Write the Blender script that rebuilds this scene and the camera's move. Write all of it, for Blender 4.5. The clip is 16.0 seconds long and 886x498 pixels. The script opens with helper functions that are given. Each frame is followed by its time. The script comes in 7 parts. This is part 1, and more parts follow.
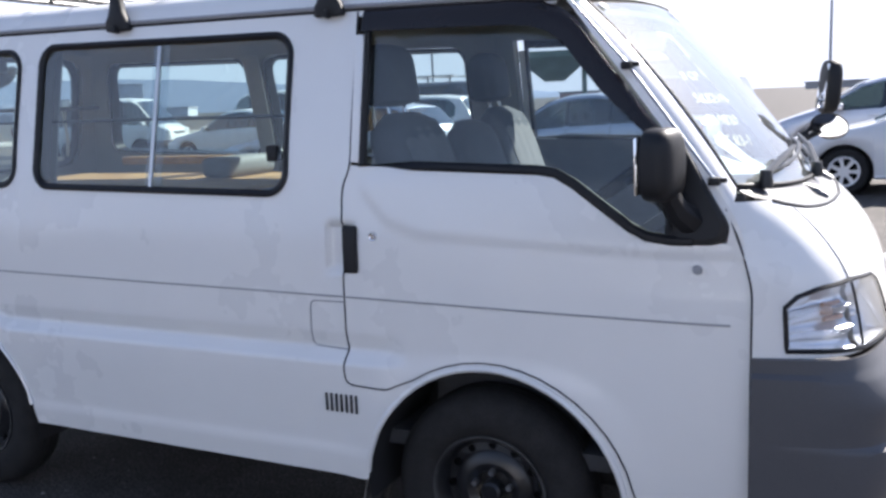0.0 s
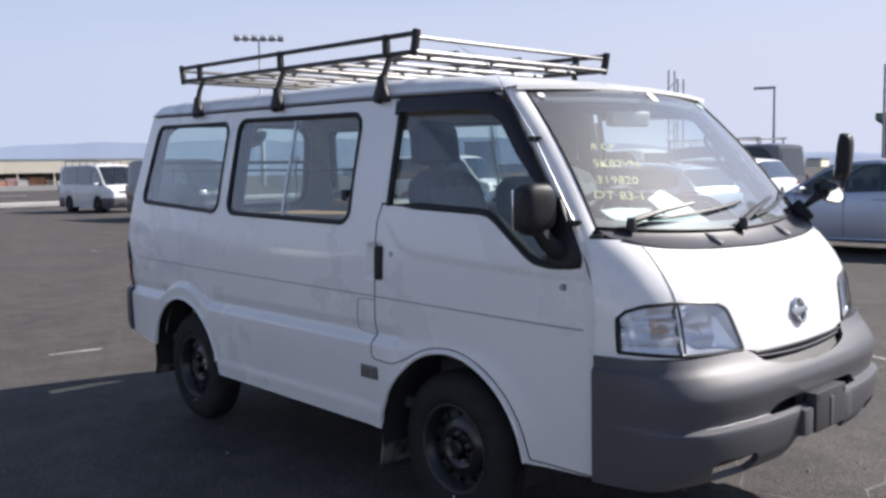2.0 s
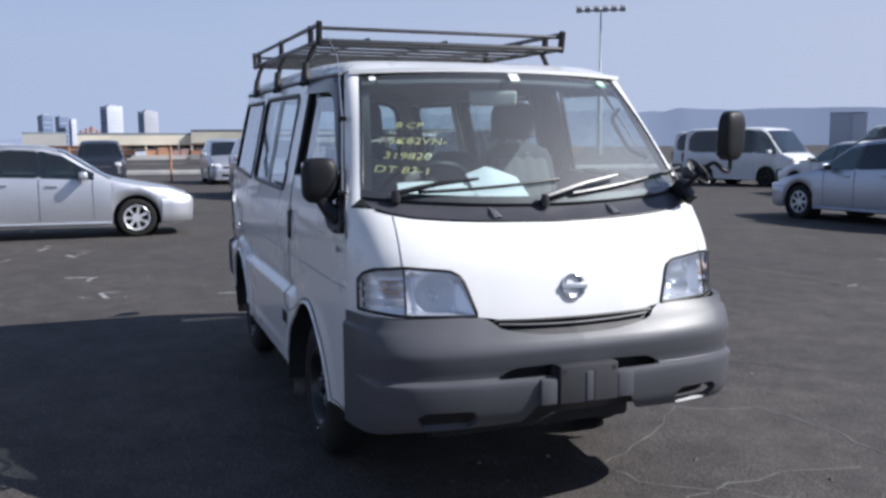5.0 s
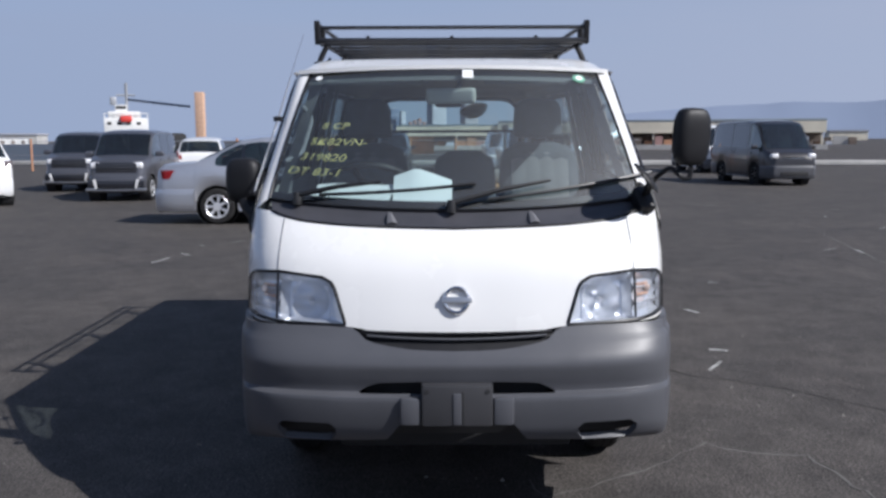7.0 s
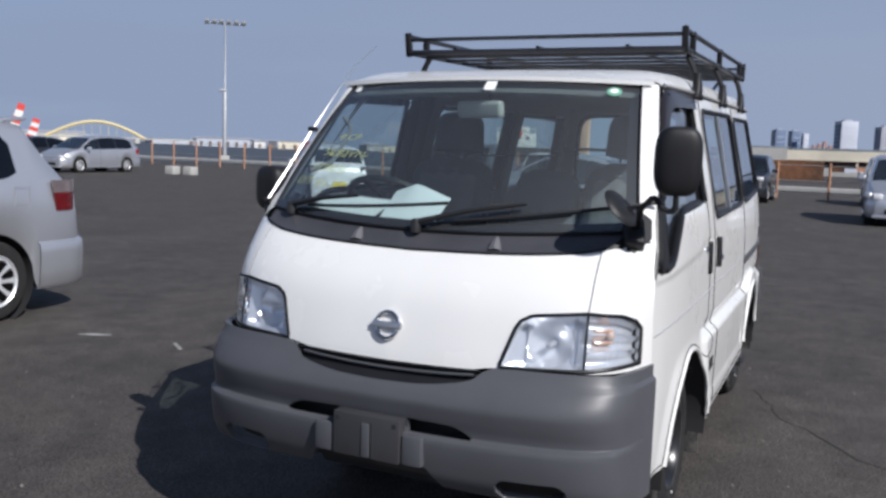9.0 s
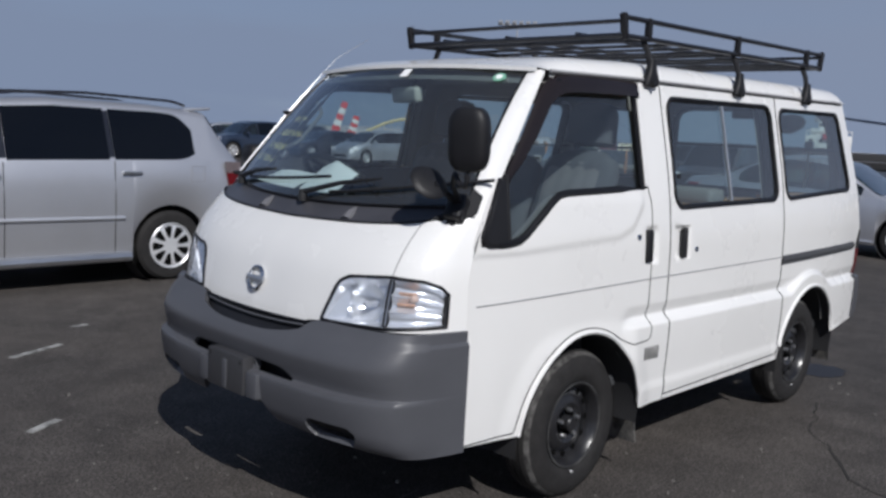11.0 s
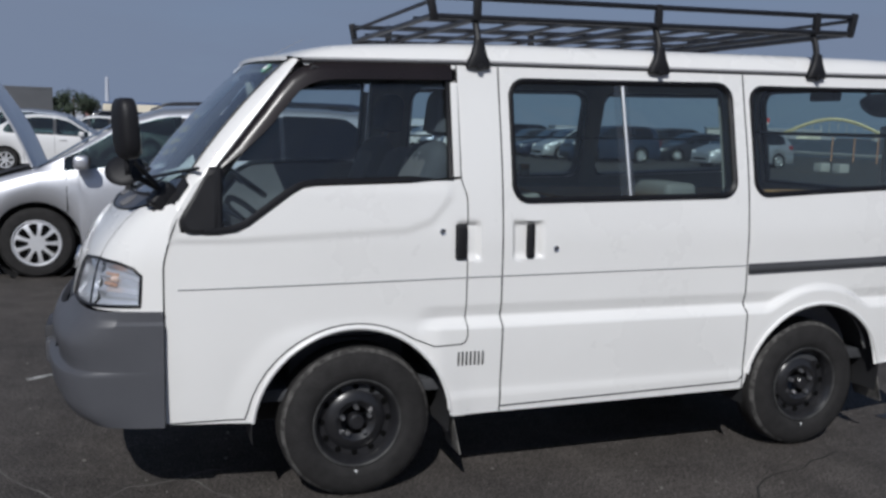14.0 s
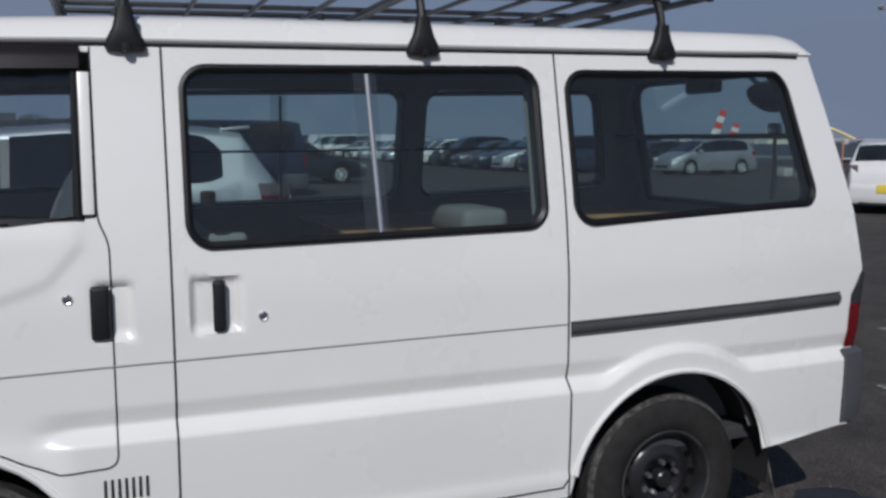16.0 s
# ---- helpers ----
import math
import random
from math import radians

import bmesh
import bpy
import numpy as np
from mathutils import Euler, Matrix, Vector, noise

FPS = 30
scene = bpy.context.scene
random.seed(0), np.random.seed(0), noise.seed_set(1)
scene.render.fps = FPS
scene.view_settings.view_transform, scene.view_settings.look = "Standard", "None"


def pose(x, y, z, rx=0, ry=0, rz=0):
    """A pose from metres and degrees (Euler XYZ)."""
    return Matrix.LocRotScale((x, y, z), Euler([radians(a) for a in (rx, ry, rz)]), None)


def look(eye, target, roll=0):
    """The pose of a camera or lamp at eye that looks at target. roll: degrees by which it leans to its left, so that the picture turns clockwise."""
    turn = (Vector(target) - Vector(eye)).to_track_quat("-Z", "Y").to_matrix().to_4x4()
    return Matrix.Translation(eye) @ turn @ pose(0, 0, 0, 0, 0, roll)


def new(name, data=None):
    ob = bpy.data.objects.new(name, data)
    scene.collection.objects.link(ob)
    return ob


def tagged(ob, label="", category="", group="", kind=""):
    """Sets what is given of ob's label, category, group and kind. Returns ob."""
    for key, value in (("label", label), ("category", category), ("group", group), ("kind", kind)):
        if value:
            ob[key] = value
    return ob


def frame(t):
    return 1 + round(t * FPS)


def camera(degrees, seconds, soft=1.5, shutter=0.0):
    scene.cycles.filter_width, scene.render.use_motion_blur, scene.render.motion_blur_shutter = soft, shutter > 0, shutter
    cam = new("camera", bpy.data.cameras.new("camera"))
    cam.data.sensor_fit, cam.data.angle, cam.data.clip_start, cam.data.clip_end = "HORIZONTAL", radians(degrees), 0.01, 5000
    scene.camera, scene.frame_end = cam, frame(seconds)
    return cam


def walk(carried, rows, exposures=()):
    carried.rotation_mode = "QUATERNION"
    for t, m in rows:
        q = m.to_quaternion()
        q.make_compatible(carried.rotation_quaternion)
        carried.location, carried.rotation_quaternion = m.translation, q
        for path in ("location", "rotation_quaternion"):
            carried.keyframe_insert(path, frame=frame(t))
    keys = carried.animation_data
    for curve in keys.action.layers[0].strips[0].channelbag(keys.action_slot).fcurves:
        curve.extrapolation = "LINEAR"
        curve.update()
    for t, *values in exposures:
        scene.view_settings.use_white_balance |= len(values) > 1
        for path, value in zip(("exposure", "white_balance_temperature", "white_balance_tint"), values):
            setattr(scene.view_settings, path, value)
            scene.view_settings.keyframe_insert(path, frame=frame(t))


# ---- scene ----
cam = camera(53.6, 16.0, soft=2.9)
PATH = [
    (0, (0.927, -2.945, 1.433), (0.079, -1.164, 1.102), -2.5),
    (0.5, (1.321, -3.012, 1.409), (0.268, -1.342, 1.09), -2.1),
    (1, (1.721, -3.024, 1.414), (0.486, -1.478, 1.122), -1.4),
    (1.5, (2.066, -3.086, 1.427), (0.763, -1.599, 1.123), 0.0),
    (2, (2.457, -3.051, 1.395), (0.992, -1.701, 1.219), -1.1),
    (2.5, (2.752, -2.901, 1.387), (1.194, -1.658, 1.226), -0.9),
    (3, (3.011, -2.696, 1.398), (1.434, -1.495, 1.131), -2.3),
    (3.5, (3.321, -2.489, 1.405), (1.666, -1.394, 1.151), -0.2),
    (4, (3.491, -2.207, 1.422), (1.745, -1.252, 1.219), 0.0),
    (4.5, (3.713, -1.879, 1.409), (1.89, -1.081, 1.211), -0.8),
    (5, (3.857, -1.551, 1.387), (1.992, -0.867, 1.156), -0.4),
    (5.2, (3.881, -1.4, 1.404), (2.002, -0.762, 1.158), -0.2),
    (7.3, (3.969, 0.139, 1.419), (1.989, 0.015, 1.169), 0.8),
    (7.5, (3.903, 0.257, 1.403), (1.93, 0.049, 1.146), 1.5),
    (8, (3.745, 0.631, 1.398), (1.816, 0.181, 1.121), -0.2),
    (8.5, (3.615, 0.967, 1.421), (1.748, 0.31, 1.133), 0.8),
    (9, (3.457, 1.304, 1.431), (1.651, 0.473, 1.21), 2.0),
    (9.2, (3.395, 1.444, 1.43), (1.61, 0.565, 1.224), 0.9),
    (11.3, (2.71, 2.869, 1.427), (1.326, 1.45, 1.157), 2.5),
    (11.5, (2.589, 2.961, 1.444), (1.222, 1.528, 1.161), 1.2),
    (12, (2.231, 3.278, 1.46), (1.016, 1.716, 1.171), 1.4),
    (12.5, (1.902, 3.464, 1.443), (0.776, 1.832, 1.183), 3.4),
    (13, (1.512, 3.734, 1.424), (0.48, 2.036, 1.192), 2.0),
    (13.5, (1.117, 3.925, 1.444), (0.313, 2.11, 1.197), 1.8),
    (14, (0.807, 3.958, 1.466), (0.141, 2.093, 1.188), 1.7),
    (14.5, (0.387, 4.041, 1.468), (-0.313, 2.191, 1.166), 3.2),
    (15, (0.017, 3.903, 1.469), (-0.717, 2.062, 1.201), 4.5),
    (15.5, (-0.278, 3.605, 1.471), (-0.943, 1.734, 1.234), 1.5),
    (16, (-0.429, 3.159, 1.46), (-1.141, 1.305, 1.215), 0.1),
]
EXPOSURES = ((0, 1.66, 6500, 13), (0.5, 1.38, 6500, 13), (1, 1.35, 6500, 13), (1.5, 1.10, 6500, 13), (2.5, 0.89, 6450, 13), (3.5, 0.83, 6250, 12), (5, 0.60, 6050, 12), (7.5, 0.26, 6080, 12), (8.5, 0.17, 6150, 12), (9.2, 0.12, 6150, 11), (11.5, -0.33, 6120, 11), (12.5, -0.41, 6090, 10), (14.5, -0.47, 6080, 10), (15, -0.46, 6080, 10), (16, -0.65, 6090, 11))
walk(cam, [(t, look(eye, target, roll)) for t, eye, target, roll in PATH], EXPOSURES)

# ---- light ----
SUN_AZ, SUN_EL = 63.0, 40.0
world = bpy.data.worlds.new("sky")
scene.world = world
world.use_nodes = True
wn, wl = world.node_tree.nodes, world.node_tree.links
sky = wn.new("ShaderNodeTexSky")
sky.sky_type, sky.sun_disc = "NISHITA", False
sky.sun_elevation, sky.sun_rotation = radians(SUN_EL), radians(90 - SUN_AZ)
sky.air_density, sky.dust_density, sky.ozone_density = 0.75, 0.3, 2.6
wtc, wmap, wnoise, wramp, wmix = wn.new("ShaderNodeTexCoord"), wn.new("ShaderNodeMapping"), wn.new("ShaderNodeTexNoise"), wn.new("ShaderNodeMapRange"), wn.new("ShaderNodeMix")
wsep, wlow, wadd = wn.new("ShaderNodeSeparateXYZ"), wn.new("ShaderNodeMapRange"), wn.new("ShaderNodeMath")
wmap.inputs["Scale"].default_value = (2.0, 1.2, 9.0)
wnoise.inputs["Scale"].default_value, wnoise.inputs["Detail"].default_value, wnoise.inputs["Roughness"].default_value = 1.1, 5, 0.55
wramp.inputs["From Min"].default_value, wramp.inputs["From Max"].default_value = 0.35, 0.72
wramp.inputs["To Min"].default_value, wramp.inputs["To Max"].default_value = 0.0, 0.22
wlow.interpolation_type = "SMOOTHSTEP"
wlow.inputs["From Min"].default_value, wlow.inputs["From Max"].default_value = 0.0, 0.62
wlow.inputs["To Min"].default_value, wlow.inputs["To Max"].default_value = 0.96, 0.02
wmix.data_type = "RGBA"
# the haze is bluer away from the sun and whiter towards it
wdot, wside, whaze = wn.new("ShaderNodeVectorMath"), wn.new("ShaderNodeMapRange"), wn.new("ShaderNodeMix")
wdot.operation = "DOT_PRODUCT"
wdot.inputs[1].default_value = (math.cos(radians(SUN_AZ)), math.sin(radians(SUN_AZ)), 0.0)
wside.inputs["From Min"].default_value, wside.inputs["From Max"].default_value = -1.0, 0.80
whaze.data_type = "RGBA"
whaze.inputs["A"].default_value, whaze.inputs["B"].default_value = (3.15, 3.85, 5.3, 1), (4.5, 4.85, 5.85, 1)
wl.new(wtc.outputs["Generated"], wdot.inputs[0])
wl.new(wdot.outputs["Value"], wside.inputs["Value"])
wl.new(wside.outputs["Result"], whaze.inputs["Factor"])
wl.new(whaze.outputs["Result"], wmix.inputs["B"])
wadd.use_clamp = True
wl.new(wtc.outputs["Generated"], wmap.inputs["Vector"])
wl.new(wtc.outputs["Generated"], wsep.inputs["Vector"])
wl.new(wsep.outputs["Z"], wlow.inputs["Value"])
wl.new(wmap.outputs["Vector"], wnoise.inputs["Vector"])
wl.new(wnoise.outputs["Fac"], wramp.inputs["Value"])
wl.new(wramp.outputs["Result"], wadd.inputs[0])
wl.new(wlow.outputs["Result"], wadd.inputs[1])
wl.new(wadd.outputs["Value"], wmix.inputs["Factor"])
wl.new(sky.outputs["Color"], wmix.inputs["A"])
wl.new(wmix.outputs["Result"], wn["Background"].inputs["Color"])
wn["Background"].inputs["Strength"].default_value = 0.08
sun_data = bpy.data.lights.new("sun", "SUN")
sun_data.energy, sun_data.angle, sun_data.color = 4.8, radians(0.55), (1.0, 0.955, 0.89)
sun = new("sun", sun_data)
sd = Vector((math.cos(radians(SUN_EL)) * math.cos(radians(SUN_AZ)), math.cos(radians(SUN_EL)) * math.sin(radians(SUN_AZ)), math.sin(radians(SUN_EL))))
sun.matrix_world = look(sd * 50, (0, 0, 0))


# ---- materials ----
def mat(name, col, rough=0.5, metal=0.0, var=0.0, scale=4.0, fine=0.0, fine_scale=120.0, bump=0.0, coat=0.0, col2=None, spec=0.5, rvar=0.0, rand=0.0):
    """A principled material: colour varied by broad noise (var, scale) and grain (fine), relief by the same grain."""
    m = bpy.data.materials.new(name)
    m.use_nodes = True
    n, l = m.node_tree.nodes, m.node_tree.links
    b = n["Principled BSDF"]
    b.inputs["Roughness"].default_value, b.inputs["Metallic"].default_value = rough, metal
    b.inputs["Specular IOR Level"].default_value = spec
    b.inputs["Coat Weight"].default_value, b.inputs["Coat Roughness"].default_value = coat, 0.04
    tc = n.new("ShaderNodeTexCoord")
    broad = n.new("ShaderNodeTexNoise")
    broad.inputs["Scale"].default_value, broad.inputs["Detail"].default_value, broad.inputs["Roughness"].default_value = scale, 5, 0.6
    grain = n.new("ShaderNodeTexNoise")
    grain.inputs["Scale"].default_value, grain.inputs["Detail"].default_value = fine_scale, 3
    for t in (broad, grain):
        l.new(tc.outputs["Object"], t.inputs["Vector"])
    mix = n.new("ShaderNodeMix")
    mix.data_type = "RGBA"
    c2 = col2 if col2 else tuple(c * (1 - var) for c in col)
    mix.inputs["A"].default_value, mix.inputs["B"].default_value = (*c2, 1), (*col, 1)
    ramp = n.new("ShaderNodeMapRange")
    ramp.inputs["From Min"].default_value, ramp.inputs["From Max"].default_value = 0.35, 0.65
    l.new(broad.outputs["Fac"], ramp.inputs["Value"])
    l.new(ramp.outputs["Result"], mix.inputs["Factor"])
    out = mix.outputs["Result"]
    if fine or rand:
        g = n.new("ShaderNodeMapRange")
        g.inputs["From Min"].default_value, g.inputs["From Max"].default_value = 0.3, 0.7
        g.inputs["To Min"].default_value, g.inputs["To Max"].default_value = 1 - fine, 1 + fine
        l.new(grain.outputs["Fac"], g.inputs["Value"])
        v = n.new("ShaderNodeVectorMath")
        v.operation = "SCALE"
        l.new(out, v.inputs[0])
        l.new(g.outputs["Result"], v.inputs["Scale"])
        out = v.outputs["Vector"]
    l.new(out, b.inputs["Base Color"])
    if rvar:
        r = n.new("ShaderNodeMapRange")
        r.inputs["To Min"].default_value, r.inputs["To Max"].default_value = rough - rvar, rough + rvar
        l.new(broad.outputs["Fac"], r.inputs["Value"])
        l.new(r.outputs["Result"], b.inputs["Roughness"])
    if bump:
        bp = n.new("ShaderNodeBump")
        bp.inputs["Strength"].default_value, bp.inputs["Distance"].default_value = bump, 0.004
        l.new(grain.outputs["Fac"], bp.inputs["Height"])
        l.new(bp.outputs["Normal"], b.inputs["Normal"])
    return m


def glass(name, tint, gloss=0.06, dust=0.02, haze=0.0):
    """A thin pane: see-through with its tint and a film of dust, with a mirror's sheen that grows at grazing angles."""
    m = bpy.data.materials.new(name)
    m.use_nodes = True
    n, l = m.node_tree.nodes, m.node_tree.links
    n.remove(n["Principled BSDF"])
    tr, gl, mx, lw = n.new("ShaderNodeBsdfTransparent"), n.new("ShaderNodeBsdfGlossy"), n.new("ShaderNodeMixShader"), n.new("ShaderNodeLayerWeight")
    pw, sc = n.new("ShaderNodeMath"), n.new("ShaderNodeMath")
    pw.operation, sc.operation = "POWER", "MULTIPLY_ADD"
    pw.inputs[1].default_value, sc.inputs[1].default_value, sc.inputs[2].default_value = 3.0, 0.92, gloss
    lw.inputs["Blend"].default_value = 0.5
    tr.inputs["Color"].default_value = (*tint, 1)
    gl.inputs["Roughness"].default_value = 0.015
    gl.inputs["Color"].default_value = (0.95, 0.97, 1, 1)
    l.new(lw.outputs["Facing"], pw.inputs[0])
    l.new(pw.outputs["Value"], sc.inputs[0])
    l.new(sc.outputs["Value"], mx.inputs["Fac"])
    df, dm = n.new("ShaderNodeBsdfDiffuse"), n.new("ShaderNodeMixShader")
    df.inputs["Color"].default_value, dm.inputs["Fac"].default_value = (0.75, 0.74, 0.72, 1), dust
    l.new(tr.outputs["BSDF"], dm.inputs[1])
    l.new(df.outputs["BSDF"], dm.inputs[2])
    out = dm.outputs["Shader"]
    if haze:
        # a greasy film that scatters light forwards
        hz, hm = n.new("ShaderNodeBsdfGlossy"), n.new("ShaderNodeMixShader")
        hz.inputs["Roughness"].default_value, hm.inputs["Fac"].default_value = 0.6, haze
        hz.inputs["Color"].default_value = (0.95, 0.95, 0.95, 1)
        l.new(out, hm.inputs[1])
        l.new(hz.outputs["BSDF"], hm.inputs[2])
        out = hm.outputs["Shader"]
    l.new(out, mx.inputs[1])
    l.new(gl.outputs["BSDF"], mx.inputs[2])
    l.new(mx.outputs["Shader"], n["Material Output"].inputs["Surface"])
    return m


def asphalt():
    m = mat("asphalt", (0.0735, 0.0655, 0.0600), 0.75, col2=(0.0535, 0.0487, 0.0456), scale=0.8, fine=0.95, fine_scale=100, bump=0.45, spec=0.22)
    n, l = m.node_tree.nodes, m.node_tree.links
    b = n["Principled BSDF"]
    src = b.inputs["Base Color"].links[0].from_socket
    tc = next(x for x in n if x.type == "TEX_COORD")
    # pale stones in the surface, and worn lighter patches
    vor = n.new("ShaderNodeTexVoronoi")
    vor.inputs["Scale"].default_value = 85
    l.new(tc.outputs["Object"], vor.inputs["Vector"])
    th = n.new("ShaderNodeMapRange")
    th.inputs["From Min"].default_value, th.inputs["From Max"].default_value = 0.24, 0.14
    l.new(vor.outputs["Distance"], th.inputs["Value"])
    spots = n.new("ShaderNodeTexNoise")
    spots.inputs["Scale"].default_value, spots.inputs["Detail"].default_value = 9, 6
    l.new(tc.outputs["Object"], spots.inputs["Vector"])
    sr = n.new("ShaderNodeMapRange")
    sr.inputs["From Min"].default_value, sr.inputs["From Max"].default_value = 0.44, 0.72
    l.new(spots.outputs["Fac"], sr.inputs["Value"])
    mul = n.new("ShaderNodeMath")
    mul.operation = "MULTIPLY"
    l.new(th.outputs["Result"], mul.inputs[0])
    l.new(sr.outputs["Result"], mul.inputs[1])
    # mottling: worn and tarry spots a hand's width to a metre across
    for sc, lo, hi in ((4.0, 0.74, 1.2), (28.0, 0.80, 1.18)):
        nz, mr, vm = n.new("ShaderNodeTexNoise"), n.new("ShaderNodeMapRange"), n.new("ShaderNodeVectorMath")
        nz.inputs["Scale"].default_value, nz.inputs["Detail"].default_value, nz.inputs["Roughness"].default_value = sc, 6, 0.65
        mr.inputs["From Min"].default_value, mr.inputs["From Max"].default_value = 0.34, 0.66
        mr.inputs["To Min"].default_value, mr.inputs["To Max"].default_value = lo, hi
        vm.operation = "SCALE"
        l.new(tc.outputs["Object"], nz.inputs["Vector"])
        l.new(nz.outputs["Fac"], mr.inputs["Value"])
        l.new(src, vm.inputs[0])
        l.new(mr.outputs["Result"], vm.inputs["Scale"])
        src = vm.outputs["Vector"]
    mix = n.new("ShaderNodeMix")
    mix.data_type = "RGBA"
    l.new(mul.outputs["Value"], mix.inputs["Factor"])
    l.new(src, mix.inputs["A"])
    mix.inputs["B"].default_value = (0.20, 0.185, 0.17, 1)
    l.new(mix.outputs["Result"], b.inputs["Base Color"])
    return m


WHITE = mat("white_paint", (0.770, 0.765, 0.748), 0.28, var=0.04, scale=1.5, coat=0.6, rvar=0.06)
GREY = mat("grey_plastic", (0.080, 0.082, 0.092), 0.42, var=0.12, scale=3, fine=0.06, fine_scale=300, rvar=0.08, spec=0.36)
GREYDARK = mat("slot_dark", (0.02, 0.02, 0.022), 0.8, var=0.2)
BLACK = mat("black_plastic", (0.013, 0.013, 0.015), 0.5, var=0.25, scale=8, fine=0.1, fine_scale=400, bump=0.12, rvar=0.1, spec=0.32)
WIPER = mat("wiper_black", (0.02, 0.02, 0.021), 0.38, var=0.2, scale=10)
COWL = mat("cowl_plastic", (0.058, 0.058, 0.066), 0.36, var=0.2, scale=10, fine=0.1, fine_scale=300)
RUBBER = mat("rubber", (0.009, 0.009, 0.011), 0.42, var=0.2, scale=12, spec=0.28)
GAP = mat("panel_gap", (0.03, 0.03, 0.033), 0.9, var=0.2)
NOZZLE = mat("nozzle_grey", (0.13, 0.13, 0.14), 0.5, var=0.1)
SEAMGREY = mat("seam_grey", (0.30, 0.30, 0.31), 0.6, var=0.1)
TYRE = mat("tyre_rubber", (0.023, 0.022, 0.022), 0.8, var=0.35, scale=14, fine=0.2, fine_scale=160, bump=0.4, spec=0.3)
TYREWORN = mat("tyre_scuff", (0.11, 0.107, 0.103), 0.9, col2=(0.025, 0.024, 0.024), scale=30, fine=0.2, spec=0.3)
RIMWORN = mat("worn_rim", (0.06, 0.06, 0.058), 0.6, col2=(0.012, 0.012, 0.013), scale=7, fine=0.3)
STEEL = mat("black_steel_wheel", (0.019, 0.019, 0.021), 0.29, var=0.3, scale=16, fine=0.15)
HOLE = mat("hole_dark", (0.003, 0.003, 0.003), 0.95, var=0.2, spec=0.1)
CHROME = mat("chrome", (0.75, 0.76, 0.78), 0.12, 1.0, var=0.08)
ALLOY = mat("alloy", (0.55, 0.56, 0.58), 0.3, 0.9, var=0.15)
RACK = mat("rack_black_paint", (0.014, 0.015, 0.019), 0.38, var=0.3, scale=10, coat=0.1)
VISOR = mat("smoked_visor", (0.016, 0.012, 0.012), 0.22, var=0.2, coat=0.05, spec=0.4)
TRIM = mat("interior_trim", (0.24, 0.238, 0.23), 0.8, var=0.08, scale=6, fine=0.06)
TRIMDARK = mat("interior_dark", (0.05, 0.052, 0.057), 0.75, var=0.2, scale=6, fine=0.1)
SEAT = mat("seat_fabric", (0.088, 0.096, 0.108), 0.95, var=0.15, scale=10, fine=0.18, fine_scale=260, bump=0.3)
IVORY = mat("ivory_plastic", (0.50, 0.49, 0.45), 0.5, var=0.06)
SEATMID = mat("seat_fabric_mid", (0.135, 0.14, 0.15), 0.95, var=0.12, scale=10, fine=0.15, fine_scale=260, bump=0.3)
SEATPALE = mat("seat_vinyl_pale", (0.22, 0.22, 0.22), 0.7, var=0.1, scale=8, fine=0.08)
# passenger's panel: a paler copy of the cloth with sunlight in its colour
SEATSUNLIT = mat("seat_fabric_sunlit", (0.19, 0.192, 0.195), 0.95, var=0.12, scale=10, fine=0.15, fine_scale=260, bump=0.3)
VINYL = mat("grey_vinyl", (0.20, 0.205, 0.22), 0.7, var=0.15, scale=5, fine=0.08)
PLY = mat("plywood", (0.42, 0.24, 0.10), 0.7, col2=(0.30, 0.16, 0.07), scale=6, fine=0.15, fine_scale=60)
PAPER = mat("paper", (0.82, 0.83, 0.82), 0.8, var=0.05)
GLASS = glass("windscreen_glass", (0.72, 0.82, 0.825), dust=0.014, haze=0.040)
GLASSDOOR = glass("door_glass", (0.74, 0.81, 0.82), dust=0.008)
GLASSSIDE = glass("side_glass", (0.69, 0.79, 0.78), dust=0.007)
GLASSSASH = glass("sash_glass", (0.72, 0.78, 0.80), dust=0.022)
LENS = glass("lamp_lens", (0.90, 0.92, 0.95))
REFLECTOR = mat("lamp_reflector", (0.92, 0.92, 0.93), 0.26, 0.25, var=0.2, scale=18, fine=0.2, fine_scale=28, bump=1.0)
LAMPCHROME = mat("lamp_bowl_chrome", (0.88, 0.89, 0.91), 0.20, 0.62, var=0.05, scale=14)
ORANGELENS = mat("orange_lens", (0.70, 0.42, 0.28), 0.15, var=0.4, scale=30, coat=0.5)
AMBER = mat("amber_lens", (0.78, 0.58, 0.47), 0.2, var=0.1)
REDLENS = mat("red_lens", (0.13, 0.006, 0.010), 0.12, var=0.25, scale=20, coat=0.5)
MIRROR = mat("mirror_glass", (0.85, 0.86, 0.87), 0.03, 1.0)
YELLOWINK = mat("yellow_marker", (0.84, 0.73, 0.28), 0.7, var=0.3, scale=30)
STICKGREEN = mat("green_sticker", (0.16, 0.40, 0.28), 0.6, var=0.1)
PLATEMAT = mat("plate_holder", (0.042, 0.042, 0.046), 0.5, var=0.15, scale=10)
MUD = mat("mudflap", (0.20, 0.19, 0.175), 0.9, col2=(0.03, 0.03, 0.03), scale=12, fine=0.25)
ASPHALT = asphalt()
CRACK = mat("crack_filler", (0.17, 0.165, 0.155), 0.95, var=0.4, scale=6, fine=0.3)
CRACKDARK = mat("crack_dark", (0.018, 0.017, 0.016), 0.95, var=0.3, scale=6)
PAINTMARK = mat("worn_paint", (0.40, 0.40, 0.385), 0.9, col2=(0.12, 0.12, 0.115), scale=14, fine=0.3)
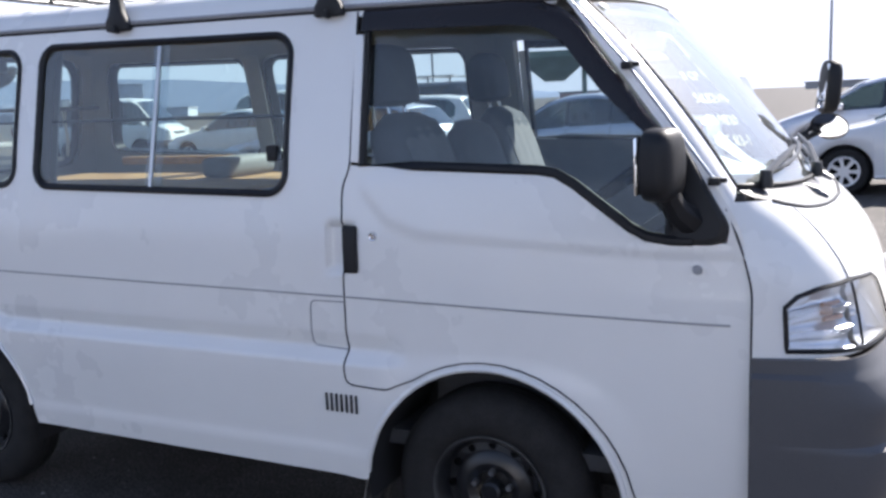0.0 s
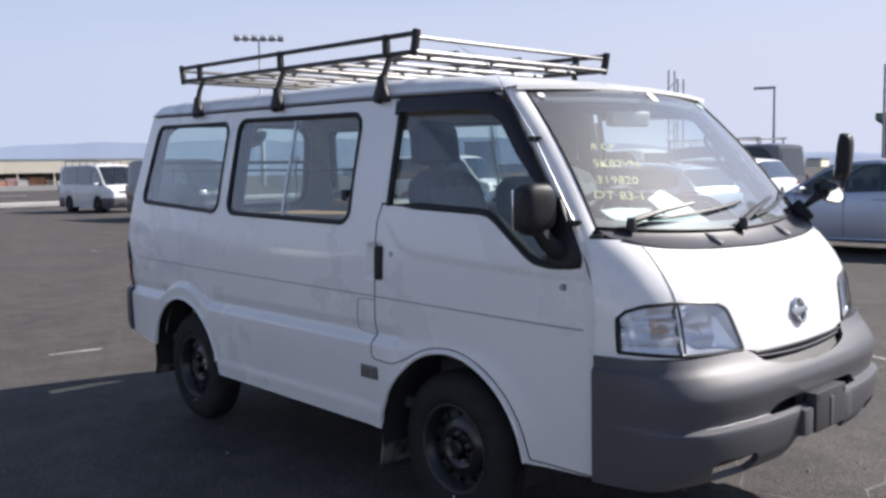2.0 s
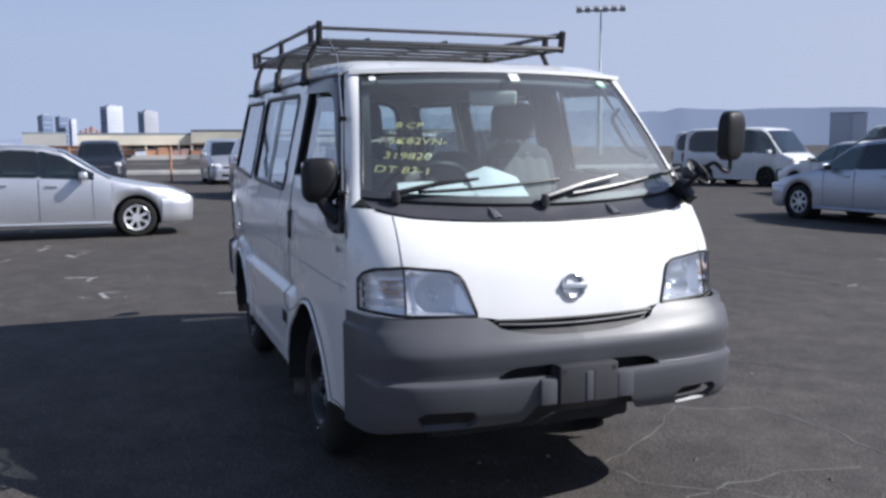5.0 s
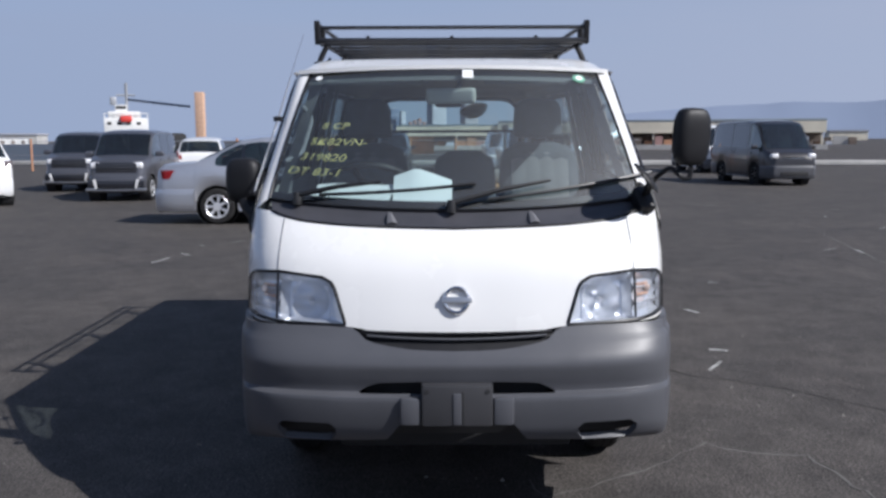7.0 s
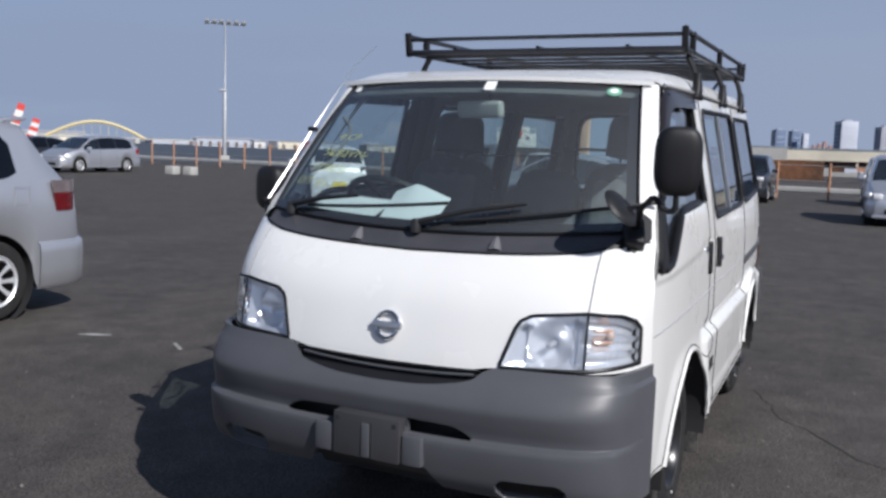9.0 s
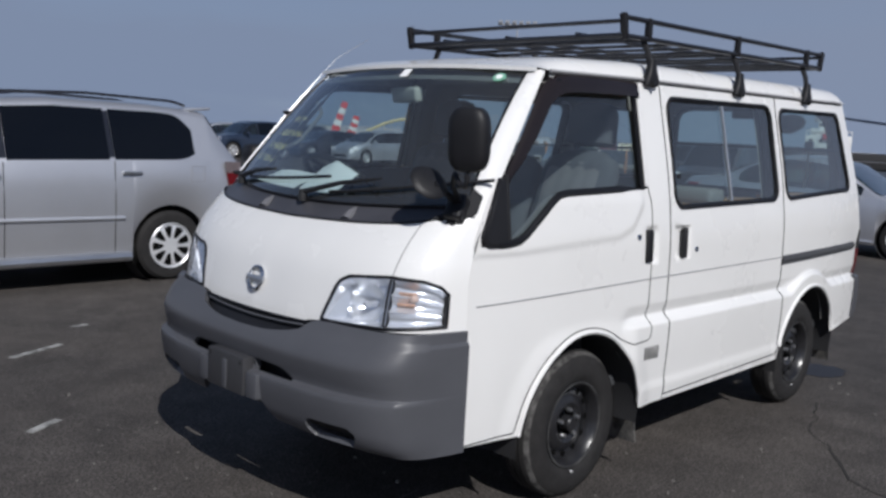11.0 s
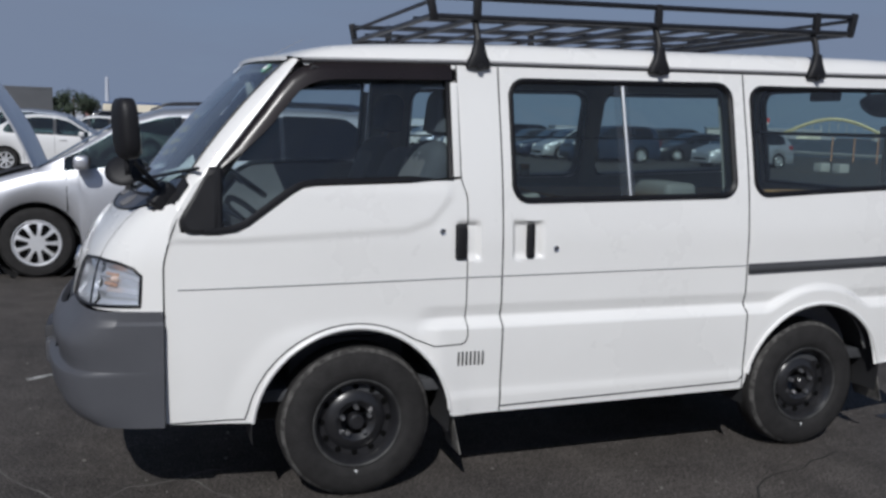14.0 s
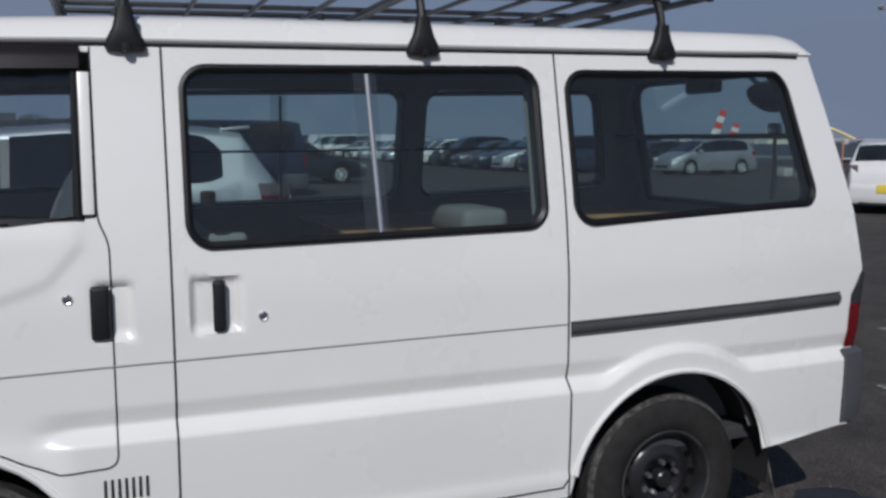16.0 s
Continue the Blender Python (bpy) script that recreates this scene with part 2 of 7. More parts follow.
GRIT = mat("grit", (0.20, 0.19, 0.175), 0.9, var=0.5, scale=3)
OIL = mat("oil_stain", (0.022, 0.022, 0.026), 0.55, var=0.3, scale=4, fine=0.2)


# ---- mesh helpers ----
def part(name, bm, material, parent=None, label="", smooth=True, m=None):
    """Links a bmesh as one mesh object, under a thing or a part if given."""
    me = bpy.data.meshes.new(name)
    bmesh.ops.recalc_face_normals(bm, faces=bm.faces)
    bm.to_mesh(me)
    bm.free()
    me.materials.append(material)
    if smooth:
        me.shade_smooth()
        me.set_sharp_from_angle(angle=radians(38))
    ob = new(name, me)
    if m is not None:
        ob.matrix_basis = m
    if parent is not None:
        ob.parent = parent
    return tagged(ob, label)


def thing(name, label, category, group="", m=None):
    ob = new(name)
    ob.empty_display_size = 0.2
    if m is not None:
        ob.matrix_basis = m
    return tagged(ob, label, category, group)


def box(bm, x0, x1, y0, y1, z0, z1, bev=0.0, seg=2, m=None):
    r = bmesh.ops.create_cube(bm, size=1)
    vs = r["verts"]
    for v in vs:
        v.co = Vector(((x0 + x1) / 2 + v.co.x * (x1 - x0), (y0 + y1) / 2 + v.co.y * (y1 - y0), (z0 + z1) / 2 + v.co.z * (z1 - z0)))
    if bev:
        es = list({e for v in vs for e in v.link_edges})
        r = bmesh.ops.bevel(bm, geom=es, offset=bev, segments=seg, affect="EDGES", profile=0.6)
        vs = list({v for f in r["faces"] for v in f.verts} | {v for v in vs if v.is_valid})
    if m is not None:
        bmesh.ops.transform(bm, matrix=m, verts=[v for v in vs if v.is_valid])
    return bm


def boxed(*a, **k):
    return box(bmesh.new(), *a, **k)


def tube(bm, pts, r, seg=8, closed=False, squash=1.0):
    """A round bar of radius r swept along points."""
    pts = [Vector(p) for p in pts]
    n = len(pts)
    rings = []
    prev = None
    for i, p in enumerate(pts):
        a = pts[(i - 1) % n] if (closed or i > 0) else p
        c = pts[(i + 1) % n] if (closed or i < n - 1) else p
        d = (c - a).normalized()
        up = prev if prev is not None else (Vector((0, 0, 1)) if abs(d.z) < 0.9 else Vector((1, 0, 0)))
        side = d.cross(up)
        if side.length < 1e-5:
            side = d.cross(Vector((0.3, 1, 0.2)))
        side.normalize()
        up = side.cross(d).normalized()
        prev = up
        rr = r[i] if isinstance(r, (list, tuple)) else r
        rings.append([bm.verts.new(p + side * rr * math.cos(2 * math.pi * k / seg) + up * rr * squash * math.sin(2 * math.pi * k / seg)) for k in range(seg)])
    for i in range(n if closed else n - 1):
        A, B = rings[i], rings[(i + 1) % n]
        for k in range(seg):
            bm.faces.new((A[k], A[(k + 1) % seg], B[(k + 1) % seg], B[k]))
    if not closed:
        bm.faces.new(rings[0])
        bm.faces.new(rings[-1][::-1])
    return bm


def tubed(*a, **k):
    return tube(bmesh.new(), *a, **k)


def bend(pts, r=0.05, n=4):
    """Rounds the corners of a polyline."""
    pts = [Vector(p) for p in pts]
    out = [pts[0]]
    for a, b, c in zip(pts, pts[1:], pts[2:]):
        d0, d1 = min(r, (a - b).length * 0.45), min(r, (c - b).length * 0.45)
        p, q = b + (a - b).normalized() * d0, b + (c - b).normalized() * d1
        for i in range(n + 1):
            t = i / n
            out.append(p * (1 - t) ** 2 + b * 2 * t * (1 - t) + q * t * t)
    return out + [pts[-1]]


def grid(bm, rows, closed=False):
    """Quads between rows of points; None leaves a hole."""
    vs = [[bm.verts.new(p) if p is not None else None for p in r] for r in rows]
    for a, b in zip(vs, vs[1:]):
        m = len(a)
        for i in range(m if closed else m - 1):
            q = (a[i], a[(i + 1) % m], b[(i + 1) % m], b[i])
            if all(q):
                bm.faces.new(q)
    return bm


def thick(bm, t):
    """Gives an open sheet a thickness, inwards along its normals."""
    bmesh.ops.recalc_face_normals(bm, faces=bm.faces)
    bmesh.ops.solidify(bm, geom=bm.faces[:], thickness=t)
    return bm


def lathe(bm, prof, seg=32, axis="y", centre=(0, 0, 0)):
    """Turns a profile of (radius, along) round an axis."""
    c = Vector(centre)
    rows = []
    for k in range(seg):
        a = 2 * math.pi * k / seg
        row = []
        for r, h in prof:
            row.append(c + (Vector((r * math.cos(a), h, r * math.sin(a))) if axis == "y" else Vector((r * math.cos(a), r * math.sin(a), h)) if axis == "z" else Vector((h, r * math.cos(a), r * math.sin(a)))))
        rows.append(row)
    rows.append(rows[0])
    grid(bm, rows)
    bmesh.ops.remove_doubles(bm, verts=bm.verts, dist=1e-5)
    return bm


def interp(x, xs, ys):
    return float(np.interp(x, xs, ys))


SLOPES = {}


def curve(x, xs, ys):
    """Like interp, but without corners: a cubic that overshoots nowhere."""
    key = (xs, ys)
    if key not in SLOPES:
        h = [b - a for a, b in zip(xs, xs[1:])]
        d = [(b - a) / k for a, b, k in zip(ys, ys[1:], h)]
        m = [d[0]] + [0.0 if p * q <= 0 else 3 * (g + k) / ((2 * k + g) / p + (k + 2 * g) / q) for p, q, g, k in zip(d, d[1:], h, h[1:])] + [d[-1]]
        SLOPES[key] = m
    m = SLOPES[key]
    if x <= xs[0]:
        return ys[0]
    if x >= xs[-1]:
        return ys[-1]
    i = max(k for k in range(len(xs) - 1) if xs[k] <= x)
    k = xs[i + 1] - xs[i]
    t = (x - xs[i]) / k
    return (2 * t ** 3 - 3 * t * t + 1) * ys[i] + (t ** 3 - 2 * t * t + t) * k * m[i] + (3 * t * t - 2 * t ** 3) * ys[i + 1] + (t ** 3 - t * t) * k * m[i + 1]


def smooth(a, b, x):
    t = min(1.0, max(0.0, (x - a) / (b - a)))
    return t * t * (3 - 2 * t)


def loft(bm, rows, cap=True):
    """A closed skin through rings of points, capped at both ends."""
    rings = [[bm.verts.new(p) for p in r] for r in rows]
    n = len(rings[0])
    for p, q in zip(rings, rings[1:]):
        for i in range(n):
            bm.faces.new((p[i], p[(i + 1) % n], q[(i + 1) % n], q[i]))
    if cap:
        bm.faces.new(rings[0])
        bm.faces.new(rings[-1][::-1])
    return bm


def pad(m, width, height, depth, taper=0.82, crown=0.25, n=28):
    """An upholstered pad standing on its edge: rounded shoulders, swollen faces."""
    rows = []
    for j in range(17):
        t = j / 16
        k = math.sqrt(max(0.0, 1 - ((t - (1 - crown)) / crown) ** 2)) if t > 1 - crown else 1.0
        k = min(k, math.sqrt(max(0.0, 1 - ((0.06 - t) / 0.06) ** 2)) if t < 0.06 else 1.0)
        w = width / 2 * (1 + (taper - 1) * t) * (0.55 + 0.45 * k)
        d = depth / 2 * (0.25 + 0.75 * k)
        ring = []
        for i in range(n):
            a = 2 * math.pi * i / n
            c, q = math.cos(a), math.sin(a)
            ring.append(m @ Vector((d * math.copysign(abs(c) ** 0.75, c), w * math.copysign(abs(q) ** 0.45, q), height * t)))
        rows.append(ring)
    return loft(bmesh.new(), rows)


def shell(m, dx, dy, dz, n=30):
    """A mirror's housing: flat behind, swollen in front, with round corners."""
    rows = []
    for j in range(-10, 11):
        t = math.sin(math.pi / 2 * j / 10)
        k = (1 - abs(t) ** 3.2) ** (1 / 3.2)
        ring = []
        for i in range(n):
            a = 2 * math.pi * i / n
            c, q = math.cos(a), math.sin(a)
            x = dx * math.copysign(abs(c) ** (0.9 if c > 0 else 0.3), c) * max(k, 0.05) ** (1.0 if c > 0 else 0.4)
            ring.append(m @ Vector((x, dy * math.copysign(abs(q) ** 0.55, q) * (0.12 + 0.88 * k), dz * t)))
        rows.append(ring)
    return loft(bmesh.new(), rows)


# ---- the ground ----
def fan(bm, cx, cy, z, r, n=18, jag=0.3, seed=1, sx=1.0, sy=1.0):
    """An uneven flat patch."""
    rnd = random.Random(seed)
    bm.faces.new([bm.verts.new((cx + sx * r * (1 + jag * (rnd.random() - 0.5)) * math.cos(2 * math.pi * k / n), cy + sy * r * (1 + jag * (rnd.random() - 0.5)) * math.sin(2 * math.pi * k / n), z)) for k in range(n)])
    return bm


def ground():
    bm = bmesh.new()
    rings = [0, 2, 4, 7, 12, 20, 40, 90, 200, 500, 1200, 2600]
    rows = [[Vector((r * math.cos(a), r * math.sin(a), 0)) for a in [2 * math.pi * k / 48 for k in range(49)]] for r in rings[1:]]
    grid(bm, rows)
    c = bm.verts.new((0, 0, 0))
    bm.verts.ensure_lookup_table()
    for k in range(48):
        bm.faces.new((c, bm.verts[k], bm.verts[k + 1]))
    bmesh.ops.remove_doubles(bm, verts=bm.verts, dist=1e-4)
    g = part("ground", bm, ASPHALT, None, smooth=False)
    tagged(g, "dark worn asphalt of a large open yard", "ground", kind="structure")


def crack(pts, w, m, seed, label, z=0.0025):
    """A thin irregular strip along a polyline on the ground."""
    rnd = random.Random(seed)
    dense = []
    for (xa, ya), (xb, yb) in zip(pts, pts[1:]):
        k = max(2, int(math.hypot(xb - xa, yb - ya) / 0.10))
        dense += [Vector((xa + (xb - xa) * i / k + rnd.uniform(-1, 1) * 0.02, ya + (yb - ya) * i / k + rnd.uniform(-1, 1) * 0.02, z)) for i in range(k)]
    dense.append(Vector((*pts[-1], z)))
    rows = []
    for i, p in enumerate(dense):
        d = (dense[min(i + 1, len(dense) - 1)] - dense[max(i - 1, 0)]).normalized()
        n = Vector((-d.y, d.x, 0)) * w * rnd.uniform(0.35, 1.0)
        rows.append([p + n, p - n])
    ob = part("ground_crack", grid(bmesh.new(), rows), m, None, smooth=False)
    return tagged(ob, label, "crack", "cracks in the asphalt", "structure")


ground()
LIGHTCR = "pale filled crack in the asphalt"
crack([(0.45, 0.30), (0.62, 0.37), (0.86, 0.43), (0.94, 0.55), (1.03, 0.60), (1.01, 0.74), (0.98, 1.03), (1.05, 1.40)], 0.007, CRACK, 1, LIGHTCR)
crack([(1.03, 0.60), (1.10, 0.45), (1.30, 0.20), (1.45, -0.1)], 0.007, CRACK, 2, LIGHTCR)
crack([(1.02, 0.68), (1.24, 0.89), (1.60, 1.0), (2.2, 0.9)], 0.007, CRACK, 3, LIGHTCR)
crack([(-0.01, 1.19), (0.10, 1.26), (0.17, 1.60), (0.47, 1.62), (0.57, 1.66), (0.87, 1.62), (1.30, 1.75)], 0.007, CRACK, 4, LIGHTCR)
crack([(0.62, 0.37), (0.35, 0.80), (-0.01, 1.19)], 0.005, CRACK, 10, LIGHTCR)
crack([(-0.9, 1.9), (-1.2, 1.45), (-1.75, 1.05), (-2.3, 0.85)], 0.008, CRACKDARK, 5, "dark crack in the asphalt")
crack([(-0.2, 2.5), (-0.55, 2.2), (-0.9, 1.9)], 0.007, CRACKDARK, 6, "dark crack in the asphalt")
crack([(-9, 5.6), (-6, 5.0), (-3, 5.2), (0, 4.9), (3, 5.3)], 0.012, CRACK, 8, LIGHTCR)
crack([(1.4, 4.2), (-1.0, 5.4), (-3.5, 7.0)], 0.010, CRACK, 9, LIGHTCR)
ob = part("oil_stain", fan(bmesh.new(), -3.12, 0.56, 0.003, 0.20, 22, 0.5, 3, 1.0, 0.75), OIL, None, smooth=False)
tagged(ob, "dark oil stain on the asphalt", "stain", kind="structure")
rnd = random.Random(4)
for k in range(34):
    x, y = rnd.uniform(-16, 3), rnd.choice((rnd.uniform(-3.8, -1.6), rnd.uniform(1.6, 8)))
    a, w, l = rnd.uniform(0, 3.1), rnd.uniform(0.012, 0.03), rnd.uniform(0.04, 0.22)
    bm = bmesh.new()
    d, n = Vector((math.cos(a), math.sin(a), 0)), Vector((-math.sin(a), math.cos(a), 0))
    c = Vector((x, y, 0.003))
    bm.faces.new([bm.verts.new(c + d * l * p + n * w * q) for p, q in ((-1, -0.8), (0.2, -1), (1, -0.5), (0.8, 0.9), (-0.3, 1), (-1, 0.6))])
    ob = part("paint_fleck", bm, PAINTMARK, None, smooth=False)
    tagged(ob, "worn white paint fleck on the asphalt", "paint mark", "paint flecks", "structure")
for x, y, a, l in ((-8.5, -2.2, 20, 0.35), (-6.2, -1.9, 170, 0.3), (-5.0, -1.75, 10, 0.35), (-9.5, -2.6, 160, 0.3), (-12.5, -3.0, 15, 0.3), (1.29, -1.30, 30, 0.2), (0.80, -2.66, 25, 0.4), (-8.78, 1.87, 20, 0.2), (-6.75, 1.8, 60, 0.14), (-6.26, 2.02, 10, 0.16), (-4.5, 1.99, 40, 0.14), (-3.18, 2.01, 20, 0.16), (-1.82, 1.81, 70, 0.12), (-4.7, -0.51, 80, 0.4), (-6.36, -2.0, 75, 0.35), (-1.0, 4.4, 15, 0.4), (-4.0, 4.2, 10, 0.35), (-7, 5.2, 170, 0.3)):
    bm = boxed(-l / 2, l / 2, -0.022, 0.022, 0.0015, 0.004, m=pose(x, y, 0, 0, 0, a))
    ob = part("paint_mark", bm, PAINTMARK, None, smooth=False)
    tagged(ob, "worn white paint dash on the asphalt", "paint mark", "paint dashes", "structure")

# pale grit scattered over the surface, too fine to count
rnd = random.Random(21)
bm = bmesh.new()
for k in range(2000):
    x, y = rnd.uniform(-9, 3.2), rnd.uniform(-3.6, 6.0)
    if k % 2:
        x, y = rnd.uniform(-3.5, 2.6), rnd.uniform(-2.6, 3.6)
    r, a = rnd.uniform(0.003, 0.007) * (2.2 if rnd.random() < 0.06 else 1), rnd.uniform(0, 3.1)
    c = Vector((x, y, 0.0))
    q = [bm.verts.new(c + Vector((math.cos(a + t) * r * rnd.uniform(0.6, 1.2), math.sin(a + t) * r * rnd.uniform(0.6, 1.2), 0.0005))) for t in (0, 1.6, 3.1, 4.7)]
    tip = bm.verts.new(c + Vector((0, 0, r * 0.8)))
    for i in range(4):
        bm.faces.new((q[i], q[(i + 1) % 4], tip))
ob = part("grit", bm, GRIT, None, smooth=False)
tagged(ob, "pale grit scattered on the asphalt", "grit", kind="stuff")


# ---- the white van ----
FX, RX, HUB, TR = 0.02, -2.168, 0.315, 0.315


def van_y(x, z, left=True):
    """Half width of the van's side at a place along it and a height."""
    y = curve(z, (0.3, 0.45, 0.65, 1.0, 1.18, 1.64, 1.75), (0.772, 0.782, 0.788, 0.783, 0.765, 0.672, 0.648))
    y *= curve(x, (-2.98, -2.6, -1.9, 0.1, 0.5, 0.71), (0.955, 0.985, 1, 1, 0.992, 0.975))
    # the ledge along the lower body, and the flares over the wheels
    rear = math.hypot(x - RX, z - HUB)
    along = smooth(-0.21, -0.33, x)
    y += 0.007 * smooth(0.425, 0.40, z) * along
    ledge = interp(z, (0.3, 0.676, 0.682, 0.714, 0.721, 0.764, 0.772), (0.024, 0.024, 0.022, -0.011, -0.013, -0.001, 0.0)) * along
    flare = smooth(0.484, 0.456, rear)
    y += ledge + (0.025 - ledge) * flare
    y += 0.010 * smooth(0.50, 0.40, math.hypot(x - FX, z - HUB)) * smooth(0.75, 0.65, z)
    # a raised field under the front door's window
    line = interp(x, (-0.36, -0.28, -0.18, 0.45), (1.19, 1.10, 1.065, 1.035))
    y += 0.0065 * smooth(line - 0.014, line + 0.014, z) * smooth(-0.38, -0.34, x) * smooth(1.27, 1.2, z)
    # hand pockets of the door handles
    for cx, half in ((-0.437, 0.050), (-0.692, 0.068)) if left else ((-0.437, 0.050),):
        y -= 0.019 * smooth(half + 0.004, half - 0.016, abs(x - cx)) * smooth(0.078, 0.060, abs(z - 1.022))
    return y


def arch(x, cx, r):
    d = r * r - (x - cx) ** 2
    return HUB + math.sqrt(d) if d > 0 else 0


def sill(x):
    base = interp(x, (-2.98, -2.55, -1.8, -0.4, 0.40, 0.71), (0.43, 0.395, 0.335, 0.325, 0.355, 0.365))
    return max(base, arch(x, FX, 0.385), arch(x, RX, 0.395))


def belt(x):
    """Upper edge of the front door's panel."""
    return interp(x, (-0.40, -0.36, 0.17, 0.22, 0.27, 0.42, 0.46, 0.52, 0.655, 0.69, 0.71), (1.262, 1.26, 1.24, 1.232, 1.205, 1.095, 1.075, 1.066, 1.066, 1.03, 0.93))


def rounded(x, x0, x1, b0, b1, t0, t1, r):
    """Lower and upper edge at x of a window with round corners, or None outside it."""
    if not x0 < x < x1:
        return None
    f = (x - x0) / (x1 - x0)
    b, t = b0 + (b1 - b0) * f, t0 + (t1 - t0) * f
    d = min(x - x0, x1 - x)
    k = r - math.sqrt(max(0.0, r * r - (r - d) ** 2)) if d < r else 0
    return b + k, t - k


WIN2 = (-1.70, -0.62, 1.19, 1.17, 1.69, 1.665, 0.075)
WIN3 = (-2.845, -1.79, 1.235, 1.195, 1.705, 1.685, 0.075)


def gutter(x):
    return interp(x, (-2.8, -0.4, 0.32), (1.767, 1.718, 1.693))


def rear_x(z):
    return interp(z, (0.3, 0.44, 0.88, 1.0, 1.21, 1.58, 1.77), (-2.90, -2.94, -2.98, -2.995, -2.96, -2.86, -2.80))


def shear(x, z):
    """Bends the last stretch of the side to the sloping tail."""
    return x + (rear_x(z) + 3.02) * smooth(-2.30, -3.02, x)


def van_point(x, z, s, off=0.0):
    X = shear(x, z)
    return Vector((X, s * (van_y(X, z, s > 0) + off), z))


def side_mesh(s, x0, x1, off, step, lower=None):
    """The side between two places: rows up to the window line, past the windows, up to the gutter."""
    n = max(2, round((x1 - x0) / step))
    xs = [x0 + (x1 - x0) * i / n for i in range(n + 1)]
    for w in (WIN2, WIN3):
        for k in range(9):
            d = w[6] * (1 - math.cos(math.pi / 2 * k / 8))
            xs += [v for v in (w[0] + d + 1e-4, w[1] - d - 1e-4, w[0] - 1e-4, w[1] + 1e-4) if x0 < v < x1]
    xs = sorted(xs)
    xs = [a for i, a in enumerate(xs) if i == 0 or a - xs[i - 1] > 5e-5]
    nl, nw, nu = (78, 12, 5) if off == 0 else (16, 4, 2)

    def lower_row(x, zb, b):
        """Heights up to the window line: even rows, close together about the ledge."""
        if off:
            return [zb + (b - zb) * i / nl for i in range(nl + 1)]
        zs = [0.32 + 0.32 * i / 20 for i in range(20)] + [0.64 + 0.16 * i / 22 for i in range(22)] + [0.80 + (b - 0.80) * i / 36 for i in range(37)]
        return [max(z, zb) for z in zs]
    rows = []
    for x in xs:
        zb = sill(x) if lower is None else max(lower, sill(x))
        w = rounded(x, *WIN2) or rounded(x, *WIN3)
        if x > -0.395:
            row = [van_point(x, z, s, off) for z in lower_row(x, zb, belt(x))] + [None] * (nw + nu)
        else:
            b, t = w if w else (interp(x, (-2.98, -0.60, -0.50, -0.40), (1.22, 1.172, 1.26, 1.262)), interp(x, (-2.98, -0.4), (1.705, 1.66)))
            row = [van_point(x, z, s, off) for z in lower_row(x, zb, b)]
            row += [None if w and i < nw else van_point(x, b + (t - b) * i / nw, s, off) for i in range(1, nw + 1)]
            g = gutter(x)
            row += [van_point(x, t + (g - t) * i / nu, s, off) for i in range(1, nu + 1)]
        rows.append(row)
    bm = grid(bmesh.new(), rows)
    bmesh.ops.dissolve_degenerate(bm, dist=1e-5, edges=bm.edges)
    return bm


def outline(w, s, off, inset=0.0, n=10):
    """The closed outline of a side window on the body."""
    x0, x1, b0, b1, t0, t1, r = w
    out = []
    for cx, cz, a0 in ((x1 - r, b1 + r, -90), (x1 - r, t1 - r, 0), (x0 + r, t0 - r, 90), (x0 + r, b0 + r, 180)):
        for k in range(n + 1):
            a = radians(a0 + 90 * k / n)
            out.append((cx + (r - inset) * math.cos(a), cz + (r - inset) * math.sin(a)))
    return [van_point(x, z, s, off) for x, z in out]


def nose_x(z):
    return curve(z, (0.40, 0.70, 0.775, 0.87, 0.95, 1.00, 1.05, 1.10, 1.14, 1.17), (1.045, 1.05, 1.042, 1.022, 0.998, 0.973, 0.935, 0.885, 0.835, 0.79))


def nose_side(z):
    return curve(z, (0.40, 0.93, 1.04, 1.15, 1.18), (0.712, 0.712, 0.69, 0.648, 0.635))


PLAN_Y = (0, 0.20, 0.38, 0.52, 0.63, 0.70, 0.757, 0.785)
PLAN_F = (0, 0.016, 0.065, 0.145, 0.26, 0.415, 0.71, 1.0)


def nose(y, z, off=0.0):
    """The van's face: a place across it (along the plan's curve) and a height."""
    a = abs(y)
    f = curve(a, PLAN_Y, PLAN_F)
    xc, xs = nose_x(z), nose_side(z)
    ym = interp(z, (0.40, 0.79, 1.0, 1.17), (0.778, 0.778, 0.774, 0.758))
    p = Vector((xc - f * (xc - xs), math.copysign(a * ym / 0.785, y) if y else 0.0, z))
    if off:
        q = Vector((0.25 + 0.75 * max(0.0, 1 - f), math.copysign(f, y) if y else 0, 0.25)).normalized()
        p += q * off
    return p


def nose_top(y):
    return curve(abs(y), (0, 0.3, 0.55, 0.66, 0.70, 0.785), (1.105, 1.112, 1.128, 1.148, 1.16, 1.165))


def lamp_span(y):
    """Lower and upper edge of a headlamp at a place across the face."""
    a = abs(y)
    if not 0.385 < a < 0.764:
        return None
    b = interp(a, (0.385, 0.63, 0.764), (0.788, 0.792, 0.805))
    t = interp(a, (0.385, 0.43, 0.47, 0.63, 0.72, 0.755, 0.764), (0.792, 0.925, 0.947, 0.962, 0.955, 0.935, 0.91))
    return b, t


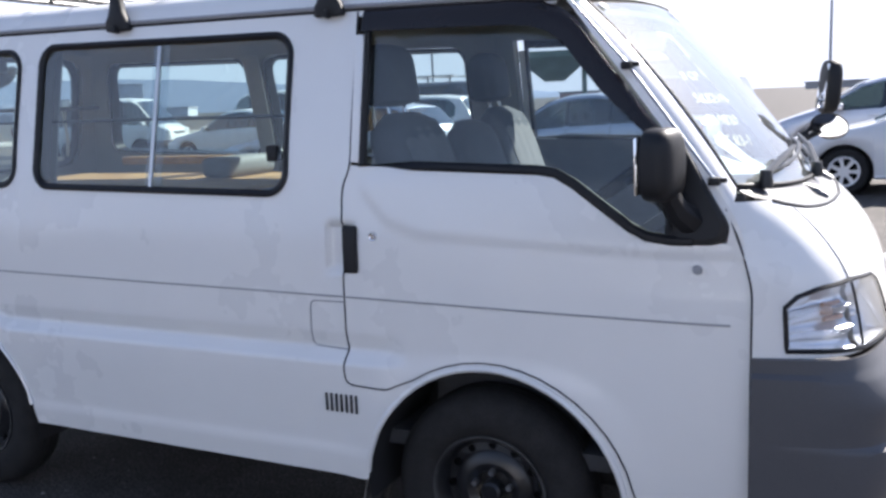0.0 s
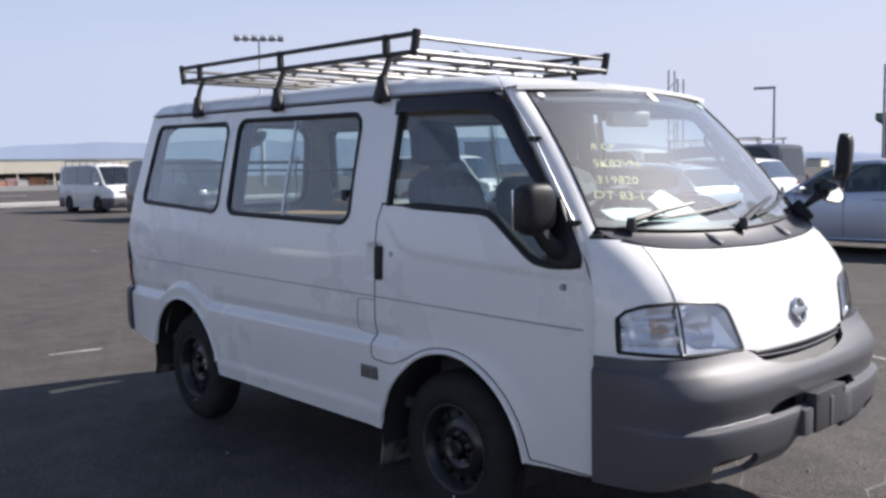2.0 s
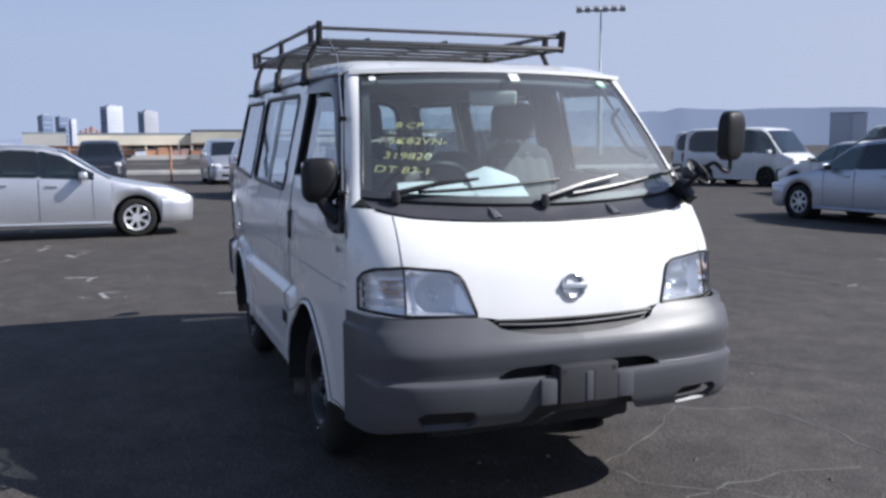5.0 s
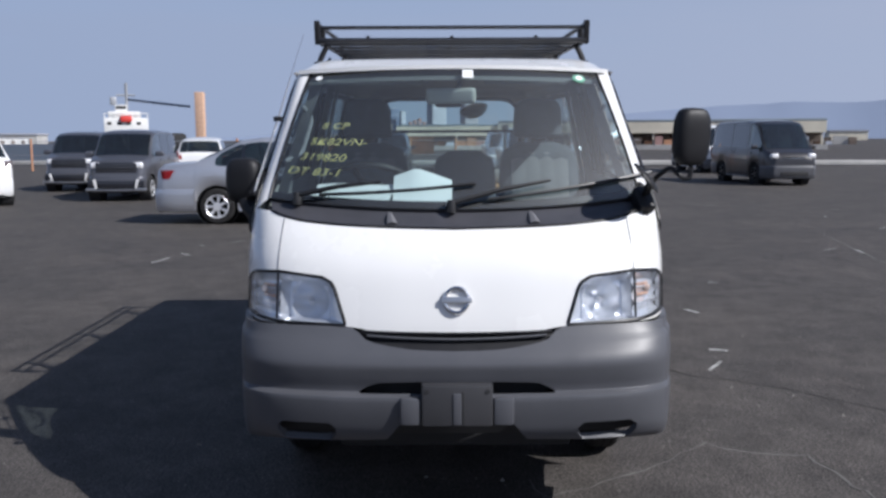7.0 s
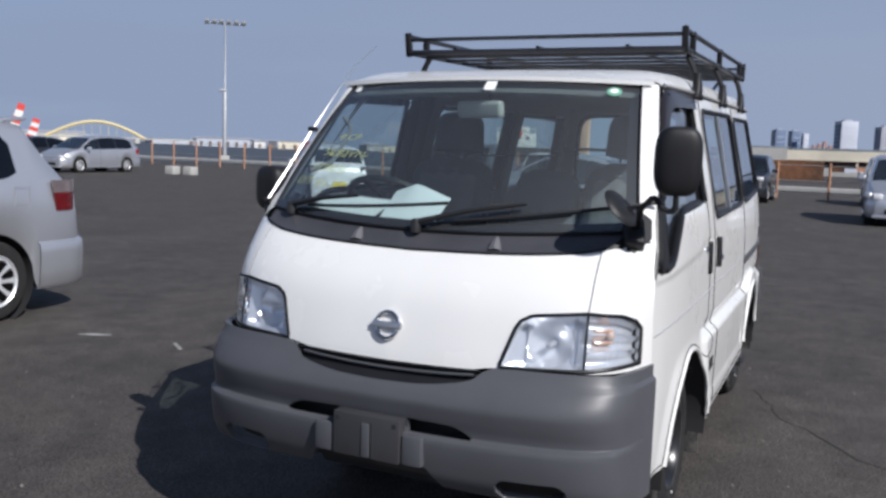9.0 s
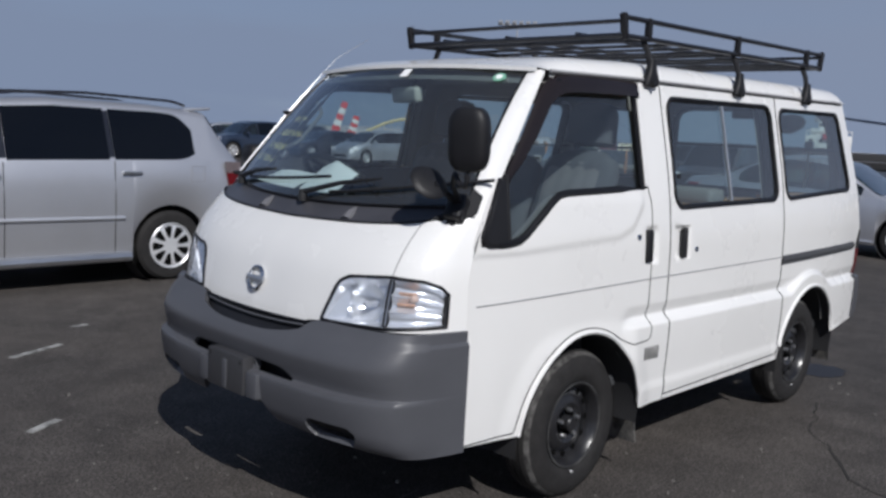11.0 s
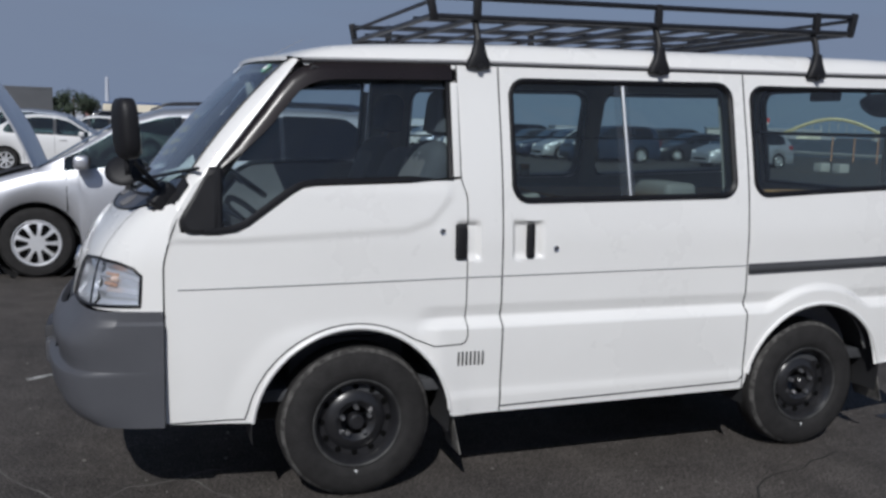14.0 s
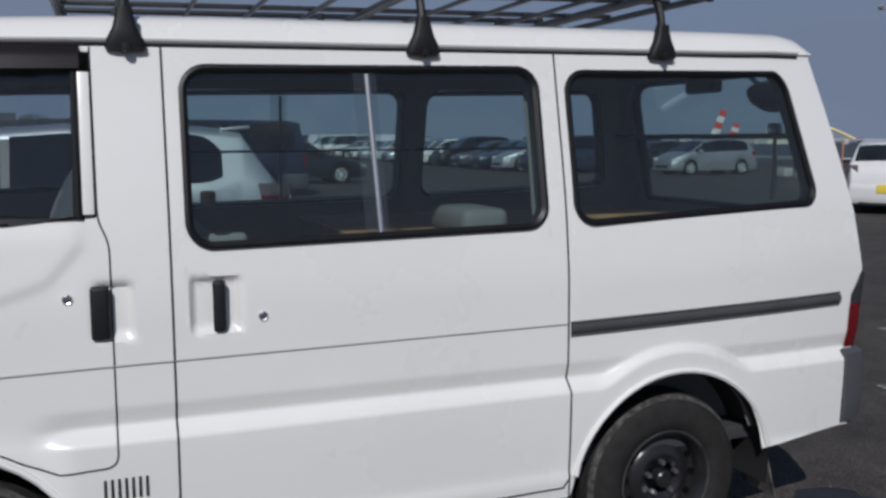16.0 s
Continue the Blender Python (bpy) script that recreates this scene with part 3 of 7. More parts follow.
def screen(u, v):
    """The windscreen: u across from -1 to 1, v up from 0 to 1."""
    yb, yt = 0.70 * u, 0.592 * u
    b = Vector((0.805 - 0.125 * u * u - 0.02 * u ** 4, yb, 1.165 + 0.035 * u * u))
    t = Vector((0.335 - 0.088 * u * u, yt, 1.710 - 0.014 * u * u))
    p = b.lerp(t, v)
    k = 4 * v * (1 - v)
    return p + Vector((0.75, 0, 0.65)) * 0.022 * k


def pillar(s, v, k):
    """The windscreen post: v up, k from the screen's edge (0) to the door's edge (1)."""
    a = screen(s, v)
    b = Vector((0.655, s * van_y(0.655, 1.10), 1.13)).lerp(Vector((0.217, s * 0.650, 1.694)), v)
    p = a.lerp(b, k)
    return p + Vector((0.45, s * 0.65, 0.35)) * 0.013 * 4 * k * (1 - k)


def post_y(x, z):
    """Half width of the front door's upper frame, over to the windscreen post."""
    a = van_y(min(x, 0.2), z)
    b = interp(z, (1.0, 1.13, 1.694), (van_y(0.655, 1.0), van_y(0.655, 1.10), 0.650))
    return a + (b - a) * smooth(0.05, 0.3, x)


def frame_point(x, z, s, off=0.0):
    return Vector((x, s * (post_y(x, z) + off), z))


def wheel(parent, x, s, front):
    y = 0.755 * s if front else 0.75 * s
    w = part("wheel", lathe(bmesh.new(), [(0.06, -0.055 * s), (0.085, -0.042 * s), (0.118, -0.05 * s), (0.128, -0.062 * s), (0.150, -0.060 * s), (0.158, -0.03 * s), (0.172, -0.012 * s), (0.182, -0.010 * s), (0.186, -0.018 * s), (0.186, -0.10 * s), (0.06, -0.10 * s), (0.06, -0.055 * s)], 40), STEEL, parent, "black steel wheel with a ring of holes", m=pose(x - (0.028 if front else 0.012), y, 0.305) @ Matrix.Scale(0.968, 4))
    prof = [(0.183, -0.016), (0.20, -0.004), (0.225, 0.0), (0.262, -0.004), (0.288, -0.012), (0.302, -0.026), (0.312, -0.04)]
    prof = [(r, h * s) for r, h in prof] + [(0.315, -0.055 * s), (0.309, -0.060 * s), (0.315, -0.066 * s), (0.315, -0.09 * s), (0.309, -0.095 * s), (0.315, -0.10 * s), (0.315, -0.125 * s), (0.305, -0.145 * s), (0.27, -0.165 * s), (0.2, -0.16 * s), (0.185, -0.15 * s)]
    tyre = part("tyre", lathe(bmesh.new(), prof, 56), TYRE, w)
    return w


def van():
    v = thing("van", "white one-box delivery van with black roof rack and grey bumper", "van")
    for s in (-1, 1):
        # outer skin in its panels
        if s > 0:
            part("quarter_panel", side_mesh(s, -3.02, -1.765, 0.0, 0.0125), WHITE, v)
            door = part("sliding_door", side_mesh(s, -1.759, -0.583, 0.0, 0.0125), WHITE, v)
            part("pillar_panel", side_mesh(s, -0.577, -0.427, 0.0, 0.0125), WHITE, v)
        else:
            door = part("side_panel", side_mesh(s, -3.02, -0.427, 0.0, 0.0125), WHITE, v)
        fdoor = part("front_door", side_mesh(s, -0.427, 0.71, 0.0, 0.0125), WHITE, v)
        # inner lining
        part("lining", side_mesh(s, -2.98, -0.40, -0.055, 0.05, 0.45), TRIM, v, "pale grey plastic lining")
        part("door_lining", side_mesh(s, -0.40, 0.64, -0.055, 0.05, 0.45), VINYL, fdoor)
        for w, host in ((WIN2, door), (WIN3, v)):
            a, c, d, e = outline(w, s, 0.007), outline(w, s, 0.009, 0.010), outline(w, s, 0.002, 0.022), outline(w, s, -0.058, 0.012)
            pane = part("window", grid(bmesh.new(), [outline(w, s, -0.004), a, c, d, e], closed=True), RUBBER, host, "black rubber window seal")
            ring = outline(w, s, -0.004, 0.02)
            bm = bmesh.new()
            bm.faces.new([bm.verts.new(p) for p in ring])
            part("pane", bm, GLASSSIDE, pane, "tinted side glass", smooth=False)
            if w is WIN2:
                part("window_bar", tubed([van_point(-1.160, 1.20, s, 0.002), van_point(-1.146, 1.65, s, 0.002)], 0.0075, 6), ALLOY, pane, "bright sliding-window edge")
                part("latch", boxed(-0.02, 0.02, -0.02, 0.012, -0.025, 0.025, bev=0.008, m=pose(*van_point(-0.685, 1.30, s, -0.02))), BLACK, pane)
        # front door window
        loop = [(-0.362, 1.262), (-0.362, 1.684), (0.165, 1.664), (0.215, 1.648)]
        top = [van_point(x, z, s, 0.0) for x, z in loop[:3]]
        ppl = [pillar(s, t, 1.0) + Vector((-0.03, 0, -0.012)) for t in (0.86, 0.6, 0.3, 0.17)]
        low = [van_point(x, belt(x) + 0.006, s, 0.0) for x in (0.60, 0.57, 0.52, 0.46, 0.42, 0.34, 0.27, 0.22, 0.17, 0.0, -0.2)]
        edge = top + ppl + low
        bm = bmesh.new()
        bm.faces.new([bm.verts.new(p + Vector((0, -s * 0.012, 0))) for p in edge])
        fw = part("window", tubed(edge, 0.012, 8, closed=True, squash=1.2), RUBBER, fdoor, "black rubber window seal")
        part("pane", bm, GLASSDOOR, fw, smooth=False)
        part("window_channel", boxed(-0.014, 0.014, -0.006, 0.008, -0.185, 0.185, bev=0.003, m=Matrix.Translation(van_point(-0.385, 1.452, s, 0.004)) @ pose(0, 0, 0, s * 11.2, 0, 0)), WHITE, fdoor, "white window frame edge")
        # smoked rain visor along the window's top and the post
        outer = [(-0.378, 1.704), (-0.15, 1.700), (0.08, 1.693), (0.16, 1.685), (0.212, 1.664), (0.255, 1.632), (0.30, 1.578), (0.35, 1.512), (0.45, 1.383), (0.525, 1.295)]
        inner = [(-0.376, 1.628), (-0.15, 1.620), (0.07, 1.611), (0.13, 1.602), (0.175, 1.585), (0.21, 1.558), (0.26, 1.495), (0.32, 1.422), (0.415, 1.34), (0.488, 1.300)]
        inner = [(b[0] + (a[0] - b[0]) * w, b[1] + (a[1] - b[1]) * w) for a, b, w in zip(outer, inner, (0, 0, 0, 0.02, 0.04, 0.06, 0.08, 0.10, 0.14, 0.2))]
        rows = [[frame_point(a[0] + (b[0] - a[0]) * k, a[1] + (b[1] - a[1]) * k, s, o) for a, b in zip(outer, inner)] for k, o in ((0, 0.003), (0.10, 0.013), (0.42, 0.019), (0.8, 0.022))]
        part("rain_visor", thick(grid(bmesh.new(), rows), 0.003), VISOR, fdoor, "smoked brown plastic rain visor")
        # black corner that carries the mirror, its upright bar, and the white foot of the post
        q = [(0.545, 1.30), (0.60, 1.205), (0.648, 1.125), (0.6545, 1.11), (0.655, 1.096), (0.651, 1.083), (0.642, 1.071), (0.629, 1.063), (0.612, 1.059), (0.57, 1.058), (0.52, 1.060), (0.513, 1.30)]
        rows = [[frame_point(x, z, s, 0.002) for x, z in q], [frame_point(x + (0.58 - x) * 0.06, z + (1.15 - z) * 0.05, s, 0.016) for x, z in q], [frame_point(x + (0.58 - x) * 0.25, z + (1.15 - z) * 0.2, s, 0.018) for x, z in q]]
        bm = grid(bmesh.new(), rows, closed=True)
        bm.faces.new([bm.verts.new(p) for p in rows[-1]])
        part("mirror_base", bm, BLACK, fdoor, "black plastic mirror mount")
        part("window_post", tubed([frame_point(0.513, 1.062, s, 0.010), frame_point(0.510, 1.31, s, 0.010)], 0.010, 6), RUBBER, fdoor)
        foot = [((0.560, 1.272), (0.600, 1.235)), ((0.60, 1.205), (0.640, 1.172)), ((0.640, 1.138), (0.668, 1.128)), ((0.655, 1.10), (0.682, 1.095)), ((0.650, 1.070), (0.692, 1.055)), ((0.640, 1.050), (0.697, 1.025))]
        part("post_foot", grid(bmesh.new(), [[frame_point(a[0] + (b[0] - a[0]) * k / 3, a[1] + (b[1] - a[1]) * k / 3, s, 0.001) for k in range(4)] for a, b in foot]), WHITE, v)
        # screen post, gutter, roof rail over the door
        rows = [[pillar(s, i / 14, k / 6) for k in range(7)] for i in range(15)]
        part("windscreen_post", grid(bmesh.new(), rows), WHITE, v)
        rows = [[pillar(s, i / 6, k) + Vector((-0.05, -s * 0.05, -0.02)) for k in (0, 1)] for i in range(7)]
        part("post_lining", grid(bmesh.new(), rows), TRIM, v)
        rows = [[frame_point(x, z, s, 0.0) for z in (1.688 - 0.012 * smooth(-0.3, 0.2, x), gutter(x))] for x in [-0.40 + 0.60 * i / 10 for i in range(11)]]
        part("door_header", grid(bmesh.new(), rows), WHITE, fdoor)
        gut = [van_point(x, gutter(x), s, 0.006) for x in [-2.96 + 3.165 * i / 40 for i in range(41)]]
        part("gutter", tubed(gut, 0.007, 6), SEAMGREY, v)
        # dark strip laid under the gutter in place of its shade
        gut2 = [p + Vector((0, -s * 0.004, -0.010)) for p in gut]
        part("gutter_shade_strip", tubed(gut2, 0.005, 6), GAP, v)
        # gaps between the panels
        def seam(name, pts, r=0.0025, m=GAP):
            dense = []
            for (xa, za), (xb, zb) in zip(pts, pts[1:]):
                k = max(1, round(math.hypot(xb - xa, zb - za) / 0.008))
                dense += [(xa + (xb - xa) * i / k, za + (zb - za) * i / k) for i in range(k)]
            dense.append(pts[-1])
            part(name, tubed([van_point(x, z, s, 0.0006) for x, z in dense], r, 6), m, v)
        arch = [(FX + 0.41 * math.cos(radians(a)), HUB + 0.40 * math.sin(radians(a))) for a in range(12, 128, 8)]
        seam("door_gap", bend2([(-0.402, 1.70), (-0.404, 1.255), (-0.43, 1.20), (-0.43, 0.617), (-0.29, 0.614)], 0.035) + arch[::-1] + [(0.43, 0.372), (0.705, 0.368)])
        if s > 0:
            seam("rear_gap", [(-0.58, 1.70), (-0.58, 0.35), (-1.74, 0.37), (-1.762, 0.40), (-1.762, 1.735)], 0.003)
        seam("body_line", [(0.66, 0.862), (-0.42, 0.878), (-1.76, 0.892)] if s > 0 else [(0.66, 0.862), (-0.42, 0.878), (-2.9, 0.905)], 0.0028, SEAMGREY)
        if s < 0:
            seam("fuel_flap_gap", bend2([(-0.427, 0.862), (-0.55, 0.862), (-0.555, 0.72), (-0.427, 0.715)]), 0.0022, SEAMGREY)
            part("turn_lamp", lathe(bmesh.new(), [(0.0, -0.012), (0.010, -0.010), (0.012, 0.0)], 14, "y", van_point(0.582, 1.0, s, 0.004)), SEAMGREY, v)
        else:
            r0 = [van_point(x, 0.875 + (-1.77 - x) * 0.021, s, -0.010) for x in [-1.77 - 1.15 * i / 24 for i in range(25)]]
            part("door_rail", tubed(r0, 0.022, 10), TRIMDARK, v, "dark sliding-door rail")
            part("rail_lip", tubed([p + Vector((0, 0.012, 0.021)) for p in r0], 0.004, 6), GREY, v)
            part("rail_lip", tubed([p + Vector((0, 0.012, -0.021)) for p in r0], 0.004, 6), GREY, v)
        # front edge seam between the door and the nose
        part("nose_gap", tubed([Vector((nose_side(z) - 0.003, s * van_y(nose_side(z), z) + 0 * s, z)) for z in [0.37 + 0.78 * i / 26 for i in range(27)]], 0.0035, 6), GAP, v)
        # handles and locks
        for x, kx in ((-0.402, -0.325), (-0.70, -0.815)) if s > 0 else ((-0.402, -0.325),):
            z = 1.02
            host = fdoor if x > -0.5 else door
            part("handle", boxed(-0.024 if x > -0.5 else -0.017, 0.024 if x > -0.5 else 0.017, -0.012, 0.014, -0.070, 0.070, bev=0.012, seg=3, m=pose(x, s * 0.782, z, s * 2, 0, 0)), BLACK, host, "black grip handle")
            part("lock", lathe(bmesh.new(), [(0, 0.006 * s), (0.006, 0.006 * s), (0.0065, 0.003 * s), (0.012, 0.006 * s), (0.014, 0.0)], 16, "y", van_point(kx, 1.06 if x > -0.5 else 0.985, s, 0.0)), CHROME, host, "chrome key lock")
        # air vents: slots low on the pillar
        for i in range(7):
            x = -0.395 - 0.0172 * i
            part("vent_slot", boxed(-0.0038, 0.0038, -0.004, 0.002, -0.028, 0.028, bev=0.0015, seg=1, m=pose(*van_point(x, 0.557, s, 0.0015))), GREYDARK, v)
        # wheel housings, arch lips, mud flaps
        for cx, r, fr in ((FX, 0.385, True), (RX, 0.395, False)):
            ang = [a for a in range(-8, 189, 7)]
            pts = [Vector((cx + r * math.cos(radians(a)), 0, HUB + r * math.sin(radians(a)))) for a in ang]
            rows = [[Vector((p.x, s * (van_y(shear(p.x, p.z), p.z) - d), p.z)) for p in pts] for d in (0.0, 0.02, 0.10, 0.36)]
            bm = grid(bmesh.new(), rows)
            bm.faces.new([bm.verts.new(p) for p in rows[-1]])
            part("wheel_housing", bm, GREYDARK, v)
            lip = [Vector((p.x, s * (van_y(p.x, p.z) + 0.002), p.z)) for p in pts if p.z > (0.352 if cx == FX else 0.385)]
            part("arch_lip", tubed(lip, 0.009, 6), WHITE, v)
            w = wheel(v, cx, s, fr)
            for k in range(12):
                a = 2 * math.pi * k / 12
                part("wheel_hole", lathe(bmesh.new(), [(0, 0.004 * s), (0.0125, 0.003 * s), (0.013, -0.01 * s)], 10, "y", (0.139 * math.cos(a), -0.058 * s, 0.139 * math.sin(a))), HOLE, w)
            part("hub", lathe(bmesh.new(), [(0, -0.018 * s), (0.026, -0.018 * s), (0.032, -0.024 * s), (0.034, -0.06 * s)], 20), STEEL, w)
            for k in range(5):
                a = 2 * math.pi * k / 5 + 0.3
                part("wheel_nut", lathe(bmesh.new(), [(0, -0.028 * s), (0.008, -0.028 * s), (0.0105, -0.034 * s), (0.0105, -0.05 * s)], 6, "y", (0.058 * math.cos(a), 0, 0.058 * math.sin(a))), ALLOY, w)
            part("rim_edge", lathe(bmesh.new(), [(0.174, -0.0105 * s), (0.179, -0.0075 * s), (0.184, -0.0085 * s)], 56), RIMWORN, w)
            part("valve", lathe(bmesh.new(), [(0, 0.004 * s), (0.0045, 0.003 * s), (0.005, -0.004 * s)], 8, "y", (0.006, -0.004 * s, -0.199)), PAPER, w)
            if s > 0:
                part("tyre_scuff", lathe(bmesh.new(), [(0.294, -0.0145 * s), (0.302, -0.0235 * s), (0.308, -0.0325 * s)], 56), TYREWORN, w)
            fx = cx - 0.40
            flap = [[Vector((fx - 0.05 * t, s * (0.782 - 0.17 * u), 0.37 - (0.22 if fr else 0.17) * t)) for u in (0, 0.25, 0.5, 0.75, 1)] for t in (0, 0.3, 0.6, 1)]
            part("mud_flap", thick(grid(bmesh.new(), flap), 0.006), MUD, v, "dirty rubber mud flap")
        # tail lamp and rear bumper corner
        def corner(z, first):
            e = rear_x(z)
            return [Vector((first, s * (van_y(first, z) + 0.004), z)), Vector(((first + e) / 2, s * (van_y(e, z) + 0.010), z)), Vector((e - 0.010, s * (van_y(e, z) + 0.004), z)), Vector((e - 0.022, s * (van_y(e, z) - 0.02), z)), Vector((e - 0.030, s * 0.60, z))]
        part("tail_lamp", grid(bmesh.new(), [corner(z, x) for z, x in ((0.715, -2.925), (0.78, -2.930), (0.84, -2.934), (0.875, -2.938))]), REDLENS, v, "red tail lamp")
        part("reversing_lamp", grid(bmesh.new(), [corner(z, x) for z, x in ((0.877, -2.938), (0.91, -2.942), (0.95, -2.966), (0.99, -2.986))]), GREYDARK, v, "dark upper part of the tail lamp")
        rows = [[Vector((x - d * k, s * (y - d), z)) for x, y, k in ((-2.900, 0.797, 0), (-2.95, 0.795, 0.2), (-3.0, 0.775, -0.5), (-3.03, 0.71, -1), (-3.04, 0.5, -1), (-3.045, 0.0, -1))] for z, d in ((0.425, 0.04), (0.445, 0.012), (0.50, 0.0), (0.66, 0.0), (0.70, 0.006), (0.715, 0.03))]
        part("rear_bumper", thick(grid(bmesh.new(), rows), 0.02), GREY, v, "grey plastic rear bumper")
    # nose with openings for the headlamps
    ys = sorted({round(s * a, 4) for s in (-1, 1) for a in ([0.785 * i / 60 for i in range(61)] + [0.3851, 0.3849, 0.7639, 0.7641, 0.43, 0.755])})
    rows = []
    for y in ys:
        w = lamp_span(y)
        top = nose_top(y)
        z0 = interp(abs(y), (0, 0.30, 0.34, 0.385, 0.785), (0.762, 0.772, 0.78, 0.785, 0.785))
        if w:
            row = [nose(y, z0 + (w[0] - z0) * i / 2) for i in range(3)] + [None] * 9 + [nose(y, w[1] + (top - w[1]) * i / 16) for i in range(17)]
        else:
            b, t = interp(abs(y), (0.3, 0.385, 0.764), (0.788, 0.788, 0.805)), interp(abs(y), (0.385, 0.764), (0.793, 0.91)) if abs(y) > 0.3 else 0.80
            row = [nose(y, z0 + (b - z0) * i / 2) for i in range(3)] + [nose(y, b + (t - b) * i / 10) for i in range(1, 10)] + [nose(y, t + (top - t) * i / 16) for i in range(17)]
        rows.append(row)
    part("nose_panel", grid(bmesh.new(), rows), WHITE, v)
    for s in (-1, 1):
        hood = [nose(s * interp(k, (0, 1), (0.632, 0.640)), interp(k, (0, 1), (0.965, 1.145)), 0.0005) for k in [i / 8 for i in range(9)]]
        part("bonnet_gap", tubed(hood, 0.0025, 6), SEAMGREY, v)
    rows = [[nose(y, nose_top(y)) for y in ys if abs(y) < 0.70], [nose(y, nose_top(y)).lerp(screen(y / 0.70, 0.0), 0.5) + Vector((0, 0, -0.012)) for y in ys if abs(y) < 0.70], [screen(y / 0.70, 0.0) + Vector((0.004, 0, -0.012)) for y in ys if abs(y) < 0.70], [screen(y / 0.70, 0.03) + Vector((-0.004, 0, -0.010)) for y in ys if abs(y) < 0.70]]
    part("cowl", grid(bmesh.new(), rows), COWL, v, "dark plastic scuttle below the windscreen")
    part("cowl_edge", tubed([nose(y, nose_top(y), 0.001) for y in ys if abs(y) < 0.70], 0.005, 6), RUBBER, v)
    # windscreen and its seal
    rows = [[screen(-1 + 2 * i / 24, j / 10) for i in range(25)] for j in range(11)]
    ws = part("windscreen", grid(bmesh.new(), rows), GLASS, v, "clear windscreen glass")
    rim = [screen(-1 + 2 * i / 24, 0) for i in range(25)] + [screen(1, j / 10) for j in range(1, 11)] + [screen(1 - 2 * i / 24, 1) for i in range(1, 25)] + [screen(-1, 1 - j / 10) for j in range(1, 10)]
    part("windscreen_seal", tubed(rim, 0.0055, 8, closed=True), RUBBER, ws)
    # roof
    rows = []
    for dx in (0.0, 0.008, 0.022, 0.045, 0.08, 0.13, 0.20, 0.29):
        row = []
        for i in range(-24, 25):
            u = math.copysign(1 - (1 - abs(i) / 24) ** 1.6, i)
            e = screen(u, 1.0) + Vector((0.010, 0, 0.010))
            e.y = u * 0.640
            x = e.x - dx
            w = interp(x, (0.0, 0.3), (van_y(0.0, 1.72), 0.640))
            zr = gutter(x) + curve(x, (-0.4, 0.0, 0.2, 0.35), (0.085, 0.072, 0.054, 0.03)) * (1 - 0.12 * abs(u) ** 2 - 0.88 * abs(u) ** 20)
            k = 1 - (1 - min(1.0, dx / 0.29)) ** 3
            row.append(Vector((x, u * w, e.z + (zr - e.z) * k)))
        rows.append(row)
    rows.insert(0, [p + Vector((0.001, 0, -0.016)) for p in rows[0]])
    for x, crown in [(-0.1, 0.076), (-0.4, 0.085)] + [(-0.7 - 0.3 * i, 0.092) for i in range(7)] + [(-2.70, 0.090), (-2.765, 0.078), (-2.80, 0.052), (-2.82, 0.02), (-2.825, 0.0)]:
        row = []
        for i in range(-24, 25):
            u = math.copysign(1 - (1 - abs(i) / 24) ** 1.6, i)
            a = abs(u)
            xx = x
            g = gutter(xx)
            yy = van_y(min(xx, 0.3), 1.72) * 1.0
            if x > 0.0:
                yy = interp(xx, (0.0, 0.3), (yy, 0.638))
            prof = 1 - 0.12 * a ** 2 - 0.88 * a ** 20
            z = g + crown * prof - 0.012 * (1 - smooth(0.345, 0.2, x)) * a * 0
            row.append(Vector((xx, u * yy, z)))
        rows.append(row)
    part("roof", grid(bmesh.new(), rows), WHITE, v)
    rows = [[p + Vector((0, -0.06 * p.y, -0.045)) for p in r] for r in rows]
    part("headlining", grid(bmesh.new(), rows), TRIM, v, "pale headlining")
    # tailgate with its window: rings of faces from the window's edge out to the gate's edge
    rim = bend2([(-0.585, 1.175), (0.585, 1.175), (0.53, 1.732), (-0.53, 1.732), (-0.585, 1.175)], 0.14)[:-1]
    rings = []
    for k in range(7):
        ring = []
        for y, z in rim:
            d = Vector((y, z - 1.44))
            out = min(0.99 / max(abs(d.x) / van_y(rear_x(z), z), 1e-6), (0.31 if d.y > 0 else 1.0) / max(abs(d.y), 1e-6))
            q = d * (1 + (out - 1) * k / 6)
            zz = 1.44 + q.y
            w = van_y(rear_x(zz), zz)
            ring.append(Vector((rear_x(zz) - 0.035 * max(0.0, 1 - (q.x / w) ** 2), max(-w, min(w, q.x)), zz)))
        ring.append(ring[0].copy())
        rings.append(ring)
    gate = part("tailgate", grid(bmesh.new(), rings), WHITE, v)
    part("tailgate_lining", grid(bmesh.new(), [[p + Vector((0.05, 0, 0)) for p in r] for r in rings]), TRIM, gate)
    edge = [Vector((rear_x(z) - 0.012, y, z)) for y, z in rim]
    part("tailgate_seal", tubed(edge, 0.022, 8, closed=True), RUBBER, gate)
    bm = bmesh.new()
    bm.faces.new([bm.verts.new(p) for p in edge])
    part("pane", bm, GLASSSIDE, gate, smooth=False)
    return v, ws


def bend2(pts, r=0.02):
    return [(p.x, p.y) for p in bend([(a, b, 0) for a, b in pts], r)]


VAN, SCREEN = van()


# ---- the van's face: bumper, lamps, badge, wipers, mirrors ----
def bumper_prof(z):
    return curve(z, (0.375, 0.40, 0.46, 0.556, 0.566, 0.576, 0.63, 0.665, 0.69, 0.72, 0.75, 0.785), (1.035, 1.080, 1.118, 1.134, 1.130, 1.100, 1.113, 1.119, 1.110, 1.088, 1.062, 1.034))


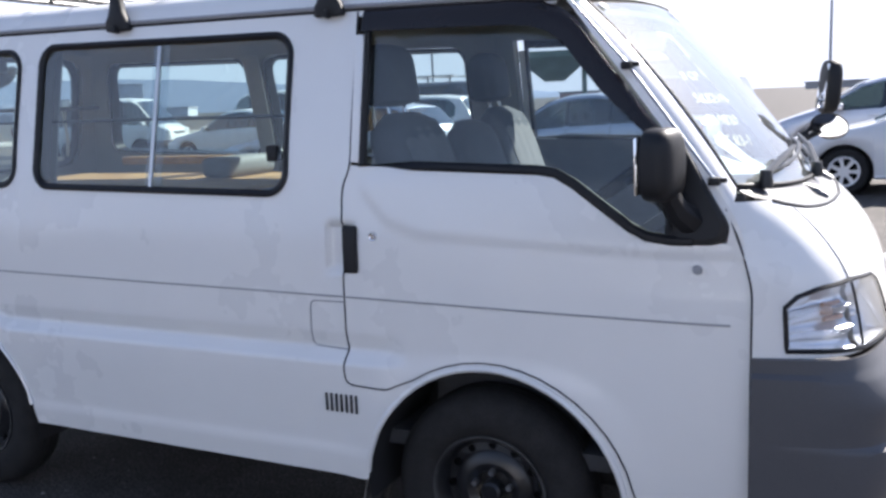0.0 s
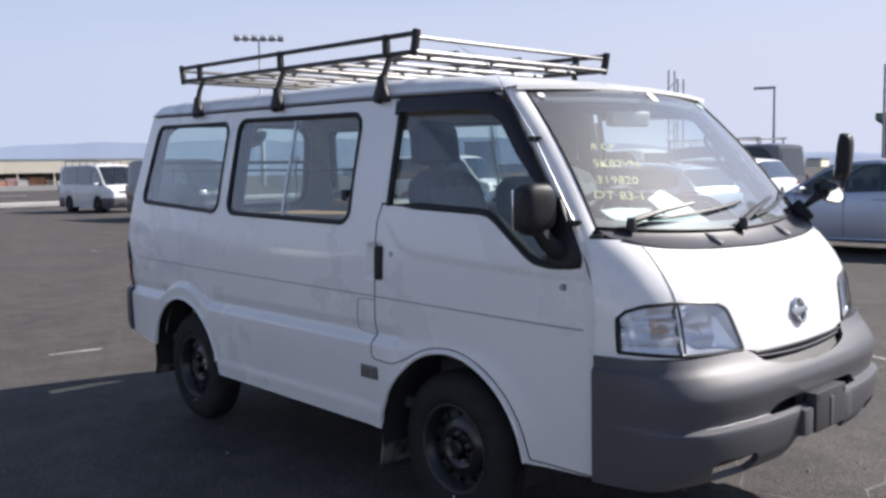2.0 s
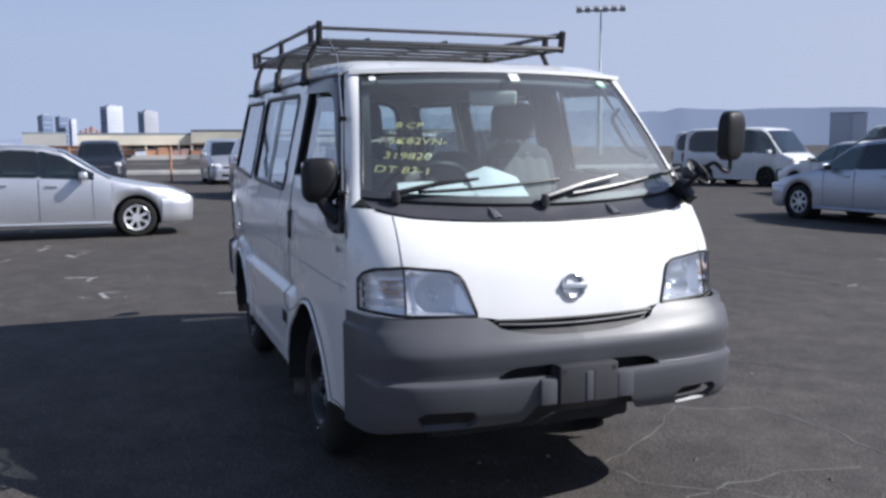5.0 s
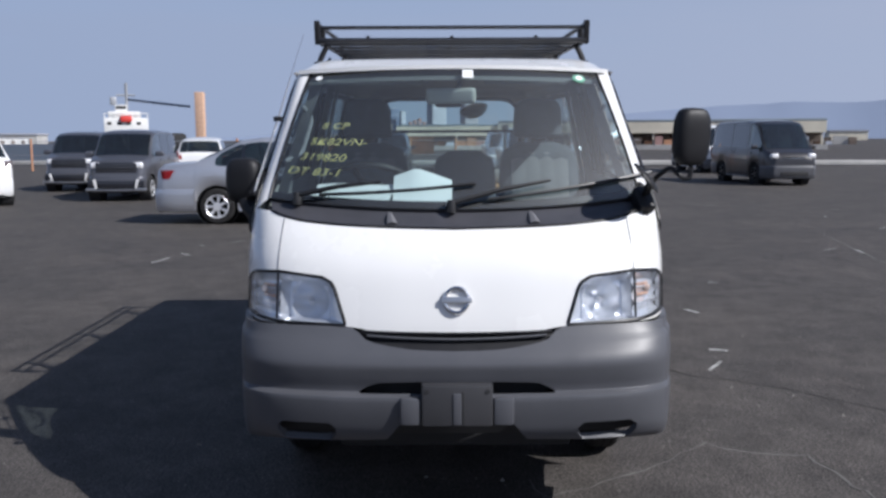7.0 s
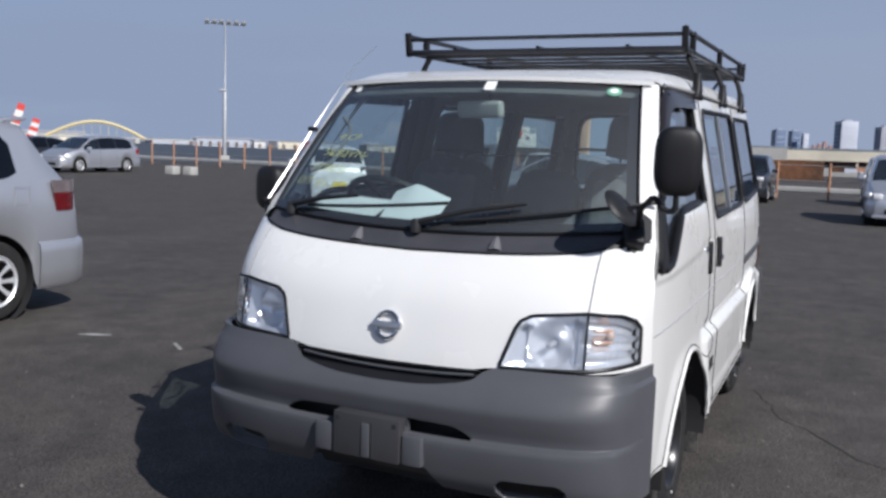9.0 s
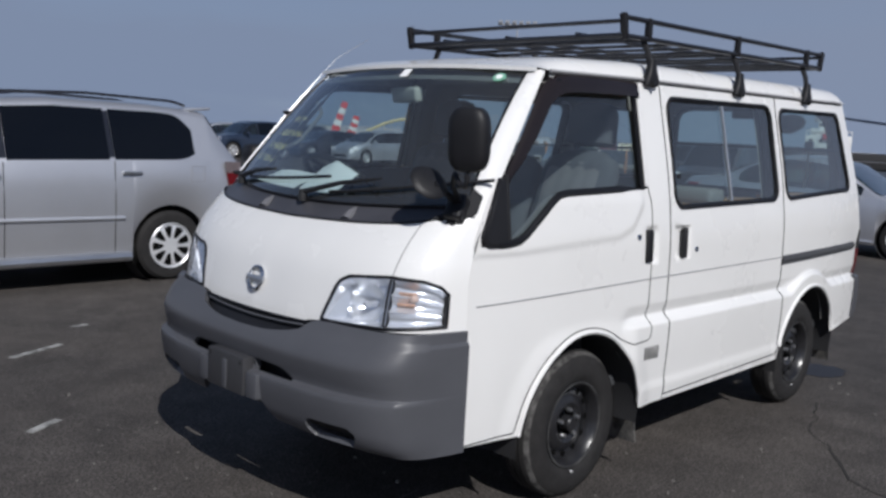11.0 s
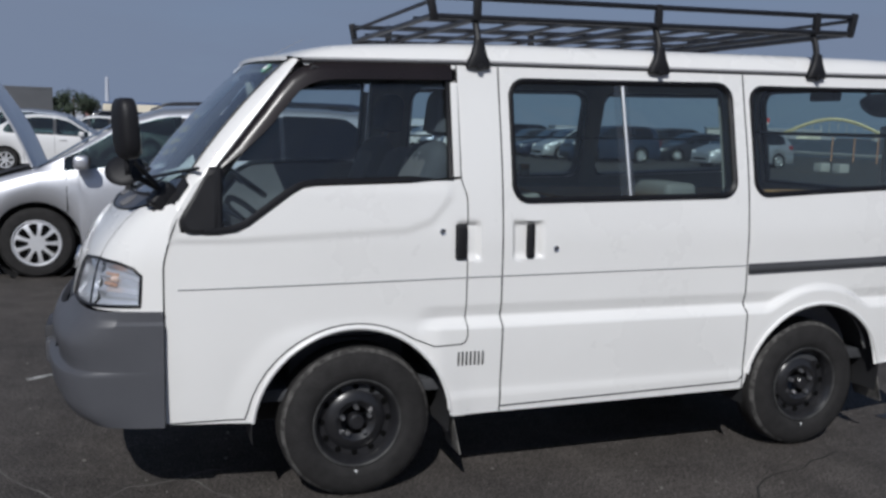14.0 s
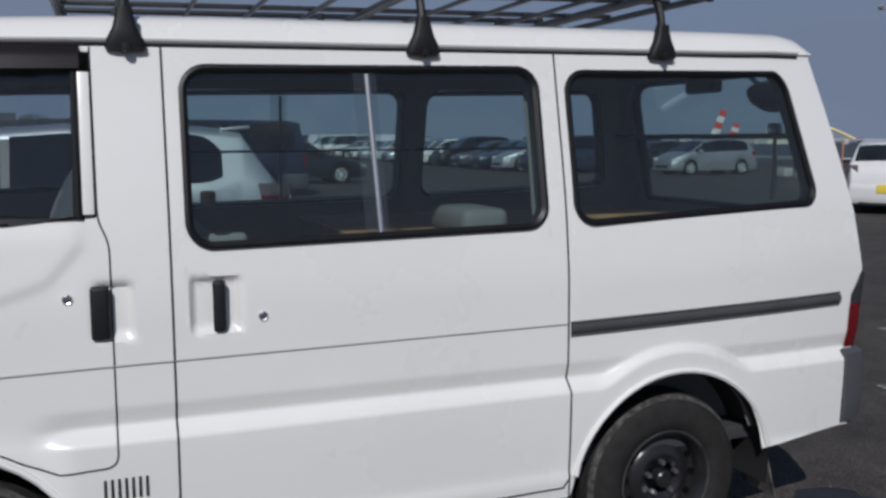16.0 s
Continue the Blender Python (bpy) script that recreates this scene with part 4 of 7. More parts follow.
def bumper_at(y, z, off=0.0):
    a = abs(y)
    f = curve(a, (0, 0.2, 0.38, 0.52, 0.61, 0.66, 0.70, 0.73, 0.752, 0.77, 0.785), (0, 0.010, 0.042, 0.095, 0.155, 0.21, 0.28, 0.37, 0.51, 0.72, 1.0))
    xc = bumper_prof(z) + off
    ym = 0.797 + off if z < 0.75 else 0.786
    return Vector((xc - f * (xc - 0.712), math.copysign(a * ym / 0.785, y) if y else 0.0, z))


def bumper_low(y):
    return interp(abs(y), (0, 0.19, 0.235, 0.60, 0.70, 0.785), (0.468, 0.468, 0.405, 0.385, 0.372, 0.368))


def front():
    ys = sorted([-0.735 + 1.47 * i / 300 for i in range(301)] + [s * (0.735 + 0.05 * (1 - (1 - k / 22) ** 2)) for s in (-1, 1) for k in range(1, 23)])
    rows = []
    edges = [s * a for s in (-1, 1) for a in (0.118, 0.325, 0.405, 0.61)]
    ys = sorted([y for y in ys if min(abs(y - e) for e in edges) > 0.0015] + edges)
    bands = (4, 7, 14, 5, 18)
    for y in ys:
        a = abs(y)
        lv = [bumper_low(y), curve(a, (0.405, 0.43, 0.58, 0.61), (0.424, 0.396, 0.396, 0.432)), curve(a, (0.405, 0.43, 0.58, 0.61), (0.448, 0.468, 0.468, 0.450)), 0.572, max(0.577, curve(a, (0.118, 0.26, 0.29, 0.325), (0.612, 0.607, 0.597, 0.577))), curve(a, (0, 0.12, 0.24, 0.31, 0.34, 0.375, 0.785), (0.714, 0.717, 0.731, 0.749, 0.772, 0.785, 0.788))]
        for k in range(1, 6):
            lv[k] = max(lv[k], lv[k - 1] + 0.002)
        rows.append([bumper_at(y, lv[k] + (lv[k + 1] - lv[k]) * i / n) for k, n in enumerate(bands) for i in range(n)] + [bumper_at(y, lv[5])])
    bm = bmesh.new()
    vs = [[bm.verts.new(p) for p in r] for r in rows]
    for j in range(len(ys) - 1):
        a = abs(ys[j] + ys[j + 1]) / 2
        for i in range(sum(bands)):
            if (0.405 < a < 0.61 and 4 <= i < 11) or (0.118 < a < 0.325 and 25 <= i < 30):
                continue
            bm.faces.new((vs[j][i], vs[j + 1][i], vs[j + 1][i + 1], vs[j][i + 1]))
    bump = part("front_bumper", thick(bm, 0.022), GREY, VAN, "grey unpainted plastic front bumper")
    # dark sheet added as shade behind the openings; ledge behind the upper lip
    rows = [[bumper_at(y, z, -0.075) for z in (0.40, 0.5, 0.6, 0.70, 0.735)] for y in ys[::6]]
    part("opening_shade", grid(bmesh.new(), rows), GREYDARK, bump)
    rows = [[bumper_at(y, 0.710, 0.0) + Vector((-0.03, 0, -0.008)), nose(y, 0.768) + Vector((-0.03, 0, 0.0))] for y in ys if abs(y) < 0.36]
    part("bumper_ledge", grid(bmesh.new(), rows), BLACK, bump)
    lip = [nose(y, 0.762 + 0.006 * (y / 0.33) ** 2, 0.004) for y in ys if abs(y) < 0.33]
    part("grille_lip", tubed(lip, 0.006, 6), RUBBER, bump)
    blade = [nose(y, 0.744 + 0.012 * (y / 0.31) ** 2, 0.002) for y in ys if abs(y) < 0.31]
    part("grille_blade", tubed(blade, 0.0055, 6), GREY, bump)
    # plate holder without a plate: a flat board with a pressed rib
    holder = part("plate_holder", boxed(1.105, 1.152, -0.118, 0.118, 0.472, 0.612, bev=0.008), PLATEMAT, bump, "bare grey number-plate holder")
    part("rib", boxed(1.148, 1.156, -0.014, 0.014, 0.478, 0.585, bev=0.004), GREY, holder)
    part("rib_groove", boxed(1.148, 1.1535, 0.016, 0.024, 0.478, 0.590, bev=0.001), GREYDARK, holder)
    for y in (-0.10, 0.10):
        part("bolt_hole", lathe(bmesh.new(), [(0, 1.1535), (0.008, 1.1535), (0.0085, 1.15)], 12, "x", (0, y, 0.592)), GREYDARK, holder)
    for s in (-1, 1):
        part("plate_wing", boxed(1.095, 1.146, min(s * 0.121, s * 0.19), max(s * 0.121, s * 0.19), 0.472, 0.568, bev=0.012), GREY, bump)
    # headlamps
    for s in (-1, 1):

        def face(off, e, y0=0.387, y1=0.7635):
            rr = []
            for i in range(31):
                a = y0 + (y1 - y0) * i / 30
                b, t = lamp_span(a)
                rr.append([nose(s * a, b + e + (max(t - e, b + e + 0.001) - b - e) * k / 10, off) for k in range(11)])
            return rr
        lamp = part("headlamp", grid(bmesh.new(), face(-0.13, 0.0)), GREYDARK, VAN, "large clear headlamp with amber indicator")
        rr = face(0.0, 0.0)
        rim = [r[0] for r in rr] + rr[-1][1:-1] + [r[-1] for r in rr[::-1]] + rr[0][-2:0:-1]
        part("lamp_seal", tubed(rim, 0.0065, 6, closed=True), RUBBER, lamp)
        back = face(-0.022, 0.0)
        brim = [r[0] for r in back] + back[-1][1:-1] + [r[-1] for r in back[::-1]] + back[0][-2:0:-1]
        part("lamp_wall", grid(bmesh.new(), [rim, brim], closed=True), LAMPCHROME, lamp)
        part("lens", grid(bmesh.new(), face(0.004, 0.004)), LENS, lamp, "clear lens")
        div = [nose(s * 0.632, 0.80 + 0.155 * k / 6, 0.003) for k in range(7)]
        part("divider", tubed(div, 0.0042, 6), RUBBER, lamp)

        def bowl():
            """The main reflector: slanting cheeks, a deep round bowl between them, chrome ledges above and below."""
            rr = []
            for i in range(57):
                a = 0.388 + 0.242 * i / 56
                b, t = lamp_span(a)
                cheek = interp(a, (0.388, 0.448, 0.456, 0.596, 0.606, 0.630), (0.010, 0.052, 0.036, 0.036, 0.054, 0.010))
                row = []
                for k in range(25):
                    z = b + 0.004 + max(t - b - 0.008, 0.001) * k / 24
                    round_ = max(0.0, 1 - ((a - 0.526) / 0.074) ** 2 - ((z - 0.872) / 0.066) ** 2)
                    step = smooth(0, 3.5, k) * smooth(24, 21, k)
                    row.append(nose(s * a, z, -0.008 - step * (cheek + 0.062 * round_ ** 0.8)))
                rr.append(row)
            return grid(bmesh.new(), rr)

        def steps(y0, y1, n):
            """The indicator's reflector: three lying steps."""
            rr = []
            for i in range(13):
                a = y0 + (y1 - y0) * i / 12
                b, t = lamp_span(a)
                rr.append([nose(s * a, b + 0.004 + max(t - b - 0.008, 0.001) * k / 30, -0.010 - 0.020 * abs(math.sin(math.pi * n * k / 30)) - 0.008 * (1 - (2 * i / 12 - 1) ** 2)) for k in range(31)])
            return grid(bmesh.new(), rr)
        part("main_reflector", bowl(), LAMPCHROME, lamp, "deep chrome reflector bowl")
        part("indicator_reflector", steps(0.636, 0.760, 3), LAMPCHROME, lamp, "stepped chrome reflector")
        c = nose(s * 0.526, 0.872, -0.075)
        part("bulb_cap", lathe(bmesh.new(), [(0, 0.034), (0.008, 0.032), (0.011, 0.024), (0.011, -0.03)], 16, "x", c), LAMPCHROME, lamp, "small chrome bulb shield")
        ind = nose(s * 0.70, 0.90, -0.022)
        part("indicator_bulb", lathe(bmesh.new(), [(0, 0.016), (0.010, 0.012), (0.014, 0.0), (0.010, -0.014)], 14, "x", ind), AMBER, lamp, "amber indicator bulb")
        for k in range(3):
            zz = 0.825 + 0.036 * k
            if k:
                part("indicator_strip", tubed([nose(s * (0.655 + 0.05 * i / 6), zz + 0.019, -0.026) for i in range(7)], 0.006, 6), ORANGELENS, lamp, "orange indicator strip")
    # badge: a plain ring with a bar
    ring = [nose(0.041 * math.cos(2 * math.pi * k / 28), 0.874 + 0.041 * math.sin(2 * math.pi * k / 28), 0.008) for k in range(28)]
    badge = part("badge", tubed(ring, 0.0072, 8, closed=True), CHROME, VAN, "chrome ring badge with a bar across")
    part("bar", boxed(-0.006, 0.006, -0.052, 0.052, -0.011, 0.011, bev=0.004, m=Matrix.Translation(nose(0, 0.874, 0.010)) @ pose(0, 0, 0, 0, -12, 0)), ALLOY, badge)
    # wipers
    for y, tip in ((-0.565, (0.02, 0.14)), (-0.015, (0.66, 0.14))):
        piv = screen(y / 0.675, 0.0) + Vector((0.012, 0, 0.012))
        w = part("wiper", lathe(bmesh.new(), [(0, 0.028), (0.014, 0.026), (0.018, 0.0), (0.018, -0.02)], 14, "z", piv), WIPER, VAN, "black wiper")
        t = screen(tip[0] / 0.66, tip[1]) + Vector((0.02, 0, 0.02))
        mid = piv.lerp(t, 0.52) + Vector((0.02, 0, 0.03))
        part("wiper_arm", tubed([piv + Vector((0, 0, 0.015)), piv.lerp(mid, 0.5) + Vector((0.008, 0, 0.016)), mid], [0.012, 0.010, 0.006], 6), WIPER, w)
        b0 = screen((y + 0.12) / 0.66, 0.045) + Vector((0.008, 0, 0.008))
        b1 = screen((tip[0] + 0.05) / 0.68, tip[1] + 0.0) + Vector((0.008, 0, 0.008))
        pts = [b0.lerp(b1, k / 8) for k in range(9)]
        pts = [screen(p.y / 0.65, max(0.02, 0.045 + (tip[1] - 0.045) * k / 8)) + Vector((0.010, 0, 0.010)) for k, p in enumerate(pts)]
        part("wiper_blade", tubed(pts, 0.007, 6), WIPER, w)
    # black plate at the mirror's foot
    q = [screen(1, 0.10) + Vector((0.006, 0.012, 0.006)), screen(1, 0.0) + Vector((0.01, 0.0, 0.01)), nose(0.66, nose_top(0.66)) + Vector((0, 0, 0.006)), nose(0.735, 1.13) + Vector((0, 0, 0.008)), Vector((0.655, 0.745, 1.178)), Vector((0.62, 0.735, 1.235))]
    bm = bmesh.new()
    bm.faces.new([bm.verts.new(p) for p in q])
    part("mirror_plate", thick(bm, 0.014), BLACK, VAN, "black mirror foot plate")
    for y in (-0.235, 0.29):
        part("washer_nozzle", tubed([nose(y, nose_top(y)) + Vector((-0.025, 0, 0.0)), nose(y, nose_top(y)) + Vector((-0.05, -0.006, 0.026)), nose(y, nose_top(y)) + Vector((-0.085, -0.014, 0.046))], [0.026, 0.017, 0.007], 8), NOZZLE, VAN, "grey washer nozzle")
    # bonnet side hooks on the right-hand screen post
    for s, vv in ((-1, 0.10), (-1, 0.62)):
        p = pillar(s, vv, 0.75) + Vector((0, s * 0.02, 0.01))
        part("visor_clip", box(boxed(-0.014, 0.014, -0.02, 0.014, -0.01, 0.01, bev=0.005, m=pose(*p)), -0.008, 0.03, -0.006, 0.006, -0.004, 0.008, bev=0.003, m=pose(*p)), BLACK, VAN)
    # aerial along that post
    lo, hi = (pillar(-1, q, 0.75) + Vector((0, -0.022, 0.014)) for q in (0.08, 0.62))
    part("aerial", tubed([lo, hi, Vector((0.16, -0.665, 1.775)), Vector((-0.04, -0.665, 1.888))], [0.0042, 0.0042, 0.0016, 0.0013], 6), ALLOY, VAN, "slim bright aerial")
    # door mirrors: the right one, and the tall one and the round one on an arm at the left
    mir = part("door_mirror", shell(pose(0.51, -0.828, 1.262, 0, 0, -12), 0.042, 0.072, 0.088), BLACK, VAN, "black door mirror")
    part("mirror_arm", tubed([(0.56, -0.76, 1.12), (0.535, -0.80, 1.15), (0.52, -0.825, 1.19)], [0.04, 0.032, 0.028], 8), BLACK, mir)
    part("mirror_glass", boxed(-0.004, 0.004, -0.062, 0.062, -0.068, 0.068, bev=0.003, m=pose(0.51, -0.835, 1.262, 0, 0, -12) @ pose(-0.043, 0, 0)), MIRROR, mir)
    tall = part("truck_mirror", shell(pose(0.825, 0.842, 1.425, 0, 4, 18), 0.033, 0.069, 0.102), BLACK, VAN, "tall black mirror on a bent arm")
    part("mirror_glass", boxed(-0.003, 0.003, -0.052, 0.052, -0.085, 0.085, bev=0.002, m=pose(0.825, 0.842, 1.425, 0, 6, 18) @ pose(-0.029, 0, 0)), MIRROR, tall)
    part("mirror_arm", tubed(bend([(0.71, 0.712, 1.215), (0.765, 0.726, 1.275), (0.805, 0.775, 1.322), (0.82, 0.808, 1.278), (0.82, 0.842, 1.278), (0.822, 0.840, 1.34)], 0.025), 0.009, 8), BLACK, tall)
    part("mirror_foot", boxed(-0.03, 0.03, -0.035, 0.03, -0.05, 0.05, bev=0.014, seg=3, m=pose(0.705, 0.70, 1.19, 0, -40, 20)), BLACK, tall)
    rnd = part("round_mirror", lathe(bmesh.new(), [(0, -0.014), (0.05, -0.012), (0.068, -0.005), (0.074, 0.002), (0.07, 0.006)], 28, "x", (0, 0, 0)), BLACK, VAN, "small round black mirror", m=Matrix.Translation((0.83, 0.681, 1.281)) @ Vector((-0.15, -0.74, -0.62)).to_track_quat("X", "Z").to_matrix().to_4x4() @ Matrix.Scale(0.92, 4))
    part("mirror_glass", lathe(bmesh.new(), [(0, 0.012), (0.04, 0.010), (0.069, 0.005)], 28, "x", (0, 0, 0)), MIRROR, rnd)
    part("mirror_stalk", tubed([(0.71, 0.70, 1.21), (0.765, 0.70, 1.245), (0.825, 0.70, 1.275)], 0.011, 8), BLACK, VAN)


front()


# ---- inside the van ----
def seat(y, width, head, top=1.40, light=SEAT):
    """A van seat: cushion, reclined backrest with a pleated panel, headrest on two posts."""
    st = part("seat", boxed(-0.20, 0.28, y - width / 2, y + width / 2, 0.62, 0.80, bev=0.05, seg=3), SEAT, VAN, "grey cloth van seat")
    tall = (top - 0.76) / math.cos(radians(19))
    m = pose(-0.185, y, 0.76, 0, -19, 0)
    part("backrest", pad(m, width, tall, 0.13, 0.90, 0.16), SEAT, st)
    if light is not SEAT:
        rows = []
        for j in range(13):
            t = 0.10 + 0.80 * j / 12
            rows.append([m @ Vector((0.0685 + 0.0022 * abs(math.sin(math.pi * i / 8)) - 0.006 * abs(i / 16 - 1) ** 3 - 0.02 * max(0.0, t - 0.80) / 0.1 * 0.5, width * 0.33 * (i / 16 - 1), tall * t)) for i in range(33)])
        part("seat_insert", thick(grid(bmesh.new(), rows), 0.01), light, st, "pleated paler cloth panel")
    if head:
        part("headrest", pad(pose(-0.43, y, 1.425, 0, -6, 0), 0.245, 0.195, 0.12, 0.92, 0.34), SEAT, st)
        for d in (-0.055, 0.055):
            part("headrest_post", tubed([(-0.40, y + d, 1.35), (-0.428, y + d, 1.45)], 0.006, 6), CHROME, st)
    part("seat_base", boxed(-0.23, 0.24, y - width / 2 + 0.03, y + width / 2 - 0.03, 0.45, 0.62, bev=0.02), TRIMDARK, st)
    return st


def inside():
    part("floor_pan", boxed(-2.93, 0.66, -0.70, 0.70, 0.40, 0.45, bev=0.01), TRIMDARK, VAN)
    part("underbody", boxed(-2.85, 0.70, -0.45, 0.45, 0.24, 0.40, bev=0.03), GREYDARK, VAN)
    rows = []
    for i in range(13):
        y = -0.70 + 1.40 * i / 12
        k = 1 - 0.35 * (y / 0.7) ** 2
        rows.append([Vector(p) for p in ((0.32, y, 0.72), (0.36, y, 1.0), (0.41, y, 1.085), (0.48, y, 1.13), (0.57, y, 1.165), (0.70 - 0.05 * (1 - k), y, 1.175))])
    dash = part("dashboard", thick(grid(bmesh.new(), rows), 0.03), TRIMDARK, VAN, "dark grey dashboard")
    part("instrument_hood", boxed(0.47, 0.61, -0.52, -0.17, 1.10, 1.195, bev=0.03, seg=3), TRIMDARK, dash)
    wheelm = pose(0.355, -0.345, 1.215, 0, -35, 0)
    wh = part("steering_wheel", tubed([wheelm @ Vector((0.185 * math.cos(a), 0.185 * math.sin(a), 0)) for a in [2 * math.pi * k / 32 for k in range(32)]], 0.014, 8, closed=True), BLACK, VAN, "black steering wheel")
    bm = lathe(bmesh.new(), [(0, 0.02), (0.06, 0.015), (0.07, -0.02)], 20, "z")
    for a in (200, 340, 90):
        tube(bm, [(0.05 * math.cos(radians(a)), 0.05 * math.sin(radians(a)), 0), (0.18 * math.cos(radians(a)), 0.18 * math.sin(radians(a)), 0)], 0.014, 6)
    bm.transform(wheelm)
    part("steering_hub", bm, BLACK, wh)
    part("steering_column", tubed([(0.36, -0.345, 1.20), (0.50, -0.345, 1.02)], 0.035, 10), BLACK, wh)
    mirr = part("inner_mirror", boxed(-0.018, 0.018, -0.104, 0.104, -0.033, 0.033, bev=0.016, seg=3, m=pose(0.30, -0.01, 1.597, 0, 10, -14)), IVORY, VAN, "ivory inside mirror")
    part("mirror_glass", boxed(-0.003, 0.003, -0.10, 0.10, -0.028, 0.028, bev=0.002, m=pose(0.30, -0.01, 1.597, 0, 10, -14) @ pose(-0.018, 0, 0)), MIRROR, mirr)
    part("mirror_stem", tubed([(0.31, 0.01, 1.59), (0.30, 0.03, 1.66)], 0.012, 8), BLACK, mirr)
    for s in (-1, 1):
        part("sun_visor", boxed(-0.075, 0.075, -0.20, 0.20, -0.01, 0.01, bev=0.009, m=pose(0.22, s * 0.33, 1.668, 0, 12, 0)), TRIM, VAN)
        part("grab_handle", tubed(bend([pillar(s, 0.35, 0.9) + Vector((-0.04, -s * 0.05, 0)), pillar(s, 0.42, 0.9) + Vector((-0.07, -s * 0.10, -0.01)), pillar(s, 0.68, 0.9) + Vector((-0.07, -s * 0.10, -0.01)), pillar(s, 0.75, 0.9) + Vector((-0.04, -s * 0.05, 0))], 0.03), 0.009, 8), VINYL, VAN)
        sash = [van_point(x, z, s, 0.0) for x, z in ((-1.115, 1.20), (-1.185, 1.20), (-1.173, 1.655), (-1.103, 1.655))]
        bm = bmesh.new()
        bm.faces.new([bm.verts.new(p) for p in sash])
        part("window_sash", bm, GLASSSASH, VAN, "overlapping edge of the sliding glass", smooth=False)
        # guard bars inside the rear windows and upright trims
        for z in (1.41,) if s < 0 else ():
            part("guard_bar", tubed([van_point(-0.62, z, s, -0.085), van_point(-2.74, z + 0.02, s, -0.085)], 0.006, 6), TRIMDARK, VAN)
        for x in (-0.52, -1.735):
            part("pillar_trim", thick(grid(bmesh.new(), [[van_point(x + d, z, s, -0.075 - 0.02 * (1 - abs(d) / 0.1)) for d in (-0.045, -0.025, 0, 0.025, 0.045)] for z in (0.9, 1.2, 1.45, 1.69)]), 0.004), TRIM, VAN)
    part("rear_guard_bar", tubed([(-2.80, -0.62, 1.48), (-2.80, 0.62, 1.48)], 0.012, 6), TRIMDARK, VAN)
    rm = part("rear_mirror", lathe(bmesh.new(), [(0, -0.06), (0.06, -0.055), (0.10, -0.025), (0.112, 0.0), (0.104, 0.008), (0, 0.012)], 28, "z"), BLACK, VAN, "black round rear parking mirror", m=pose(-3.04, 0.2, 1.655, 14, -20, 0))
    part("mirror_stalk", tubed([(0.0, 0.0, -0.03), (0.10, -0.01, 0.02), (0.21, -0.02, 0.06)], 0.010, 8), BLACK, rm)
    part("brake_lamp", boxed(-0.025, 0.025, -0.10, 0.10, -0.032, 0.032, bev=0.016, seg=3, m=pose(-2.835, 0.0, 1.695)), BLACK, VAN, "black high-level brake lamp housing")
    seat(-0.42, 0.44, True, light=SEATMID)
    seat(0.425, 0.42, True, light=SEATSUNLIT)
    seat(0.06, 0.33, False, 1.36)
    bench = part("bench", boxed(-0.78, -0.66, -0.60, 0.60, 0.80, 1.14, bev=0.035, seg=3), VINYL, VAN, "grey folded rear bench")
    part("bench_cushion", boxed(-1.15, -0.70, -0.60, 0.60, 0.45, 0.82, bev=0.04, seg=3), VINYL, bench)
    part("bench_side", boxed(-0.80, -0.64, 0.605, 0.655, 0.80, 1.20, bev=0.02, seg=3), TRIM, bench)
    strap = part("pull_strap", tubed([(-2.845, 0.434, 1.49), (-2.85, 0.432, 1.40), (-2.848, 0.437, 1.32), (-2.852, 0.428, 1.235)], [0.007, 0.009, 0.010, 0.008], 6), IVORY, VAN, "pale cord hanging from the tailgate")
    part("strap_latch", boxed(-0.018, 0.018, -0.028, 0.028, -0.03, 0.03, bev=0.012, seg=2, m=pose(-2.845, 0.434, 1.50)), ALLOY, strap)
    shelf = thing("cargo_platform", "grey felted cargo box with a plywood top", "platform")
    part("platform_box", boxed(-2.74, -1.22, -0.60, 0.60, 0.45, 1.12, bev=0.012), VINYL, shelf)
    part("folded_backrest", boxed(-1.71, -1.54, 0.12, 0.46, 1.145, 1.232, bev=0.035, seg=3), SEATPALE, shelf, "pale grey folded seat back")
    part("sill_board", boxed(-2.62, -1.83, 0.575, 0.63, 1.175, 1.215, bev=0.004), PLY, VAN, "bare wooden board")
    part("platform_top", boxed(-2.76, -1.20, -0.61, 0.44, 1.122, 1.142, bev=0.004), PLY, shelf, "bare plywood board")
    # papers on the dashboard
    flat = [[Vector((0.695 - 0.145 * i / 6, -0.56 + 0.31 * j / 6 + 0.03 * i / 6, 1.186 + 0.062 * i / 6 + 0.004 * math.sin(i + j))) for i in range(7)] for j in range(7)]
    ob = part("paper_sheet", thick(grid(bmesh.new(), flat), 0.001), PAPER)
    tagged(ob, "white paper sheet lying on the dashboard", "paper")
    fold = [[Vector((0.675 - 0.13 * i / 6, -0.235 + 0.225 * j / 8, 1.185 + (0.085 + 0.04 * (1 - abs(j / 4 - 0.8))) * i / 6)) for i in range(7)] for j in range(9)]
    ob = part("folded_sheet", thick(grid(bmesh.new(), fold), 0.001), PAPER)
    tagged(ob, "white folded paper propped on the dashboard", "paper")
    frit = [[screen(-1 + 2 * i / 24, vv) + Vector((-0.003, 0, -0.003)) for i in range(25)] for vv in (0.0, 0.03, 0.055)]
    part("lower_band", grid(bmesh.new(), frit), RUBBER, SCREEN, "black printed lower band")
